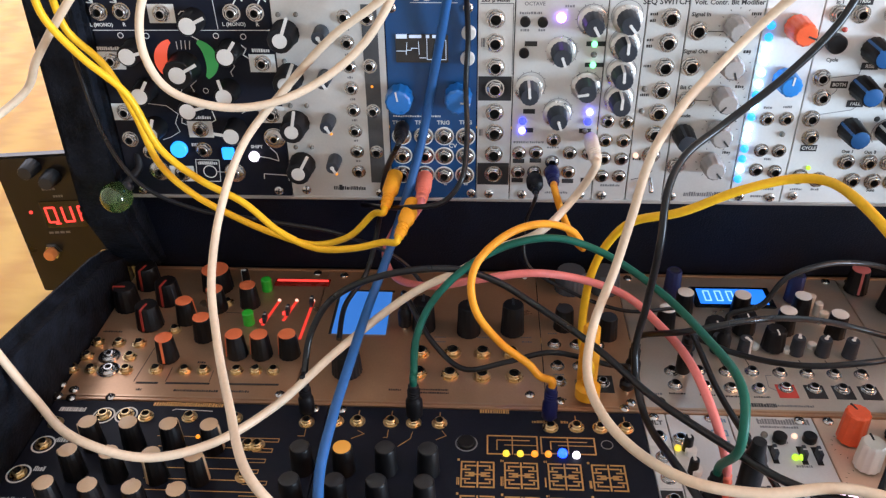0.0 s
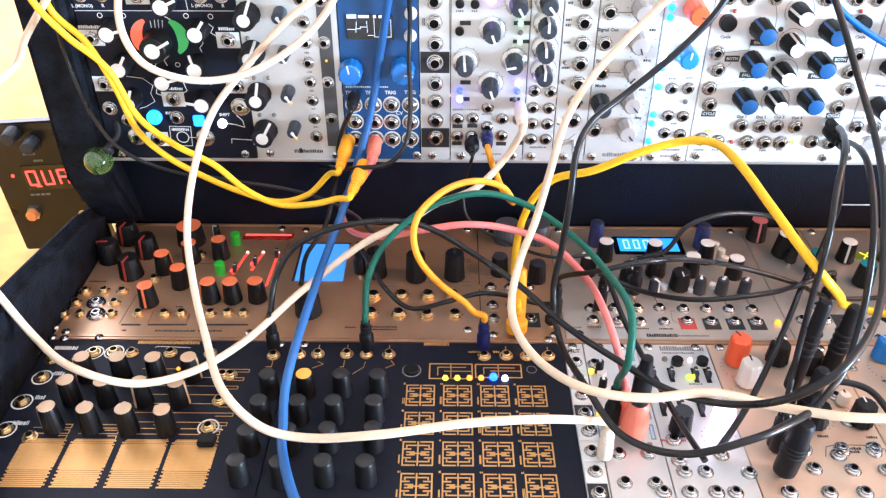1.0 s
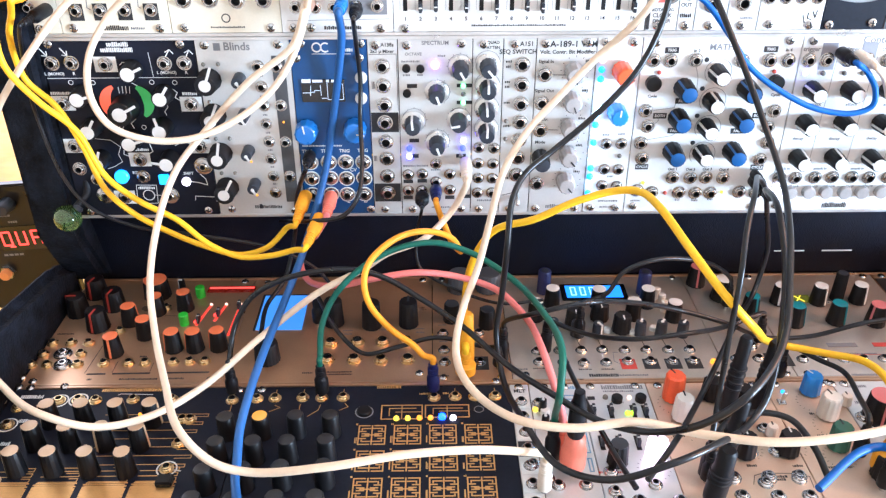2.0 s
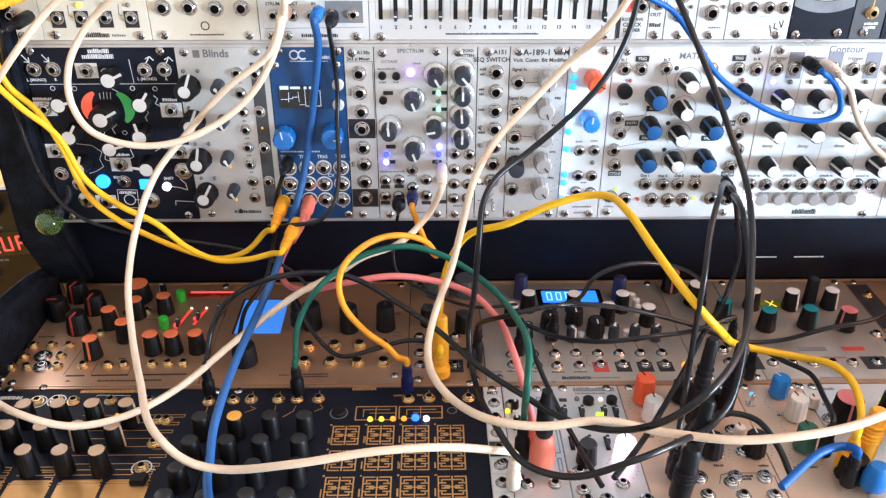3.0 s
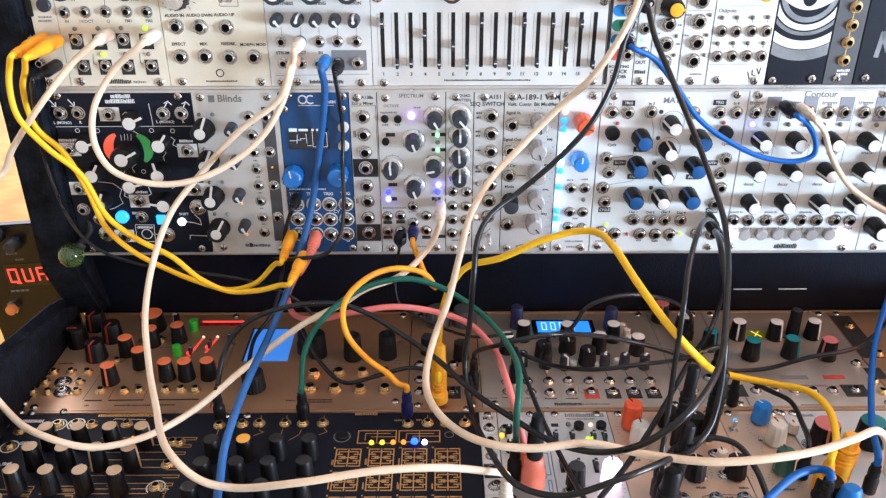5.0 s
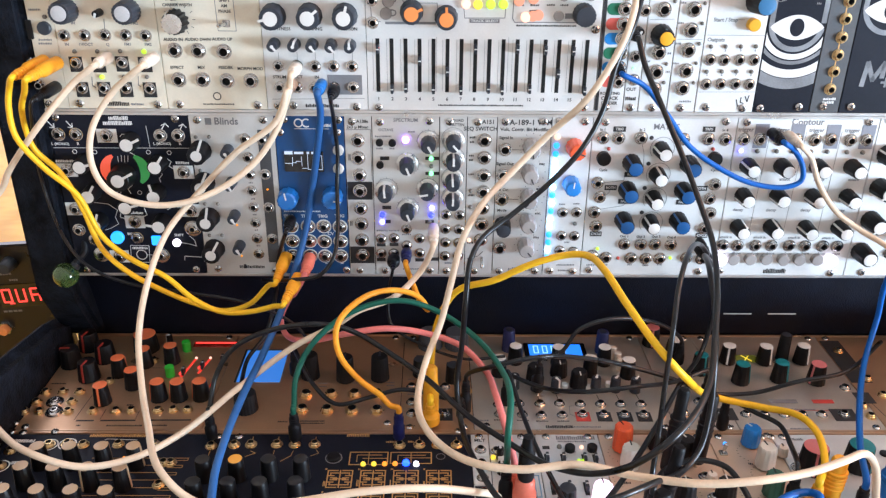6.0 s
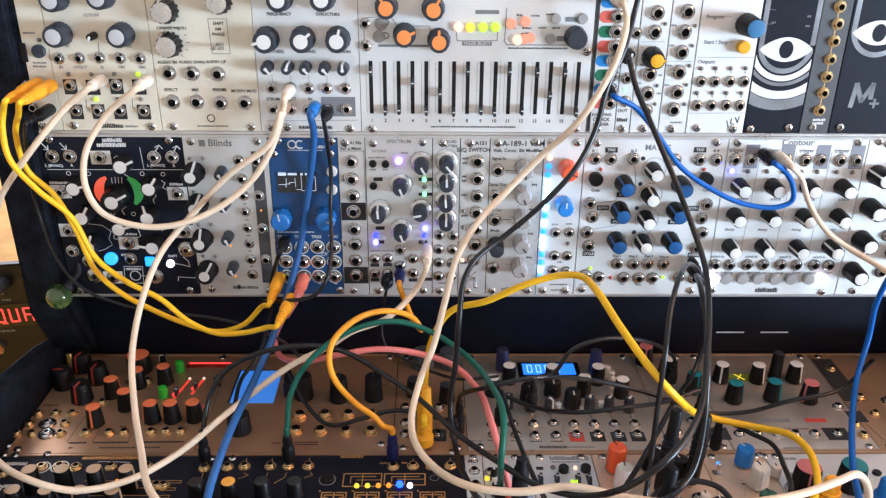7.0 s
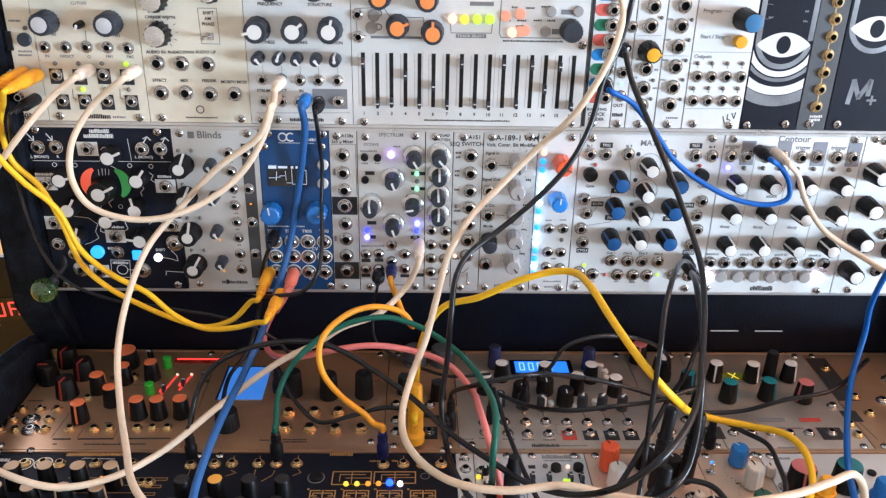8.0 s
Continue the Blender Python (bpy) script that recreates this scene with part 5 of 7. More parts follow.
def envelope_module():
    m = Module("envelope_module", "white panel with a grid of black white-topped knobs", UPPER, 495.2, 600, 0, ALU_BRIGHT)
    m.text("Contour", 546.8, 126.2, 4.8, GREY_PRINT)
    for k, s in enumerate(((501.9, 120.2), (528.5, 120.2), (554.5, 120), (580.9, 120))):
        m.text("trigger", *s, 3.0, GREY_PRINT)
    for s in ((513.8, 115.1), (540.6, 115.1), (567, 114.9), (593.1, 114.8)):
        m.plate(SLATE_PRINT, s[0] - 5.2, s[0] + 5.2, s[1] - 9, s[1] + 9.5, name="slate_jack_frame", bevel=0.1)
        m.bars(WHITE_PRINT, (s[0], s[1] + 6.5, 6), height=1.2)
    m.jacks("jack", (501.4, 112.9), (513.3, 113), (528.1, 112.8), (540.6, 112.8), (554.3, 112.6), (566.1, 113.1), (580.8, 112.6), (592.7, 112.9))
    m.leds(LED_BLUE, (500.8, 104), r=1.8)
    m.leds(LED_OFF, (512.8, 103.8), (527.4, 103.8), (539.8, 103.6), (553.2, 103.6), (565.5, 103.7), (580.2, 103.5), (592, 103.3), r=1.7)
    m.knobs("function", (507.4, 92.7, 60), (533.1, 92.6, -60), (559.9, 92.4, -80), (586.1, 92.2, -80), (507.6, 68.8, 110), (534.1, 69, 110), (560.9, 68.4, 100), (587.7, 68.3, 110), (508, 42.7, -20), (533.8, 42.9, 0), (560.5, 42.2, 80), (586.9, 42.4, 55))
    for s in ((512.7, 81.6), (537.9, 81.5), (564.1, 81.2), (590.3, 81.5)):
        m.text("attack", *s, 2.4, GREY_PRINT)
    for s in ((506.3, 56.4), (532, 56.2), (558.6, 56.3), (585.2, 56.2)):
        m.text("decay", *s, 2.4, GREY_PRINT)
    for s in ((500.6, 33.2), (527.2, 33.1), (554.2, 32.9), (581.3, 32.7)):
        m.text("attack in", *s, 2.0, GREY_PRINT)
    m.jacks("jack", (499, 26.3), (510.7, 26), (524.8, 26.2), (537.4, 26.3), (551.5, 26.2), (564, 25.9), (578.1, 26), (589.6, 25.7))
    for a, b in (((499.8, 19), (511.1, 19.5)), ((526, 19.2), (537.7, 19.3)), ((552.3, 19.2), (565.3, 19.4)), ((578.7, 19.1), (589.9, 19.2))):
        m.text("loop", *a, 2.2, GREY_PRINT)
        m.text("shape", *b, 2.2, GREY_PRINT)
    m.buttons(SMOKE_KNOB, (508.6, 15.1), (522, 15.2), (534.6, 15.3), (548.3, 14.8), (560.9, 14.9), (575, 15), r=4.6, high=4.5)
    m.buttons(LED_WHITE, (498.6, 14.4), (586.5, 14.1), r=4.6, high=4.5)
    m.bars(BLACK_PRINT, (544.2, 3.7, 18), height=4.2)
    for a, b in (((520.5, 120.1), (517.8, 35.3)), ((547.1, 118.7), (544.7, 35.6)), ((573.4, 119), (571.6, 35.8))):
        m.line(GREY_PRINT, a, b, width=0.25)
    m.screws((501.7, 125.9), (591.8, 126.5), (500.3, 3.8), (589.2, 2))
    m.corner_screws()


def dark_knob_module():
    m = Module("large_knob_module", "pale panel with large black white-topped knobs", UPPER, 600.2, 672, 0, ALU_BRIGHT)
    m.knobs("function_large", (610.6, 101.8, 60), (611.1, 75.5, 130), (610.5, 48.6, 140), (608.9, 21.7, -160), (640, 103, 20), (640, 70, 60), (640, 38, 0))
    m.jacks("jack", (630.9, 51.8), (652, 20), (633, 20))
    m.screws((607.3, 127.2))
    m.corner_screws(14)


for build in (tape_module, polariser_module, scope_module, mixer_module, spectrum_module, attenuator_module, switch_module, bit_module, light_column_module, function_module, envelope_module, dark_knob_module):
    build()


# ---- lower case, back row ----
def voice_module():
    m = Module("voice_module", "champagne panel toned for warm light, crowded with orange-topped black knobs and small jacks", LOWER, -30, 104.5, 0, ALU_WARM_LIT)
    m.knobs("orange", (59.2, 87.5, 60), (23.1, 69.3, -70), (39.1, 82.5, 90), (39.1, 52.7, 60), (22.8, 32.5, 178), (63.8, 37.1, 120), (78.8, 37.3, 100), (95.5, 38.2, 100))
    m.knobs("orange_big", (32.5, 106.4, 80))
    m.knobs("red_line", (-15, 107.7, 165), (4.3, 90.6, 170), (0.7, 64.5, 170), (-20.5, 83.1, 90))
    m.knobs("trim", (50, 114.1, 90))
    m.jacks("gold", (-25.8, 45.8), (-12.8, 46), (0.1, 45.7), (-27.4, 32.9), (-1.2, 33.2), (-31.2, 20.9), (-20.1, 21), (0.8, 21.3), (18.8, 21.9), (35.9, 22.1), (47.3, 22.3), (66.8, 22.7), (78.2, 23.3), (88.7, 23.4), (17.8, 60), (43.6, 89.5))
    m.jacks("ringed", (-13.7, 33.1), (-9.2, 20.7))
    m.buttons(GREEN_BUTTON, (63.1, 68.2), (66.4, 105.2), r=3.6, high=9.0)
    u0, u1, v0, v1 = 69.9, 107.6, 109.8, 117.8
    m.plate(RED_GLASS, u0, u1, v0, v1, h=1.0, name="red_display_glass", bevel=0.3)
    m.line(LED_RED, (u0 + 2, (v0 + v1) / 2 + 1.5), (u1 - 2, (v0 + v1) / 2 + 1.5), width=2.2, name="lit_red_strip", h=1.2)
    for a, b, lit in (((72.1, 66.8), (77.2, 92.5), 0.15), ((84.4, 71.9), (88.7, 92.7), 0.35), ((98.4, 53.7), (99.8, 92.8), 0.9)):
        m.line(LED_RED_SOFT, a, b, width=1.9, name="lit_slider_slot", h=0.25)
        m.leds(LED_WARM, (b[0], b[1] + 0.5), r=1.1)
        p = (a[0] + (b[0] - a[0]) * lit, a[1] + (b[1] - a[1]) * lit)
        part("slider_handle", CACHE["slider_handle"], None, m.root, m.place(p[0], p[1], 0.2))
    m.leds(LED_RED, (70.5, 70.5), (83.3, 79), r=1.4)
    for a, b in (((11.4, 10.5), (23.3, 10.6)), ((28.8, 10.7), (53.6, 11)), ((62.5, 11.1), (93.9, 11.4))):
        m.line(BLACK_PRINT, a, b, width=1.5)
    for a, b, c in (((9.2, 11.5), (11, 42.1), (11, 35.2)), ((27.8, 12.2), (27.9, 24.2), (27.9, 24.2)), ((53.4, 12.7), (53.2, 22.3), (53.2, 22.3))):
        m.line(BLACK_PRINT, a, b, width=0.35)
    m.line(BLACK_PRINT, (45.5, 79.1), (57, 78.7), width=0.4)
    m.bars(BLACK_PRINT, (14.6, 4.9, 3), (48, 4.8, 26), (71.1, 5.1, 16), (-21.1, 57.1, 12), (44, 29.5, 5), (21.6, 28.6, 5), height=1.6)
    m.screws((-31.5, 7.5), (-31.8, -1.8))
    m.corner_screws()


def screen_module():
    m = Module("screen_module", "champagne panel toned for warm light, with a blue backlit screen, large black knob and jacks", LOWER, 104.7, 247.4, 0, ALU_WARM_LIT)
    u0, u1, v0, v1 = 117.2, 149.2, 59.4, 104.2
    m.plate(LCD_BLUE, u0, u1 + 2, v0, v1, h=0.8, name="blue_screen", bevel=0.2)
    m.line(BLACK_PRINT, (u0 - 1, v0), (u0 - 1, v1 + 1), (u1 + 3, v1 + 1), width=1.6, name="screen_bezel", h=0.6)
    m.knobs("sleek", (132.3, 24.5))
    m.knobs("plain_tall", (174.7, 67), (202.8, 63.4), (230, 65.1))
    m.jacks("big_gold", (174.4, 42.4), (193.6, 43.2), (211.5, 43.1), (228.8, 43.6), (174.1, 23.8), (192.6, 23.2), (211.4, 22.4), (230.1, 22.6))
    m.bars(BLACK_PRINT, (183.3, 10.3, 18), (183.6, 7.7, 18), (161.8, 9.6, 7), height=1.4)
    m.bars(GREY_PRINT, (185.4, 58.1, 7), (211.9, 58.6, 7), (238.5, 59.5, 7), (185.9, 53.7, 6), (238.7, 55.1, 6), height=1.2)
    m.screws((238.6, 7.6), (115.8, 123.5))
    m.corner_screws()


def utility_module():
    m = Module("utility_module", "champagne panel toned for warm light, with small jacks, a grey knob and yellow plug", LOWER, 247.6, 302, 0, ALU_WARM_LIT)
    m.jacks("small", (255.3, 53), (255.8, 33), (256.2, 19.1), (281.5, 52.9), (268.6, 52.7), (268.8, 33), (268.9, 19.1))
    u, v = (280.6, 19)
    m.plate(BLACK_PRINT, u - 6, u + 6, v - 8, v + 6.5, name="black_jack_frame")
    m.jacks("small", (u, v))
    m.knobs("slate", (269.6, 112.7), (292.2, 112.9))
    m.knobs("plain", (262, 70, 30), (288, 62, 60))
    m.bars(BLACK_PRINT, (255.4, 5, 8), height=1.4)
    m.bars(GREY_PRINT, (255.6, 43.6, 6), (256, 25.7, 6), (255.1, 63.9, 6), height=1.2)
    m.corner_screws()


def oscillator_module():
    m = Module("oscillator_module", "silver panel with bright blue display and white-topped knobs", LOWER, 302.2, 449.4, 0, ALU_SHADED)
    m.jacks("small", (321.6, 30.4), (337.4, 31.2), (353.2, 31.1), (368.2, 31.7), (383.9, 30.8), (399.4, 30.8), (414.7, 30.7), (430.2, 30.7))
    low = ((321.6, 18.4), (338.6, 17.8), (352.7, 17), (368.3, 17), (383.5, 18.2), (399.4, 18.2), (414.9, 18.1), (429.3, 18.1))
    for k, (u, v) in enumerate(low):
        if k > 3:
            m.plate(RED_PRINT if k == 4 else BLACK_PRINT, u - 5.4, u + 5.4, v - 8, v + 3, name="jack_frame")
            m.bars(WHITE_PRINT, (u, v - 6, 6), height=1.2)
        else:
            m.bars(BLACK_PRINT, (u, v - 6.5, 9), height=1.3)
    m.jacks("small", *low)
    m.bars(BLACK_PRINT, (364.4, 3.9, 20), height=3.0)
    m.bars(GREY_PRINT, (383.6, 3.8, 22), (309, 11.2, 8), height=1.5)
    u0, u1, v0, v1 = 352.6, 396.6, 96.5, 113.1
    m.plate(SCREEN_BLACK, u0 - 4, u1 + 4, v0 - 3, v1 + 3, h=1.4, name="display_bezel", bevel=0.5)
    m.plate(LCD_BRIGHT, u0, u1, v0, v1, h=1.8, name="blue_display", bevel=0.2)
    for k in range(4):
        x = u0 + 4 + 7.5 * k
        m.line(LCD_PALE, (x, v0 + 3), (x, v1 - 3), (x + 3.5, v1 - 3), (x + 3.5, v0 + 3), (x, v0 + 3), width=0.9, name="display_digit", h=2.0)
    m.knobs("white_small", (339.4, 88.2), (324.8, 70.7), (374.4, 86.5), (411.8, 86.5), (427.7, 68), (397.8, 70.6))
    m.knobs("navy", (335.4, 107), (413.3, 104.2))
    m.knobs("trim_big", (352.2, 50, -170), (367.5, 47.9, -150), (398.7, 49.3, -20), (413.8, 48.7, -40), (429.2, 47.8, -40), (335.5, 52.4, 180))
    m.knobs("black_moulded", (352.5, 61.3, 180), (372.5, 69, 180), (386, 53.8, 180))
    m.buttons(WHITE_PLASTIC, (410.1, 55.7), (393.8, 51.1), (375.4, 54), r=2.8, high=3.0)
    m.buttons(BONE_KNOB, (422, 97.5), (423.9, 89.3), (423.8, 79.6), r=2.8, high=9.0)
    for a, b in (((352.1, 43.4), (353.7, 35)), ((367.3, 43.3), (368.4, 35.5)), ((398.6, 43.2), (399.6, 34.9)), ((413.9, 43.2), (415, 34.8)), ((429.4, 43.2), (430.6, 34.8))):
        m.line(BLACK_PRINT, a, b, width=0.5)
    m.line(GREY_PRINT, (378.6, 28.9), (375.3, 28.9), (374.3, 18.8), (377.8, 16.1), width=0.3)
    m.screws((311, 4.8))
    m.corner_screws()


def filter_bank_module():
    m = Module("granular_module", "silver panel with teal-topped and white-topped knobs", LOWER, 449.6, 496, 0, ALU_SHADED)
    m.knobs("white_top", (473.6, 98, 160), (514.8, 89.4, 160))
    m.knobs("teal", (487.1, 74.1, -160))
    m.knobs("pink", (458, 116.1, 172))
    m.knobs("white_top_big", (472.4, 95.9))
    m.leds(LED_AMBER, (443.1, 16.6), r=2.2)
    m.jacks("small", (459.9, 19.8), (475.7, 19.7), (475.3, 33.9))
    u, v = (489.8, 19.7)
    m.plate(BLACK_PRINT, u - 9, u + 9, v - 8, v + 6.5, name="black_jack_frame")
    m.jacks("small", (u, v))
    m.bars(BLACK_PRINT, (485, 4.8, 15), height=2.2)
    m.corner_screws()


def matrix_module():
    m = Module("texture_module", "silver panel with teal, pink and white knobs, lit cross", LOWER, 496.2, 604.5, 0, ALU_SHADED)
    m.knobs("white_top", (544.8, 88.3, -150), (576, 89.4, -150))
    m.knobs("teal", (516, 60.8, -120), (547.9, 63, -145))
    m.knobs("pink", (576.1, 60.7, 120))
    m.knobs("tall", (561.7, 93.4))
    u, v = (532.4, 93.7)
    m.plate(YELLOW_WINDOW, u - 9, u + 9, v - 5, v + 5, h=0.6, name="lit_window")
    m.line(LED_YELLOW, (u - 3, v - 4), (u + 3, v + 4), width=0.7, name="lit_cross", h=0.9)
    m.line(LED_YELLOW, (u - 3, v + 4), (u + 3, v - 4), width=0.7, name="lit_cross", h=0.92)
    m.plate(GREY_PRINT, 530.3, 551.4, 32.8, 37.3, name="printed_bar")
    m.plate(RED_PRINT, 563.2, 579.3, 32.7, 37.2, name="printed_bar")
    m.jacks("small", (506.1, 18.5), (548.5, 18.1), (563.1, 18.1), (520, 18.2), (534.9, 18.2))
    u, v = (580.2, 18.9)
    m.plate(BLACK_PRINT, u - 9, u + 9, v - 8, v + 6.5, name="black_jack_frame")
    m.jacks("small", (u, v), (596.3, 52.4))
    m.line(GREY_PRINT, (496.2, 0.7), (558.1, 0.5), width=0.4)
    m.bars(GREY_PRINT, (543.2, 1.9, 20), (505, 0.7, 12), (554.3, 24.7, 14), (543, 25.3, 10), height=1.5)
    m.line(RED_PRINT, (539.9, 24.1), (573.4, 23.5), width=0.5)
    m.screws((512.7, -6.5))
    m.corner_screws()
    n = Module("gold_jack_module", "dark-edged silver panel with gold-nutted jacks", LOWER, 604.7, 689, 0, ALU_WARM_LIT)
    n.plate(BLACK_PRINT, 605.2, 622, 60, 122, name="black_block")
    n.jacks("gold", (621.4, 43.1), (620, 65.1), (599.2, 16.3), (599.2, 29.2), (614.8, 106))
    n.jacks("jack", (640, 30), (660, 30), (640, 60), (660, 90))
    u, v = (595.9, 39.6)
    n.plate(BLACK_PRINT, u + 3, u + 16, v - 7, v + 7, name="black_jack_frame")
    n.line(BLACK_PRINT, (603.9, 58.7), (611.6, 11.2), width=0.4)
    n.corner_screws()


for build in (voice_module, screen_module, utility_module, oscillator_module, filter_bank_module, matrix_module):
    build()


# ---- lower case, front row ----
def touch_module():
    m = Module("touch_controller", "black panel with gold touch plates and cream-topped black knobs", LOWER, -30, 126.2, -133.35, DARK_PANEL)
    m.knobs("cream_top", (7.5, -39.3, 120), (28.8, -39.1, 60), (50, -39.2, -40), (71.3, -39, -100), (5.6, -59, 95), (26.8, -59.7, 30), (48, -59.8, 150), (69.5, -60.1, -95), (3.2, -80, 100), (24.7, -80.6, 20), (46.2, -81, 10), (67.9, -81.6, 60))
    pads = (((-11.1, -94.1), (13.4, -93.8)), ((16.2, -93), (41.2, -93.5)), ((45.1, -92.9), (70.5, -93.3)), ((72.8, -92.9), (98.5, -93.6)))
    top = (45.1, -92.9)[1]
    low = (43.8, -120.6)[1]
    for (a, b) in pads:
        u0, u1 = a[0], b[0]
        steps = 26
        for k in range(steps):
            v = top + 4 + (low - top - 4) * k / (steps - 1)
            dense = 3 <= k <= 15
            m.plate(GOLD, u0 + (0.0 if k % 2 else 1.2), u1 - (1.2 if k % 2 else 0.0), v - (1.12 if dense else 0.45), v + (1.12 if dense else 0.45), h=0.2, name="touch_strip")
        for k in range(3):
            w = 5 + 4.2 * k
            m.line(GOLD, (u0 + 2, top + w), (u1 - 1, top + w), (u1 - 1, top + w + 2.6), (u1 - 6 - 3 * k, top + w + 2.6), width=0.5)
    for k in range(7):
        v = (31.9, -30.8)[1] - 7.3 * k
        m.line(GOLD, (38 + 3 * (k % 3), v), (104 - 2 * (k % 4), v), (104 - 2 * (k % 4), v - 2.4), (92, v - 2.4), width=0.4)
    m.jacks("gold", (-20.8, -39.2), (-24.2, -59.6), (-24.3, -81.2), (-36.1, -33.6), (-35.4, -17.5), (-21.1, -23.5), (2.8, -16.7), (15.2, -15.9), (26.7, -16.8), (51.1, -16.5), (76.4, -16.6), (90.1, -78.2), (91.5, -57.4), (88.5, -36), (-8, -86.8))
    for s in ((-20.8, -39.2), (-24.2, -59.6), (-24.3, -81.2), (2.8, -16.7), (15.2, -15.9), (90.1, -78.2)):
        m.arc(WHITE_PRINT, *s, 5.8, 0, 360, 0.9)
    m.bars(WHITE_PRINT, (-12.1, -35.6, 7), (-14.8, -55.9, 6), (-17.7, -76.1, 9), (-16.3, -12.5, 15), (18.5, -19.4, 6), height=3.2)
    m.bars(GOLD, (47.6, -6.5, 40), height=3.2)
    m.leds(LED_AMBER, (60.1, -31.1), r=1.2)
    m.plate(BLACK_PLASTIC, 87.5, 97, -93.6, -85.4, h=4, name="rubber_button", bevel=0.8)
    m.line(WHITE_PRINT, (93.5, -79), (98.7, -80.1), width=0.6)
    m.line(WHITE_PRINT, (39.8, -11.5), (41.2, -10.4), (62.4, -11.4), width=0.4)
    m.screws((-21.2, -3.7), (-29.4, -2.7), (1, -2.4))
    m.corner_screws()


def grid_sequencer():
    m = Module("grid_sequencer", "black panel with a grid of knobs and gold maze-patterned touch pads", LOWER, 126.4, 298.8, -133.35, DARK_PANEL)
    caps = [(120.6, -51.5), (163.4, -50.7), (184.8, -50.8), (119.5, -72.6), (141.3, -72.3), (161.4, -72.1), (184.2, -71.8), (117.3, -94.7), (139.3, -93.8), (160.7, -92.6), (185.2, -92), (116, -115.3), (138.4, -116.2), (161.3, -115.2), (183.1, -115.3)]
    m.knobs("gloss", *caps)
    m.knobs("gloss_lit", (141.9, -51.3))
    m.jacks("gold", (144, -16.5), (162.2, -16.3), (188.7, -16.4), (116.4, -18.2), (174.7, -16.5), (132.3, -17), (262.4, -16.7), (275.3, -17), (288.8, -16.8), (248.5, -17.3), (93.2, -36))
    for s in ((144, -16.5), (162.2, -16.3), (188.7, -16.4), (262.4, -16.7), (275.3, -17), (288.8, -16.8)):
        m.line(GOLD, (s[0], s[1] + 5), (s[0], s[1] + 8.5), width=0.5)
    for a, b, c in (((145, -23.2), (148.7, -25.5), (142.3, -29.2)), ((161.4, -22.4), (161.3, -27.8), (159.3, -27.8)), ((174.6, -23.2), (173.7, -28.2), (167.5, -34.1)), ((190.4, -22), (192.7, -25.4), (187.4, -28.6)), ((116.8, -22.9), (116.9, -28.3), (113.4, -28.3))):
        m.line(GOLD, a, b, c, width=0.4)
    m.arc(GREY_PRINT, 203.6, -30.4, 5.6, 0, 360, 0.7)
    m.buttons(BLACK_PLASTIC, (203.6, -30.4), r=4.8, high=2.0)
    for i in range(4):
        for j in range(4):
            u, v = 209.7 + 22.1 * i, -51.6 - 22.2 * j
            a = 8.3
            pad = part("touch_pad", cached("touch_pad", maze_pad, [GOLD, DARK_PANEL]), None, m.root, m.place(u, v))
            m.bars(GOLD, (u - 9.8, v - 4, 1.4), height=6)
            m.bars(GOLD, (u - 9.6, v + 9.6, 1.6), height=1.4)
    for u0, u1, v0, v1 in ((214.7, 240.8, -37.4, -24.5), (242.9, 270.9, -36.2, -24.7)):
        m.line(GOLD, (u0, v0), (u0, v1), (u1, v1), width=0.8)
        m.line(GOLD, (u0 + 5, v0 + 3), (u0 + 5, v1 - 3), (u1 - 4, v1 - 3), width=0.6)
        m.line(GOLD, (u0, v0), (u0 + 12, v0), width=0.8)
        m.line(GOLD, (u1, v1), (u1, v0), (u1 - 12, v0), width=0.8)
        m.line(GOLD, (u0 + 9, (v0 + v1) / 2), (u1, (v0 + v1) / 2), width=0.5)
        m.line(GOLD, ((u0 + u1) / 2, v0), ((u0 + u1) / 2, v1), width=0.6)
    m.leds(LED_YELLOW, (224.4, -37.5), (231.7, -37.4), r=1.8)
    m.leds(LED_AMBER, (239.1, -37.3), (246.2, -37.2), r=1.8)
    m.leds(LED_BLUE_BRIGHT, (253.6, -36.6), r=2.5)
    m.leds(LED_WHITE, (260.6, -37.5), r=2.0)
    m.bars(GOLD, (218.5, -5.8, 16), height=3.6)
    m.bars(GOLD, (242.3, -13.3, 7), (256.3, -13.1, 4), height=1.8)
    m.arc(GREY_PRINT, 277.4, -29, 3.0, 0, 360, 0.5)
    m.screws((290.2, -1.6))
    m.corner_screws()


def maze_pad(b):
    """A square touch pad of interlocking gold lines."""
    a, w = 8.2, 0.85

    def bar(x0, y0, x1, y1):
        add_box(b, min(x0, x1) - w / 2, max(x0, x1) + w / 2, min(y0, y1) - w / 2, max(y0, y1) + w / 2, 0.0, 0.2)
    for s in (-1, 1):
        bar(s * a, -a, s * a, a)
        for t in (-1, 1):
            bar(s * a, t * a, s * 1.6, t * a)
            bar(s * a, t * 3.1, s * 4.0, t * 3.1)
            bar(s * 5.2, t * 5.7, s * 1.0, t * 5.7)
            bar(s * 6.0, t * 1.0, s * 2.0, t * 1.0)
            bar(s * 6.2, t * 5.7, s * 6.2, t * 4.4)
    add_box(b, -a - 1, a + 1, -a - 1, a + 1, -0.05, 0.06, 0, 1)
    bar(0, -a, 0, a)
    bar(-a * 0.5, 0, a * 0.5, 0)


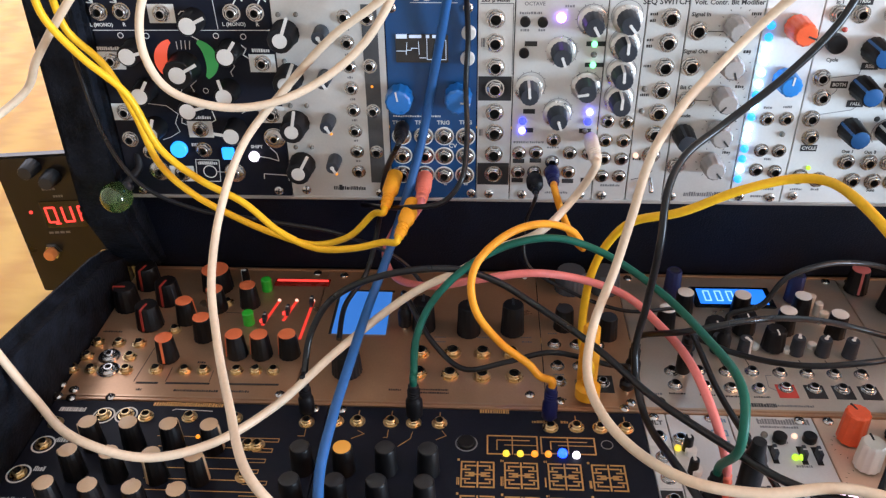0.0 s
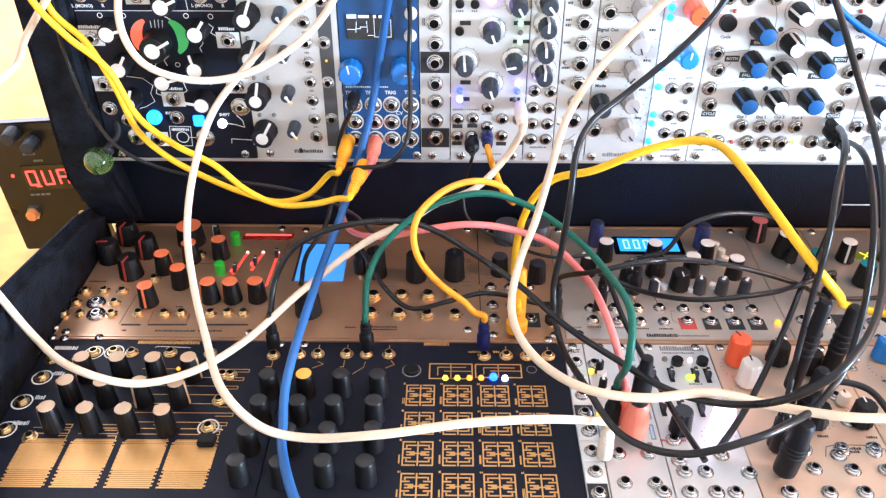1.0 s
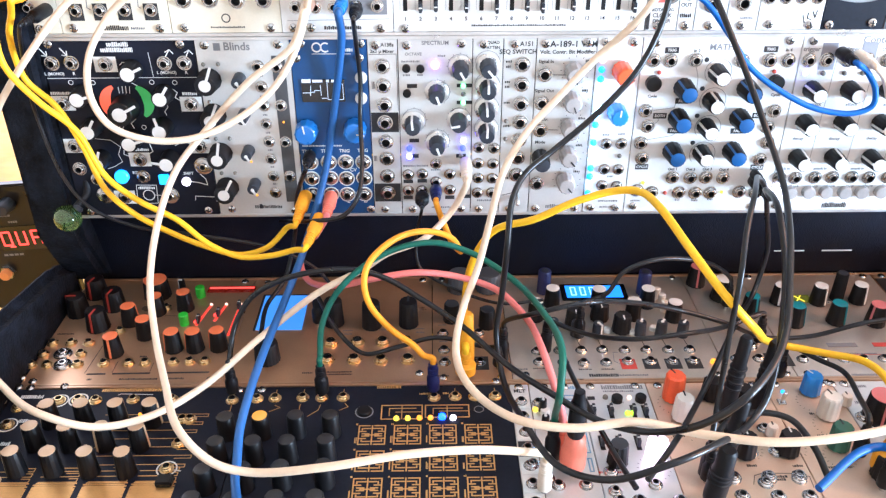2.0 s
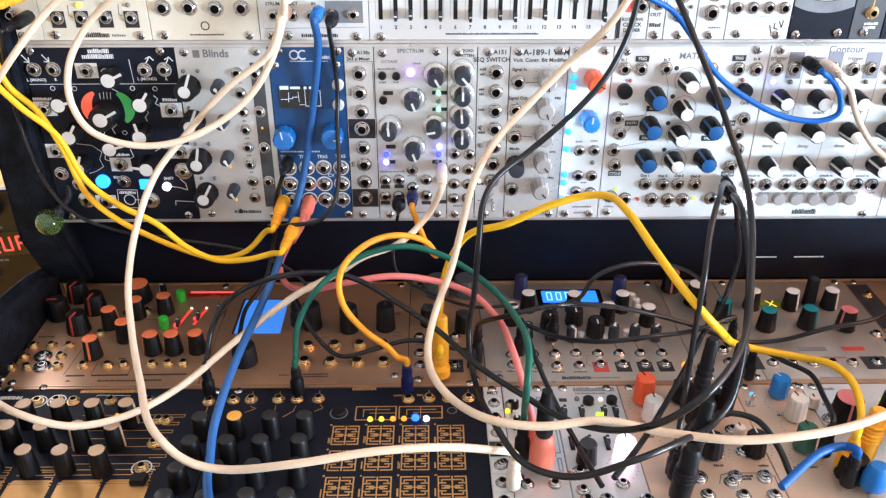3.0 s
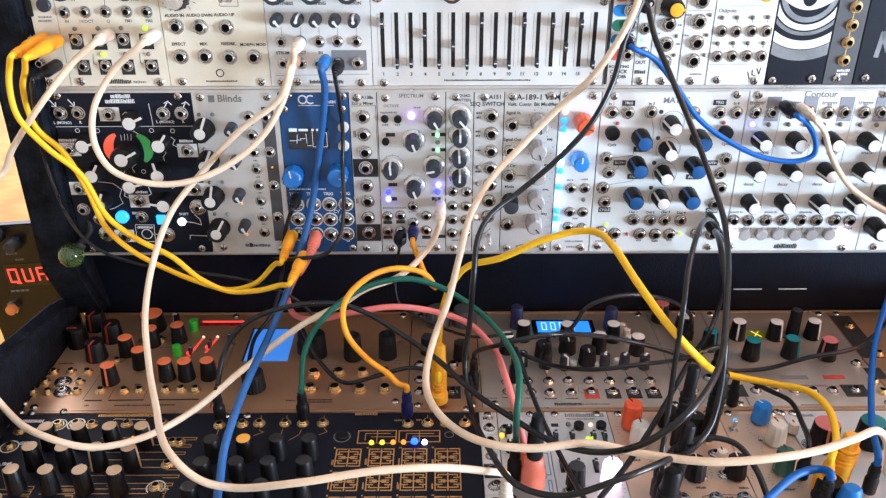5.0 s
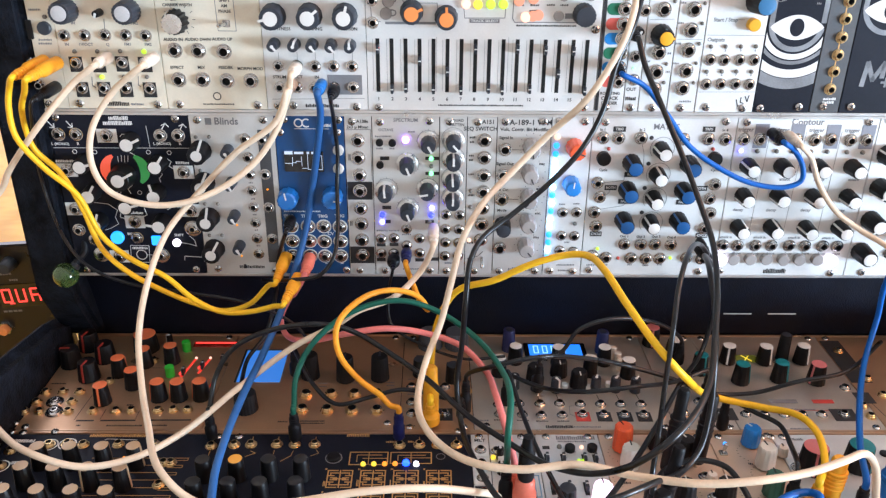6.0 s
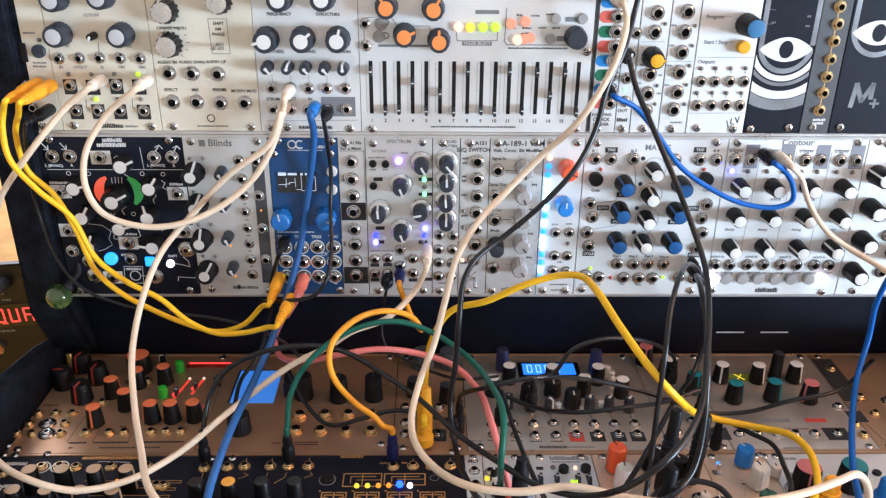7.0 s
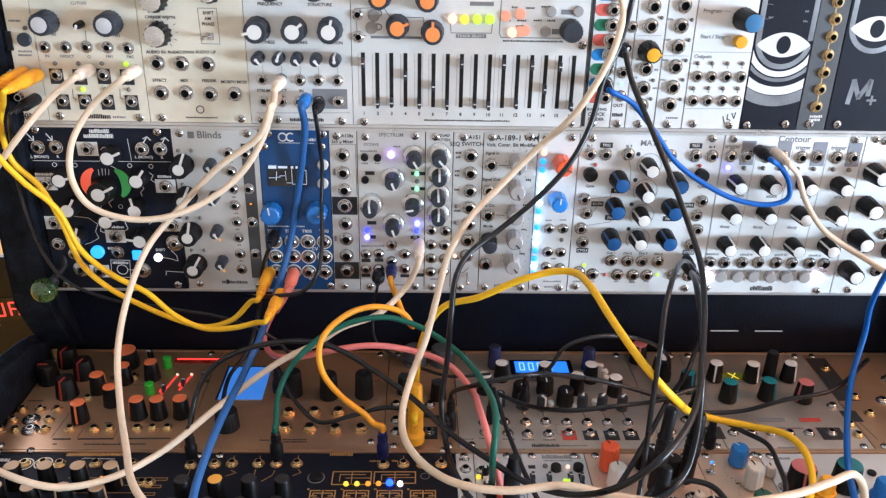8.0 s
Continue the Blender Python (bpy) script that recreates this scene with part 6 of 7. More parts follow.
def multiple_module():
    m = Module("multiple_module", "very narrow panel with a column of white-framed jacks", LOWER, 299, 311.6, -133.35, ALU)
    for k in range(8):
        v = -22.5 - 14.2 * k
        m.plate(WHITE_PRINT if k not in (3, 7) else BLACK_PRINT, 299.8, 310.6, v - 6.4, v + 6.4, name="jack_frame")
        m.jacks("small", (305.4, v))
    m.text("MLT", 305.3, -11.8, 3.0)
    m.corner_screws(6)
    n = Module("small_filter_module", "narrow pale panel with small black knobs beside a pink adaptor", LOWER, 311.8, 345.2, -133.35, ALU)
    n.leds(LED_YELLOW, (313.7, -30.5), r=1.8)
    n.leds(LED_AMBER, (313.5, -66.7), r=2.0)
    n.knobs("trim", (318.3, -31.2), (318, -46.5), (318.1, -67.1))
    n.buttons(WHITE_PLASTIC, (319.6, -33.7), (319.5, -46.9), r=3.0, high=4.0)
    n.jacks("small", (307.2, -78.2), (314.7, -89.5), (316.3, -23.9), (336, -70), (336, -95), (320, -95), (320, -115), (336, -115))
    for u0, u1, v0, v1 in ((334.3, 342.1, -20.2, -16.5), (339.7, 341.6, -33.8, -24.4)):
        n.line(PALE_BLUE_PRINT, (u0, v0), (u1, v0), (u1, v1), (u0, v1), (u0, v0), width=0.8)
    for u0, u1, v0, v1 in ((339.8, 343, -68.8, -48.3), (340.5, 342.6, -84.1, -73.7)):
        n.line(PALE_BLUE_PRINT, (u0, v0), (u1, v0), (u1, v1), (u0, v1), (u0, v0), width=0.9)
    n.bars(PALE_BLUE_PRINT, (339.4, -8.7, 8), height=3.0)
    n.plate(GREY_PRINT, 337.1, 339.9, -91, -86.7, name="printed_block")
    n.line(RED_PRINT, (331.3, -87), (334.9, -72), width=0.5)
    n.corner_screws(10)


def fader_module():
    m = Module("drum_module", "silver panel with short black sliders and two push buttons", LOWER, 345.4, 390.4, -133.35, ALU)
    for s in ((350.8, -32.5), (362.1, -32.7), (376.7, -32.9), (384.2, -33.1), (351.3, -60.6), (362, -60.8), (373.3, -61)):
        m.plate(HOLE, s[0] - 1.5, s[0] + 1.5, s[1] - 6.2, s[1] + 6.2, h=0.2, name="slider_slot")
        part("slider_handle", CACHE["slider_handle"], None, m.root, m.place(s[0], s[1] - 1, 0.2))
    m.leds(LED_LIME, (372.5, -34.8), (375.9, -34.9), r=1.8)
    m.buttons(BLACK_PLASTIC, (368, -22.3), (383.6, -22), r=3.6, high=4.0)
    m.leds(LED_WARM, (376.7, -19.6), r=1.5)
    m.leds(LED_OFF, (361, -19.3), r=1.8)
    m.plate(BLACK_PRINT, 349.1, 354.1, -21.1, -17.9, name="printed_block")
    m.bars(GREY_PRINT, (374.1, -8.7, 28), height=4.0)
    m.bars(GREY_PRINT, (370.8, -12.8, 20), (368, -23.9, 8), (375.4, -40.3, 8), height=1.5)
    m.knobs("plain", (357.5, -76.9, 170))
    m.jacks("round", (339.2, -120.5), (353.2, -107.1), (353, -120.6), (352, -100), (352, -85))
    m.bars(RED_PRINT, (352.1, -85, 14), height=1.6)
    m.corner_screws()


def red_knob_module():
    m = Module("envelope_shaper", "silver panel toned for warm light, with orange, white and glowing moulded knobs", LOWER, 390.6, 469.4, -133.35, ALU_PALE_WARM_LIT)
    m.knobs("red_tall", (404.8, -20.6, 20))
    m.knobs("bone", (406.3, -39.1, 0))
    m.knobs("lit", (380.3, -76.2, 0))
    for s in ((404, -25.5), (402.4, -51.1), (378.4, -82.3)):
        m.ticks(BLACK_PRINT, *s, 9.0, 1.0, 15)
    m.jacks("round", (364.5, -107), (387.5, -107.5), (376.7, -120.6), (405.1, -120.3), (376, -95.1), (366.9, -120.5), (440, -70), (455, -70), (440, -95), (455, -50))
    m.leds(LED_OFF, (427.4, -14.2), r=1.6)
    m.knobs("black_moulded", (447, -28, 20), (430, -20, 40))
    m.bars(BLACK_PRINT, (400.2, -55.4, 8), (375.9, -94.6, 8), (437.2, -7.5, 12), height=1.8)
    m.corner_screws()


def mixer_desk_module():
    m = Module("effects_module", "silver panel toned for warm light, with blue, ivory and green moulded knobs", LOWER, 469.6, 515.6, -133.35, ALU_PALE_WARM_LIT)
    m.knobs("sky", (497.1, -16, 30))
    m.knobs("bone", (499.1, -38.9, 10))
    m.knobs("green", (494.1, -66.4, 0))
    m.knobs("black_moulded", (435.1, -71.6, 0), (461.6, -70.4, 0))
    for s in ((494.7, -25.2), (496.8, -47.4), (492, -74.6), (438.2, -67.1), (465, -66.8)):
        m.ticks(BLACK_PRINT, *s, 8.6, 1.2, 17)
    m.jacks("round", (422.3, -91.6), (443.3, -91.5), (460.6, -92.2), (423.1, -90.2), (443.9, -89.9), (461.7, -89.7), (423.5, -104.4), (444, -105), (461.8, -105.1), (425.9, -120.1), (444.5, -119.9))
    m.plate(STEEL, 472.2, 477.6, -28.4, -23.2, h=1.5, name="toggle_nut", bevel=0.4)
    part("toggle_lever", CACHE["toggle_lever"], None, m.root, m.place(474.9, -25.8, 1) @ Matrix.Rotation(radians(14), 4, "X"))
    m.knobs("bone_small", (515.2, -28.4), (457.2, -55.7))
    m.leds(LED_SKY, (479.5, -15.6), r=1.4)
    m.bars(BLACK_PRINT, (436.9, -80.9, 6), (463.9, -81.4, 6), (488.7, -82.9, 14), (450.7, -89.8, 8), (449.9, -92.1, 6), (488, -56.1, 4), (490.5, -36.4, 3), height=1.8)
    m.line(BLACK_PRINT, (433, -95.6), (435.7, -88.8), (441.4, -87), (461.7, -87.6), (467.6, -90.1), (466.8, -98.4), width=0.4)
    m.screws((515.2, -7.8))
    m.corner_screws()
    n = Module("dual_filter_module", "silver panel with large pink-topped and teal-topped knobs", LOWER, 515.8, 689, -133.35, ALU)
    n.knobs("pink_big", (530.1, -41.8, 165))
    n.knobs("teal_big", (562.2, -39.7, -150))
    n.knobs("sleek", (512.1, -90.6), (610, -60), (640, -95))
    n.jacks("jack", (521.7, -40.6), (560, -115), (580, -115), (600, -115), (620, -20), (640, -40), (660, -40))
    n.bars(GREY_PRINT, (527.9, -26.2, 10), (530.3, -10.1, 14), height=2.4)
    n.plate(RED_PRINT, 524, 531.2, -90.3, -86.3, name="printed_bar")
    n.leds(LED_LIME, (564.1, -23.5), r=1.8)
    n.buttons(BLACK_PLASTIC, (587.9, -26.5), r=3.0, high=2.0)
    n.corner_screws()


for build in (touch_module, grid_sequencer, multiple_module, fader_module, red_knob_module, mixer_desk_module):
    build()


# ---- patch cords (places in millimetres: along, back, up) ----
def cord_material(name, colour, rough=0.42):
    return material(name, colour, rough, 0, 0.12, 25, 0.12, 500, shine=0.26)


CORD_CREAM, PLUG_CREAM = cord_material("cream_rubber_cord", (0.74, 0.58, 0.42)), cord_material("cream_plug", (0.80, 0.70, 0.58))
CORD_YELLOW, PLUG_YELLOW = cord_material("yellow_rubber_cord", (0.90, 0.51, 0.010)), cord_material("yellow_plug", (0.85, 0.37, 0.015))
CORD_AMBER = cord_material("amber_rubber_cord", (0.85, 0.34, 0.015))
CORD_BLUE, PLUG_BLUE = cord_material("slate_blue_rubber_cord", (0.027, 0.105, 0.295)), cord_material("blue_plug", (0.02, 0.17, 0.52))
CORD_BRIGHT_BLUE = cord_material("bright_blue_rubber_cord", (0.006, 0.105, 0.42))
CORD_BLACK, PLUG_BLACK = material("black_rubber_cord", (0.006, 0.006, 0.0075), 0.30, 0, 0.12, 25, 0.05, 500, shine=0.42), cord_material("black_plug", (0.006, 0.006, 0.008), 0.5)
CORD_GREEN = cord_material("dark_green_rubber_cord", (0.01, 0.11, 0.075))
CORD_PINK, PLUG_PINK = cord_material("salmon_rubber_cord", (0.78, 0.22, 0.20)), cord_material("salmon_plug", (0.78, 0.20, 0.13))
PLUG_NAVY = cord_material("navy_plug", (0.008, 0.011, 0.07))
LOWER_ORIGIN, LOWER_TILT = Vector((0, -100.4, -75.7)), radians(0.39)
NORMAL = {"U": Vector((0, -1, 0)), "L": Vector((0, -math.sin(LOWER_TILT), math.cos(LOWER_TILT)))}


def smooth_path(points, per=9):
    """A smooth run through the places given (centripetal spline)."""
    ps = [Vector(p) for p in points]
    ps = [2 * ps[0] - ps[1], *ps, 2 * ps[-1] - ps[-2]]
    out = []
    for a, b, c, d in zip(ps, ps[1:], ps[2:], ps[3:]):
        k1, k2, k3 = [max(1e-3, (q - p).length) ** 0.5 for p, q in ((a, b), (b, c), (c, d))]
        t1, t2, t3 = k1, k1 + k2, k1 + k2 + k3
        for s in range(per):
            t = t1 + k2 * s / per
            a1, a2, a3 = a.lerp(b, t / t1), b.lerp(c, (t - t1) / k2), c.lerp(d, (t - t2) / k3)
            b1, b2 = a1.lerp(a2, t / t2), a2.lerp(a3, (t - t1) / (t3 - t1))
            out.append(b1.lerp(b2, (t - t1) / k2))
    out.append(ps[-2])
    return out


def tube(path, radius, sides=10):
    """A round cord along the path."""
    bm = bmesh.new()
    rings = []
    up = Vector((0.3, 0.2, 0.9))
    for i, p in enumerate(path):
        d = (path[min(i + 1, len(path) - 1)] - path[max(i - 1, 0)]).normalized()
        x = d.cross(up)
        x = x.normalized() if x.length > 1e-4 else Vector((1, 0, 0))
        y = d.cross(x).normalized()
        up = x.cross(d)
        r = radius
        rings.append([bm.verts.new(p + (x * math.cos(a) + y * math.sin(a)) * r) for a in [2 * math.pi * k / sides for k in range(sides)]])
    for a, b in zip(rings, rings[1:]):
        for k in range(sides):
            bm.faces.new((a[k], a[(k + 1) % sides], b[(k + 1) % sides], b[k]))
    bm.faces.new(rings[0][::-1])
    bm.faces.new(rings[-1])
    bmesh.ops.recalc_face_normals(bm, faces=bm.faces)
    return bm


def add_plug(root, end, inward, plane, mat, cord_r, fat=4.1, socket=None):
    """A jack plug that stands in its socket on the plane and takes the cord at its tail."""
    n = NORMAL[plane]
    foot = end - n * ((end - LOWER_ORIGIN).dot(n) if plane == "L" else end.dot(n))
    if socket:
        foot = Vector(socket)
    height = (end - foot).length
    axis = (end - foot).normalized()
    m = Matrix.Translation(foot * 0.001) @ axis.to_track_quat("Z", "Y").to_matrix().to_4x4()
    top = max(height, 12.0)
    bm = bmesh.new()
    add_lathe(bm, [(fat * 0.86, 3.2), (fat, 4.0), (fat, top * 0.62), (fat * 0.86, top * 0.68), (cord_r + 1.1, top * 0.74), (cord_r + 0.9, top + 2.5), (cord_r + 0.3, top + 3.2), (0.05, top + 3.3)], 18)
    for k in range(3):
        z = top * (0.76 + 0.08 * k)
        add_lathe(bm, [(cord_r + 1.0, z), (cord_r + 1.5, z + 0.3), (cord_r + 1.5, z + 0.9), (cord_r + 1.0, z + 1.2)], 16)
    plug = part("plug", bm, mat, root, m)
    bm = bmesh.new()
    add_lathe(bm, [(1.75, -1.5), (1.75, 3.0), (3.0, 3.0), (3.0, 3.6), (0.05, 3.7)], 12)
    part("metal_collar", bm, STEEL, plug)


def patch_cable(label, cord, plug, radius, first, last, points, fat=4.2, socket=None):
    root = thing("patch_cable", SIDE, label, "patch cable", "patch cables")
    path = [Vector(p) for p in points]
    ends = [path[0].copy(), path[-1].copy()]
    if first:
        path.insert(1, path[0] + NORMAL[first] * 7)
        path.insert(1, path[0] + NORMAL[first] * 2)
    if last:
        way = NORMAL[last] if not socket else (path[-1] - Vector(socket)).normalized()
        path.insert(-1, path[-1] + way * 7)
        path.insert(-1, path[-1] + way * 2)
    part("cord", tube(smooth_path(path), radius), cord, root)
    if first:
        add_plug(root, ends[0], path[1], first, plug, radius, fat)
    if last:
        add_plug(root, ends[1], path[-2], last, plug, radius, fat, socket)
    return root


patch_cable("long cream patch cord looping from the filter to the harmonic module", CORD_CREAM, PLUG_CREAM, 2.27, "U", "U", [(44, -22, 171), (28, -30, 159), (5, -38, 134), (-28, -30, 97), (-44, -22, 76), (-68, -40, 58), (-72, -95, 45), (-50, -125, 14), (-31, -134, -19), (-16, -140, -43), (21, -172, -38), (51, -173, -48), (77, -158, -54), (103, -131, -54), (134, -94, -43), (172, -68, -24), (201, -63, -10), (217, -58, -1), (242, -47, 4), (262, -30, 17), (272, -30, 42)], 4.2)
patch_cable("cream patch cord hanging in a loop between two modules", CORD_CREAM, PLUG_CREAM, 2.27, "U", "U", [(76, -22, 171), (52, -27, 152), (36, -33, 127), (34, -38, 104), (44, -42, 86), (68, -42, 76), (95, -39, 76), (122, -30, 85), (146, -22, 103), (162, -20, 127), (171, -21, 151), (175, -22, 165)], 4.2)
patch_cable("long cream patch cord drooping from the resonator over the touch pads", CORD_CREAM, PLUG_CREAM, 2.27, "U", "L", [(171, -22, 153), (161, -24, 131), (130, -21, 107), (98, -21, 74), (78, -35, 51), (68, -61, 23), (66, -86, -4), (75, -117, -21), (92, -159, -26), (114, -206, -23), (133, -219, -32), (153, -223, -35), (193, -230, -25), (234, -229, -18), (268, -223, -21), (294, -210, -35), (311, -200, -55)], 4.2)
patch_cable("long cream patch cord sweeping down from the clock divider", CORD_CREAM, PLUG_CREAM, 2.35, "U", None, [(400, -23, 229), (403, -31, 219), (396, -45, 197), (383, -51, 172), (371, -50, 153), (350, -46, 130), (328, -52, 108), (305, -68, 88), (292, -77, 67), (284, -87, 38), (277, -95, 11), (267, -111, -10), (262, -136, -21), (266, -167, -20), (278, -186, -22), (297, -207, -17), (323, -212, -17), (356, -209, -16), (387, -215, -19), (422, -225, -16), (453, -226, -13), (485, -218, -14), (510, -207, -15), (528, -197, -18), (538, -194, -30), (544, -194, -54)], 4.2)
patch_cable("yellow patch cord sagging from a moulded yellow plug", CORD_YELLOW, PLUG_YELLOW, 2.02, "U", "U", [(-1, -46, 168), (-8, -45, 159), (-11, -45, 147), (-10, -46, 126), (3, -43, 103), (20, -38, 81), (32, -37, 48), (52, -40, 31), (76, -44, 19), (96, -49, 3), (116, -51, -6), (138, -52, -5), (155, -55, 1), (165, -57, 8)], 4.7, (171.2, -27, 13.5))
patch_cable("second yellow patch cord sagging beside its twin", CORD_YELLOW, PLUG_YELLOW, 2.02, "U", "U", [(8, -46, 167), (-2, -38, 155), (-10, -31, 140), (-10, -26, 112), (4, -23, 92), (15, -23, 64), (26, -29, 35), (42, -29, 16), (65, -28, 0), (87, -28, -11), (110, -28, -18), (131, -28, -12), (147, -30, 5), (155, -33, 13)], 4.7, (158.5, -4, 20.0))
patch_cable("amber patch cord curling down to the grid sequencer", CORD_AMBER, PLUG_NAVY, 2.1, "U", "L", [(251, -18, 21), (256, -27, 6), (263, -37, -6), (268, -42, -9), (262, -45, 3), (243, -61, 18), (224, -77, 21), (209, -88, 12), (205, -96, 3), (208, -103, -11), (221, -109, -26), (236, -110, -39), (242, -111, -46), (248, -113, -54)], 4.2)
patch_cable("thick bright yellow patch cord arching over the lower modules", CORD_YELLOW, PLUG_YELLOW, 2.44, "L", "L", [(270, -96, -59), (270, -56, -62), (273, -46, -27), (281, -47, -2), (292, -51, 14), (315, -59, 25), (342, -64, 41), (365, -68, 50), (377, -77, 54), (383, -104, 57), (392, -141, 50), (406, -162, 35), (425, -167, 15), (475, -104, -45), (504, -112, -47), (520, -129, -41), (525, -148, -41), (522, -169, -47), (511, -187, -54)], 7)
patch_cable("thick blue patch cord hanging down across both cases", CORD_BLUE, PLUG_BLUE, 2.6, "U", None, [(192, -22, 153), (192, -18, 137), (187, -8, 107), (180, -4, 70), (174, -10, 40), (166, -23, 13), (156, -44, -14), (147, -73, -31), (144, -124, -29), (140, -152, -36), (137, -178, -46), (139, -201, -52), (140, -211, -53), (154, -251, -49), (188, -306, -51), (220, -341, -73)], 4.2)
patch_cable("thin black patch cord hanging over the blue panel", CORD_BLACK, PLUG_BLACK, 1.53, "U", None, [(201, -22, 149), (200, -9, 128), (201, -4, 101), (200, -9, 77), (201, -27, 48), (198, -40, 32), (188, -44, 21), (166, -38, 14), (134, 11, -12)], 4.2)
patch_cable("black patch cord hanging from the blue panel", CORD_BLACK, PLUG_BLACK, 1.68, "U", None, [(163, -19, 48), (151, -4, 16), (145, 3, -20), (137, -11, -49), (126, -33, -59), (125, -57, -67)], 4.2)
patch_cable("long black patch cord arching over the lower modules", CORD_BLACK, PLUG_BLACK, 1.90, "L", "U", [(116, -113, -56), (115, -106, -52), (117, -93, -37), (127, -85, -20), (144, -83, -8), (172, -83, 1), (199, -80, 0), (219, -79, -8), (239, -87, -17), (267, -109, -25), (293, -145, -28), (316, -177, -24), (337, -202, -21), (358, -213, -19), (378, -233, 3), (395, -237, 22), (413, -222, 30), (426, -202, 38), (435, -175, 51), (443, -146, 65), (451, -106, 77), (445, -84, 99), (434, -72, 125), (421, -55, 154), (412, -37, 176), (408, -22, 191)], 4.2)
patch_cable("long black patch cord running down from the clock divider", CORD_BLACK, PLUG_BLACK, 1.90, "U", "U", [(411, -22, 245), (408, -30, 225), (401, -39, 200), (391, -46, 178), (383, -56, 150), (370, -65, 127), (349, -72, 105), (323, -79, 84), (304, -91, 73), (296, -102, 62), (293, -114, 39), (291, -114, 5), (288, -117, -25), (291, -135, -44), (298, -191, -30), (313, -219, -36), (337, -236, -30), (366, -241, -14), (394, -226, -15), (424, -191, -35), (437, -178, -29), (443, -168, -10), (445, -158, 17), (447, -141, 43), (448, -117, 62), (464, -60, 46), (484, -19, 22)], 3.6)
patch_cable("dark green patch cord arching over the lower modules", CORD_GREEN, PLUG_BLACK, 2.02, "L", "L", [(175, -114, -54), (175, -110, -47), (176, -101, -31), (184, -91, -14), (203, -81, 3), (227, -72, 12), (251, -66, 12), (275, -67, 4), (299, -85, -4), (315, -134, 1), (317, -188, 13), (315, -201, -1), (318, -177, -47)], 4.6)
patch_cable("salmon pink patch cord arching to a pink adaptor", CORD_PINK, PLUG_PINK, 2.27, "U", "L", [(175.4, -30, 15.8), (166, -30, -2), (156, 6, -24), (148, 2, -41), (155, -19, -45), (182, -55, -28), (209, -65, -16), (238, -61, -14), (267, -53, -23), (292, -60, -29), (308, -85, -32), (313, -139, -18), (318, -165, -26), (323, -174, -50)], 4.8)
patch_cable("thin dark cord hanging from a black plug", CORD_BLACK, PLUG_BLACK, 1.17, "U", None, [(241, -17, 15), (236, -8, -19), (239, -14, -39), (264, -23, -52), (297, -43, -52), (328, -39, -52)], 5)
patch_cable("black patch cord lying across the silver modules", CORD_BLACK, PLUG_BLACK, 1.68, "L", None, [(296, -83, -48), (313, -115, -11), (343, -113, -5), (379, -91, -20), (416, -74, -38), (452, -72, -51), (482, -65, -68), (518, -62, -70), (548, -67, -56), (584, -61, -52), (636, -15, -53)], 4.2)
patch_cable("black patch cord sagging in front of the knobs", CORD_BLACK, PLUG_BLACK, 1.68, None, "L", [(326, -63, -51), (350, -83, -50), (376, -112, -34), (411, -113, -29), (450, -79, -48), (481, -63, -56)], 4.2)
patch_cable("black patch cord arching over the blue display", CORD_BLACK, PLUG_BLACK, 1.61, "L", "L", [(353, -56, -51), (369, -58, -35), (380, -55, -19), (402, -49, -13), (430, -40, -18), (458, -24, -35), (472, -18, -57)], 4.2)
patch_cable("black patch cord hanging from the function generator", CORD_BLACK, PLUG_BLACK, 1.68, "U", "L", [(479, -19, 31), (468, -38, 44), (427, -130, 76), (419, -148, 66), (414, -164, 45), (412, -170, 12), (410, -177, -20), (405, -191, -52)], 3.6)
patch_cable("bright blue patch cord swooping to the envelope module", CORD_BRIGHT_BLUE, PLUG_BLACK, 1.93, "U", "U", [(400, -22, 167), (417, -24, 158), (435, -26, 138), (453, -26, 116), (476, -26, 100), (502, -26, 88), (527, -26, 85), (538, -26, 90), (537, -26, 101), (530, -24, 112), (520, -22, 119)], 4.2)
patch_cable("peach cream patch cord hanging from the envelope module", CORD_CREAM, PLUG_CREAM, 2.1, "U", None, [(532, -22, 117), (543, -23, 107), (552, -24, 88), (569, -24, 66), (590, -24, 51), (604, -32, 44), (615, -40, 38)], 4.2)
patch_cable("bright blue patch cord hanging down beside the knobs", CORD_BRIGHT_BLUE, PLUG_BLACK, 2.18, None, "L", [(627, -60, 86), (617, -45, 49), (613, -37, 12), (617, -32, -20), (606, -48, -45), (574, -106, -46), (554, -151, -50), (539, -189, -54)], 4.2)
patch_cable("short bright blue patch cord bent over a plug", CORD_BRIGHT_BLUE, PLUG_BLACK, 2.44, None, "L", [(456, -220, -55), (487, -198, -50), (502, -194, -50), (505, -201, -54)], 4.2)
patch_cable("short black patch cord curving beside the pink knob", CORD_BLACK, PLUG_BLACK, 1.76, "L", "L", [(481, -102, -54), (501, -109, -54), (512, -122, -54), (511, -146, -54), (502, -176, -54)], 4.2)
patch_cable("black patch cord looping low among the plugs", CORD_BLACK, PLUG_BLACK, 1.90, "L", None, [(406, -194, -54), (420, -173, -50), (438, -169, -46), (456, -175, -46), (463, -193, -50), (464, -213, -54)], 4.2)
patch_cable("black patch cord slanting down over the drum module", CORD_BLACK, PLUG_BLACK, 1.68, "L", None, [(327, -73, -50), (334, -114, -50), (340, -162, -46), (351, -195, -54), (357, -220, -53)], 4.2)
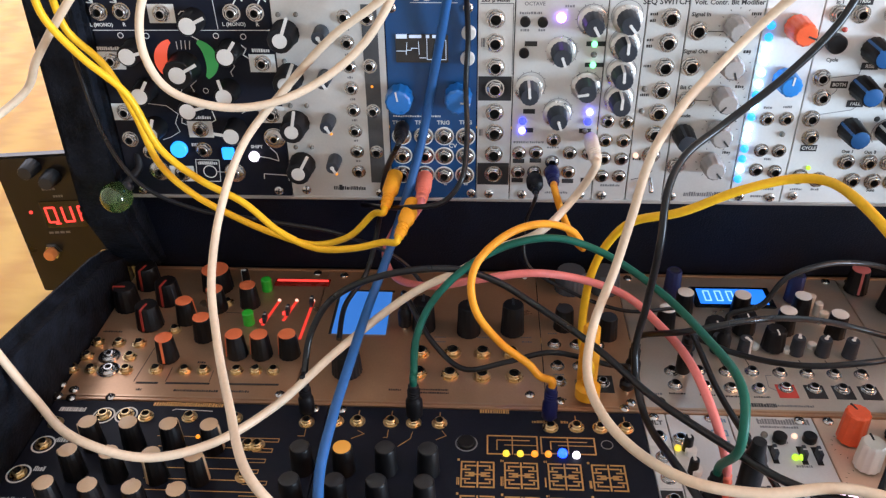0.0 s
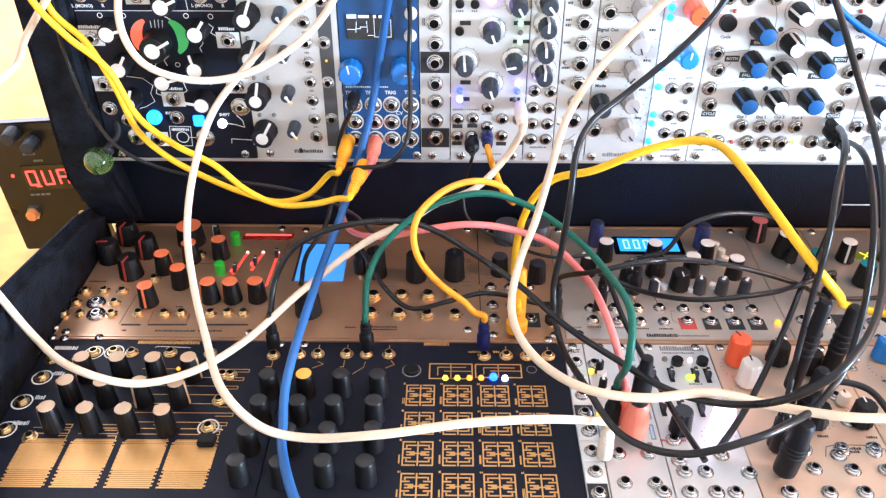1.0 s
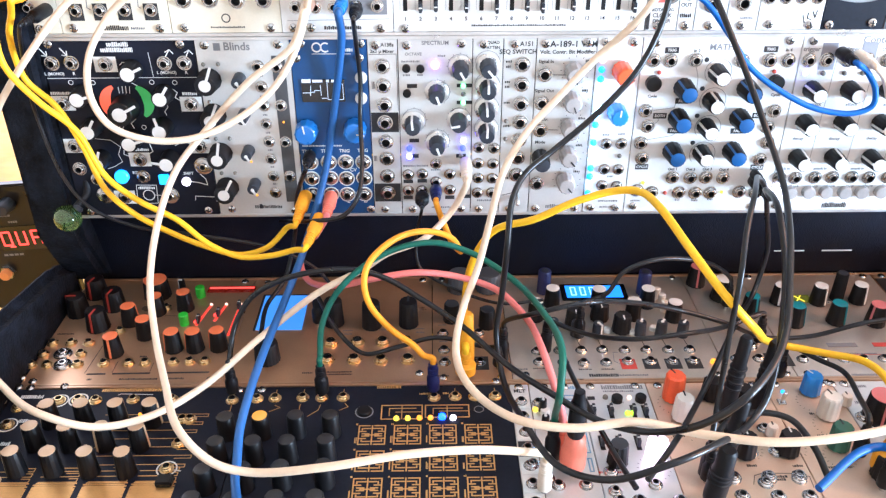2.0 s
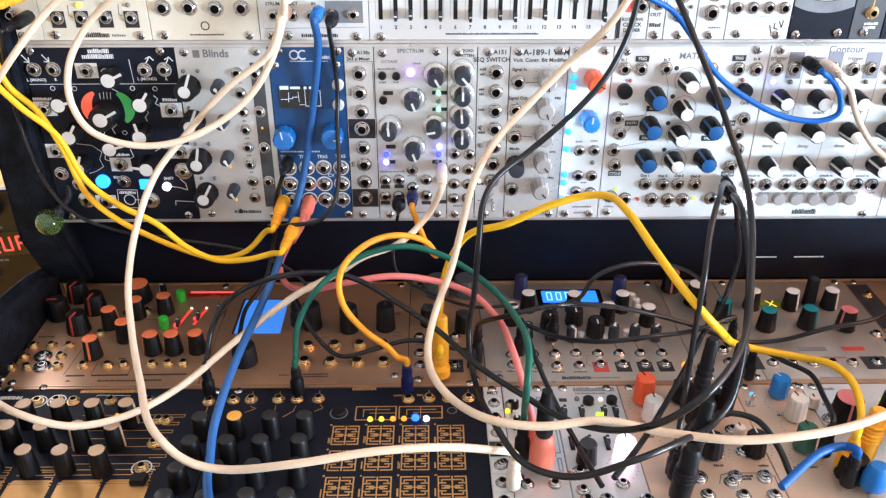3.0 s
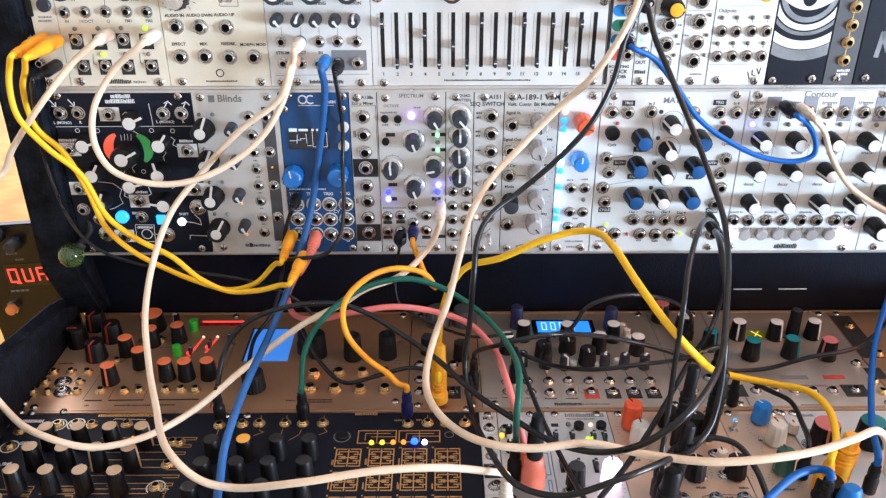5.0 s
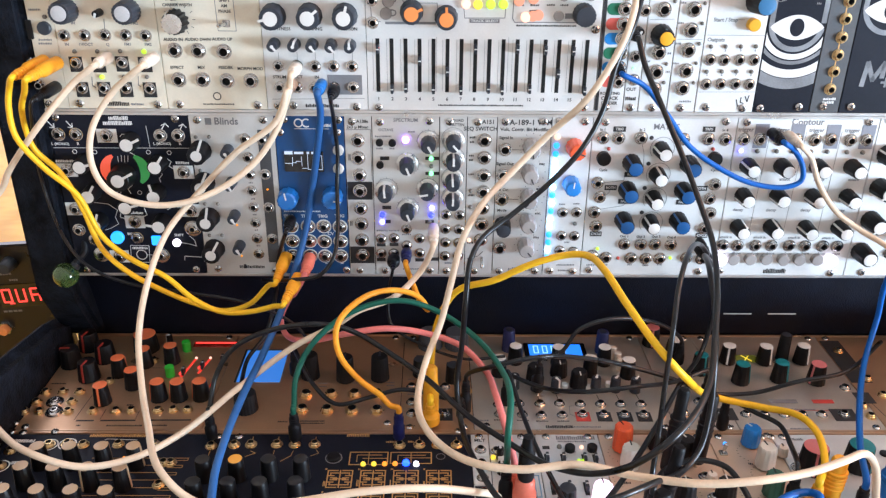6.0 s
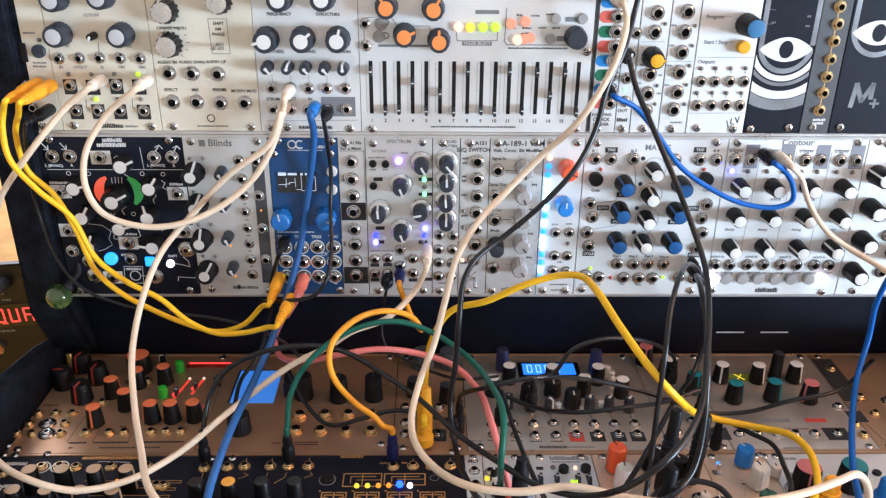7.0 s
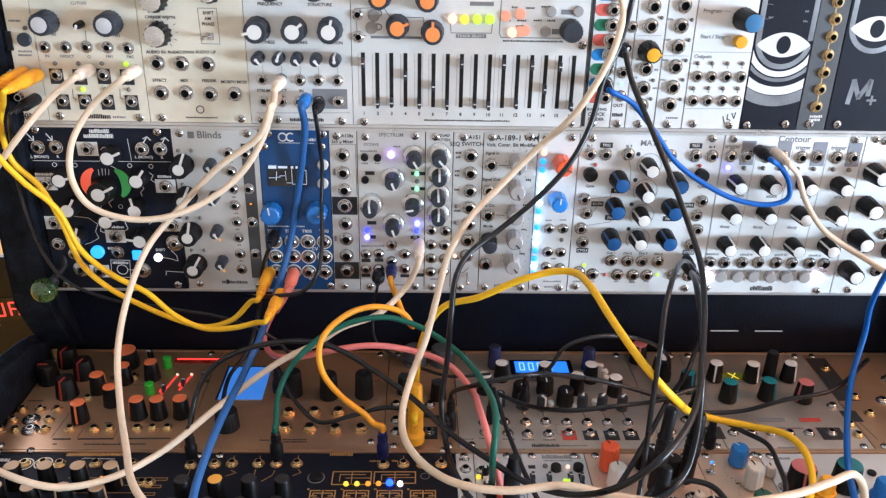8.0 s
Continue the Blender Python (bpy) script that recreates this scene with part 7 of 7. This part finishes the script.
patch_cable("black patch cord slanting between the tall plugs", CORD_BLACK, PLUG_BLACK, 1.83, "U", None, [(479, -22, 26), (486, -24, 5), (492, -22, -21), (485, -31, -51), (459, -70, -52), (434, -112, -52), (408, -154, -52), (387, -185, -53), (365, -213, -54)], 4.2)
patch_cable("thin black cord draped below the tape module", CORD_BLACK, PLUG_BLACK, 1.24, "U", None, [(4, -36, 150), (-8, -26, 124), (-17, -10, 81), (-6, -17, 38), (10, -22, 17), (39, -25, 4), (80, -24, -4), (126, -21, -15), (159, -15, -36), (176, -19, -55)], 4.2)
patch_cable("black patch cord sagging between the jacks", CORD_BLACK, PLUG_BLACK, 1.61, "L", "L", [(163, -35, -54), (183, -71, -57), (201, -85, -64), (226, -85, -58), (250, -81, -54), (284, -80, -63), (293, -88, -65)], 4.2)


# ---- loose things round the cases ----
def display_unit():
    m = Matrix.Translation((-0.146, 0.150, -0.183))
    root = thing("tuner_module", SIDE @ m @ Matrix.Rotation(radians(-4), 4, "Y") @ Matrix.Rotation(radians(90), 4, "X"), "dark brown module with red lettered display beside the case", "module")
    bm = bmesh.new()
    add_box(bm, -40, 48, 2, 136, -10, 0, 1.5)
    part("housing", bm, BROWN_BLACK, root)

    def knob(x, y):
        bm = bmesh.new()
        add_lathe(bm, [(7.5, 0.3), (7.2, 2), (6.2, 14), (5.4, 15), (0.05, 15.2)], 36, flutes=14, depth=0.06)
        part("knob", bm, GREY_KNOB, root, at(x, y))
    knob(-6, 131 - 4)
    knob(8, 117)
    bm = bmesh.new()
    add_box(bm, -13, 42, 68, 94, 0, 1.2, 0.4)
    part("display_glass", bm, SCREEN_BLACK, root)
    # segments of the letters Q, U and A
    shapes = {"Q": "abcdef", "U": "bcdef", "A": "abcefg"}
    strokes = {"a": (0, 14, 8, 14), "b": (8, 7, 8, 14), "c": (8, 0, 8, 7), "d": (0, 0, 8, 0), "e": (0, 0, 0, 7), "f": (0, 7, 0, 14), "g": (0, 7, 8, 7)}
    for k, letter in enumerate("QUA"):
        bm = bmesh.new()
        for s in shapes[letter]:
            x0, y0, x1, y1 = strokes[s]
            add_box(bm, min(x0, x1) - 0.9 + (0.7 if x0 != x1 else 0), max(x0, x1) + 0.9 - (0.7 if x0 != x1 else 0), min(y0, y1) - 0.9 + (0.7 if y0 != y1 else 0), max(y0, y1) + 0.9 - (0.7 if y0 != y1 else 0), 0, 0.4)
        if letter == "Q":
            add_box(bm, 5.0, 10.0, -2.4, -1.0, 0, 0.4)
        part("display_letter", bm, LED_RED, root, at(-9 + 14.5 * k, 74, 1.2))
    bm = bmesh.new()
    add_lathe(bm, [(1.6, 0), (1.6, 0.6), (0.05, 0.9)], 12)
    part("display_dot", bm, LED_RED, root, at(-23, 84, 0.1))
    bm = bmesh.new()
    add_lathe(bm, [(8, 0), (8, 1), (6.8, 2.4), (6.8, 4)], 6)
    part("switch_nut", bm, STEEL, root, at(-16, 45, 0))
    bm = bmesh.new()
    add_lathe(bm, [(5.0, 2), (5.2, 8), (4.2, 9.4), (0.05, 9.8)], 20)
    part("switch_cap", bm, PEACH_CAP, root, at(-16, 45, 1))
    bm = bmesh.new()
    add_lathe(bm, [(5, 0), (5, 2), (0.05, 2.2)], 16)
    part("jack", bm, STEEL, root, at(30, 40, 0))
    for x, y, w in ((-4, 63, 20), (0, 105, 12), (6, 98, 9)):
        bm = bmesh.new()
        for k in range(4):
            add_box(bm, x - w / 2 + k * w / 4, x - w / 2 + k * w / 4 + w / 5.2, y - 1, y + 1, 0, 0.2)
        part("small_print", bm, GREY_PRINT, root)


BROWN_BLACK = material("dark_brown_gloss_metal", (0.007, 0.0045, 0.004), 0.30, 0.0, 0.3, 30, 0.05, 400)
display_unit()

GLASS_GREEN = material("green_tinted_glass", (0.30, 0.52, 0.14), 0.06, 0, 0.1, 60, 0, 400, 0.4, 0, 0.92)
ball = thing("ball_lamp", SIDE @ at(-12, -14, 5), "small green glass ball on a short dark stem", "ornament")
bm = bmesh.new()
bmesh.ops.create_uvsphere(bm, u_segments=28, v_segments=18, radius=9.6)
part("glass_ball", bm, GLASS_GREEN, ball)
bm = tube(smooth_path([(5, 4, 6), (9, 8, 10), (12, 13, 14), (12, 16, 22)]), 2.6)
part("stem", bm, SOFT_BLACK, ball)
bm = bmesh.new()
add_lathe(bm, [(3.4, 8.6), (3.6, 10.5), (2.6, 12), (0.05, 12.2)], 14)
part("collar", bm, GREY_KNOB, ball, Matrix.Rotation(radians(50), 4, "Y") @ Matrix.Rotation(radians(-25), 4, "X"))


def adaptor(u, v, width, deep, high, mat, label, lean=0.0, ribs=0, top=None):
    """A moulded stacking plug that stands in a socket of the lower case."""
    root = thing("stacking_plug", LOWER @ at(u, v, 0), label, "plug", "stacking plugs")
    root.matrix_basis = LOWER @ at(u, v, 0) @ Matrix.Rotation(radians(lean), 4, "Y")
    bm = bmesh.new()
    add_lathe(bm, [(1.75, -1.5), (1.75, 4), (3.2, 4), (3.2, 6), (0.05, 6.2)], 14)
    part("metal_collar", bm, STEEL, root)
    bm = bmesh.new()
    add_lathe(bm, [(0.84, 4.5), (0.96, 5.4), (1.0, 8), (1.0, high * 0.62), (0.86, high * 0.72), (0.82, high - 2), (0.62, high - 0.3), (0.05, high)], 26)
    for w in bm.verts:
        w.co.x *= width / 2
        w.co.y *= deep / 2
    part("body", bm, mat, root)
    for k in range(ribs):
        bm = bmesh.new()
        z = high * (0.45 + 0.07 * k)
        add_lathe(bm, [(1.0, z), (1.1, z + 0.5), (1.1, z + 1.3), (1.0, z + 1.8)], 22)
        for w in bm.verts:
            w.co.x *= width / 2
            w.co.y *= deep / 2
        part("rib", bm, mat, root)
    if top:
        bm = bmesh.new()
        add_lathe(bm, [(4.6, high), (5.2, high + 2), (5.0, high + 22), (3.6, high + 26), (3.0, high + 32), (0.05, high + 32.4)], 18)
        part("stacked_plug", bm, top, root)


adaptor(329, -85, 15, 13, 30, PLUG_PINK, "salmon pink moulded stacking plug with black plug on top", 0, 0, PLUG_BLACK)
adaptor(429, -47, 9.5, 9.5, 70, PLUG_BLACK, "long black stacking plug standing among the cords", 3, 4)
adaptor(452, -39, 10, 10, 60, PLUG_BLACK, "black ribbed stacking plug standing upright", 3, 4)
adaptor(404, -110, 12.5, 12, 42, PLUG_BLACK, "black stacking plug in a shiny collar", 4, 3)
adaptor(416, -86, 9.5, 9.5, 56, PLUG_BLACK, "slim black stacking plug standing upright", 5, 3)
adaptor(270.5, 14, 11.5, 9.5, 46, PLUG_YELLOW, "bright yellow flat stacking plug", 0, 0)
adaptor(523, -80, 12.5, 11.5, 42, PLUG_YELLOW, "bright yellow ribbed stacking plug", 2, 5)
adaptor(518, -104, 15, 13, 22, PLUG_BLUE, "blue moulded stacking plug", 0, 0)
adaptor(566, -72, 13, 13, 34, PLUG_BLUE, "blue ribbed stacking plug", 0, 3)
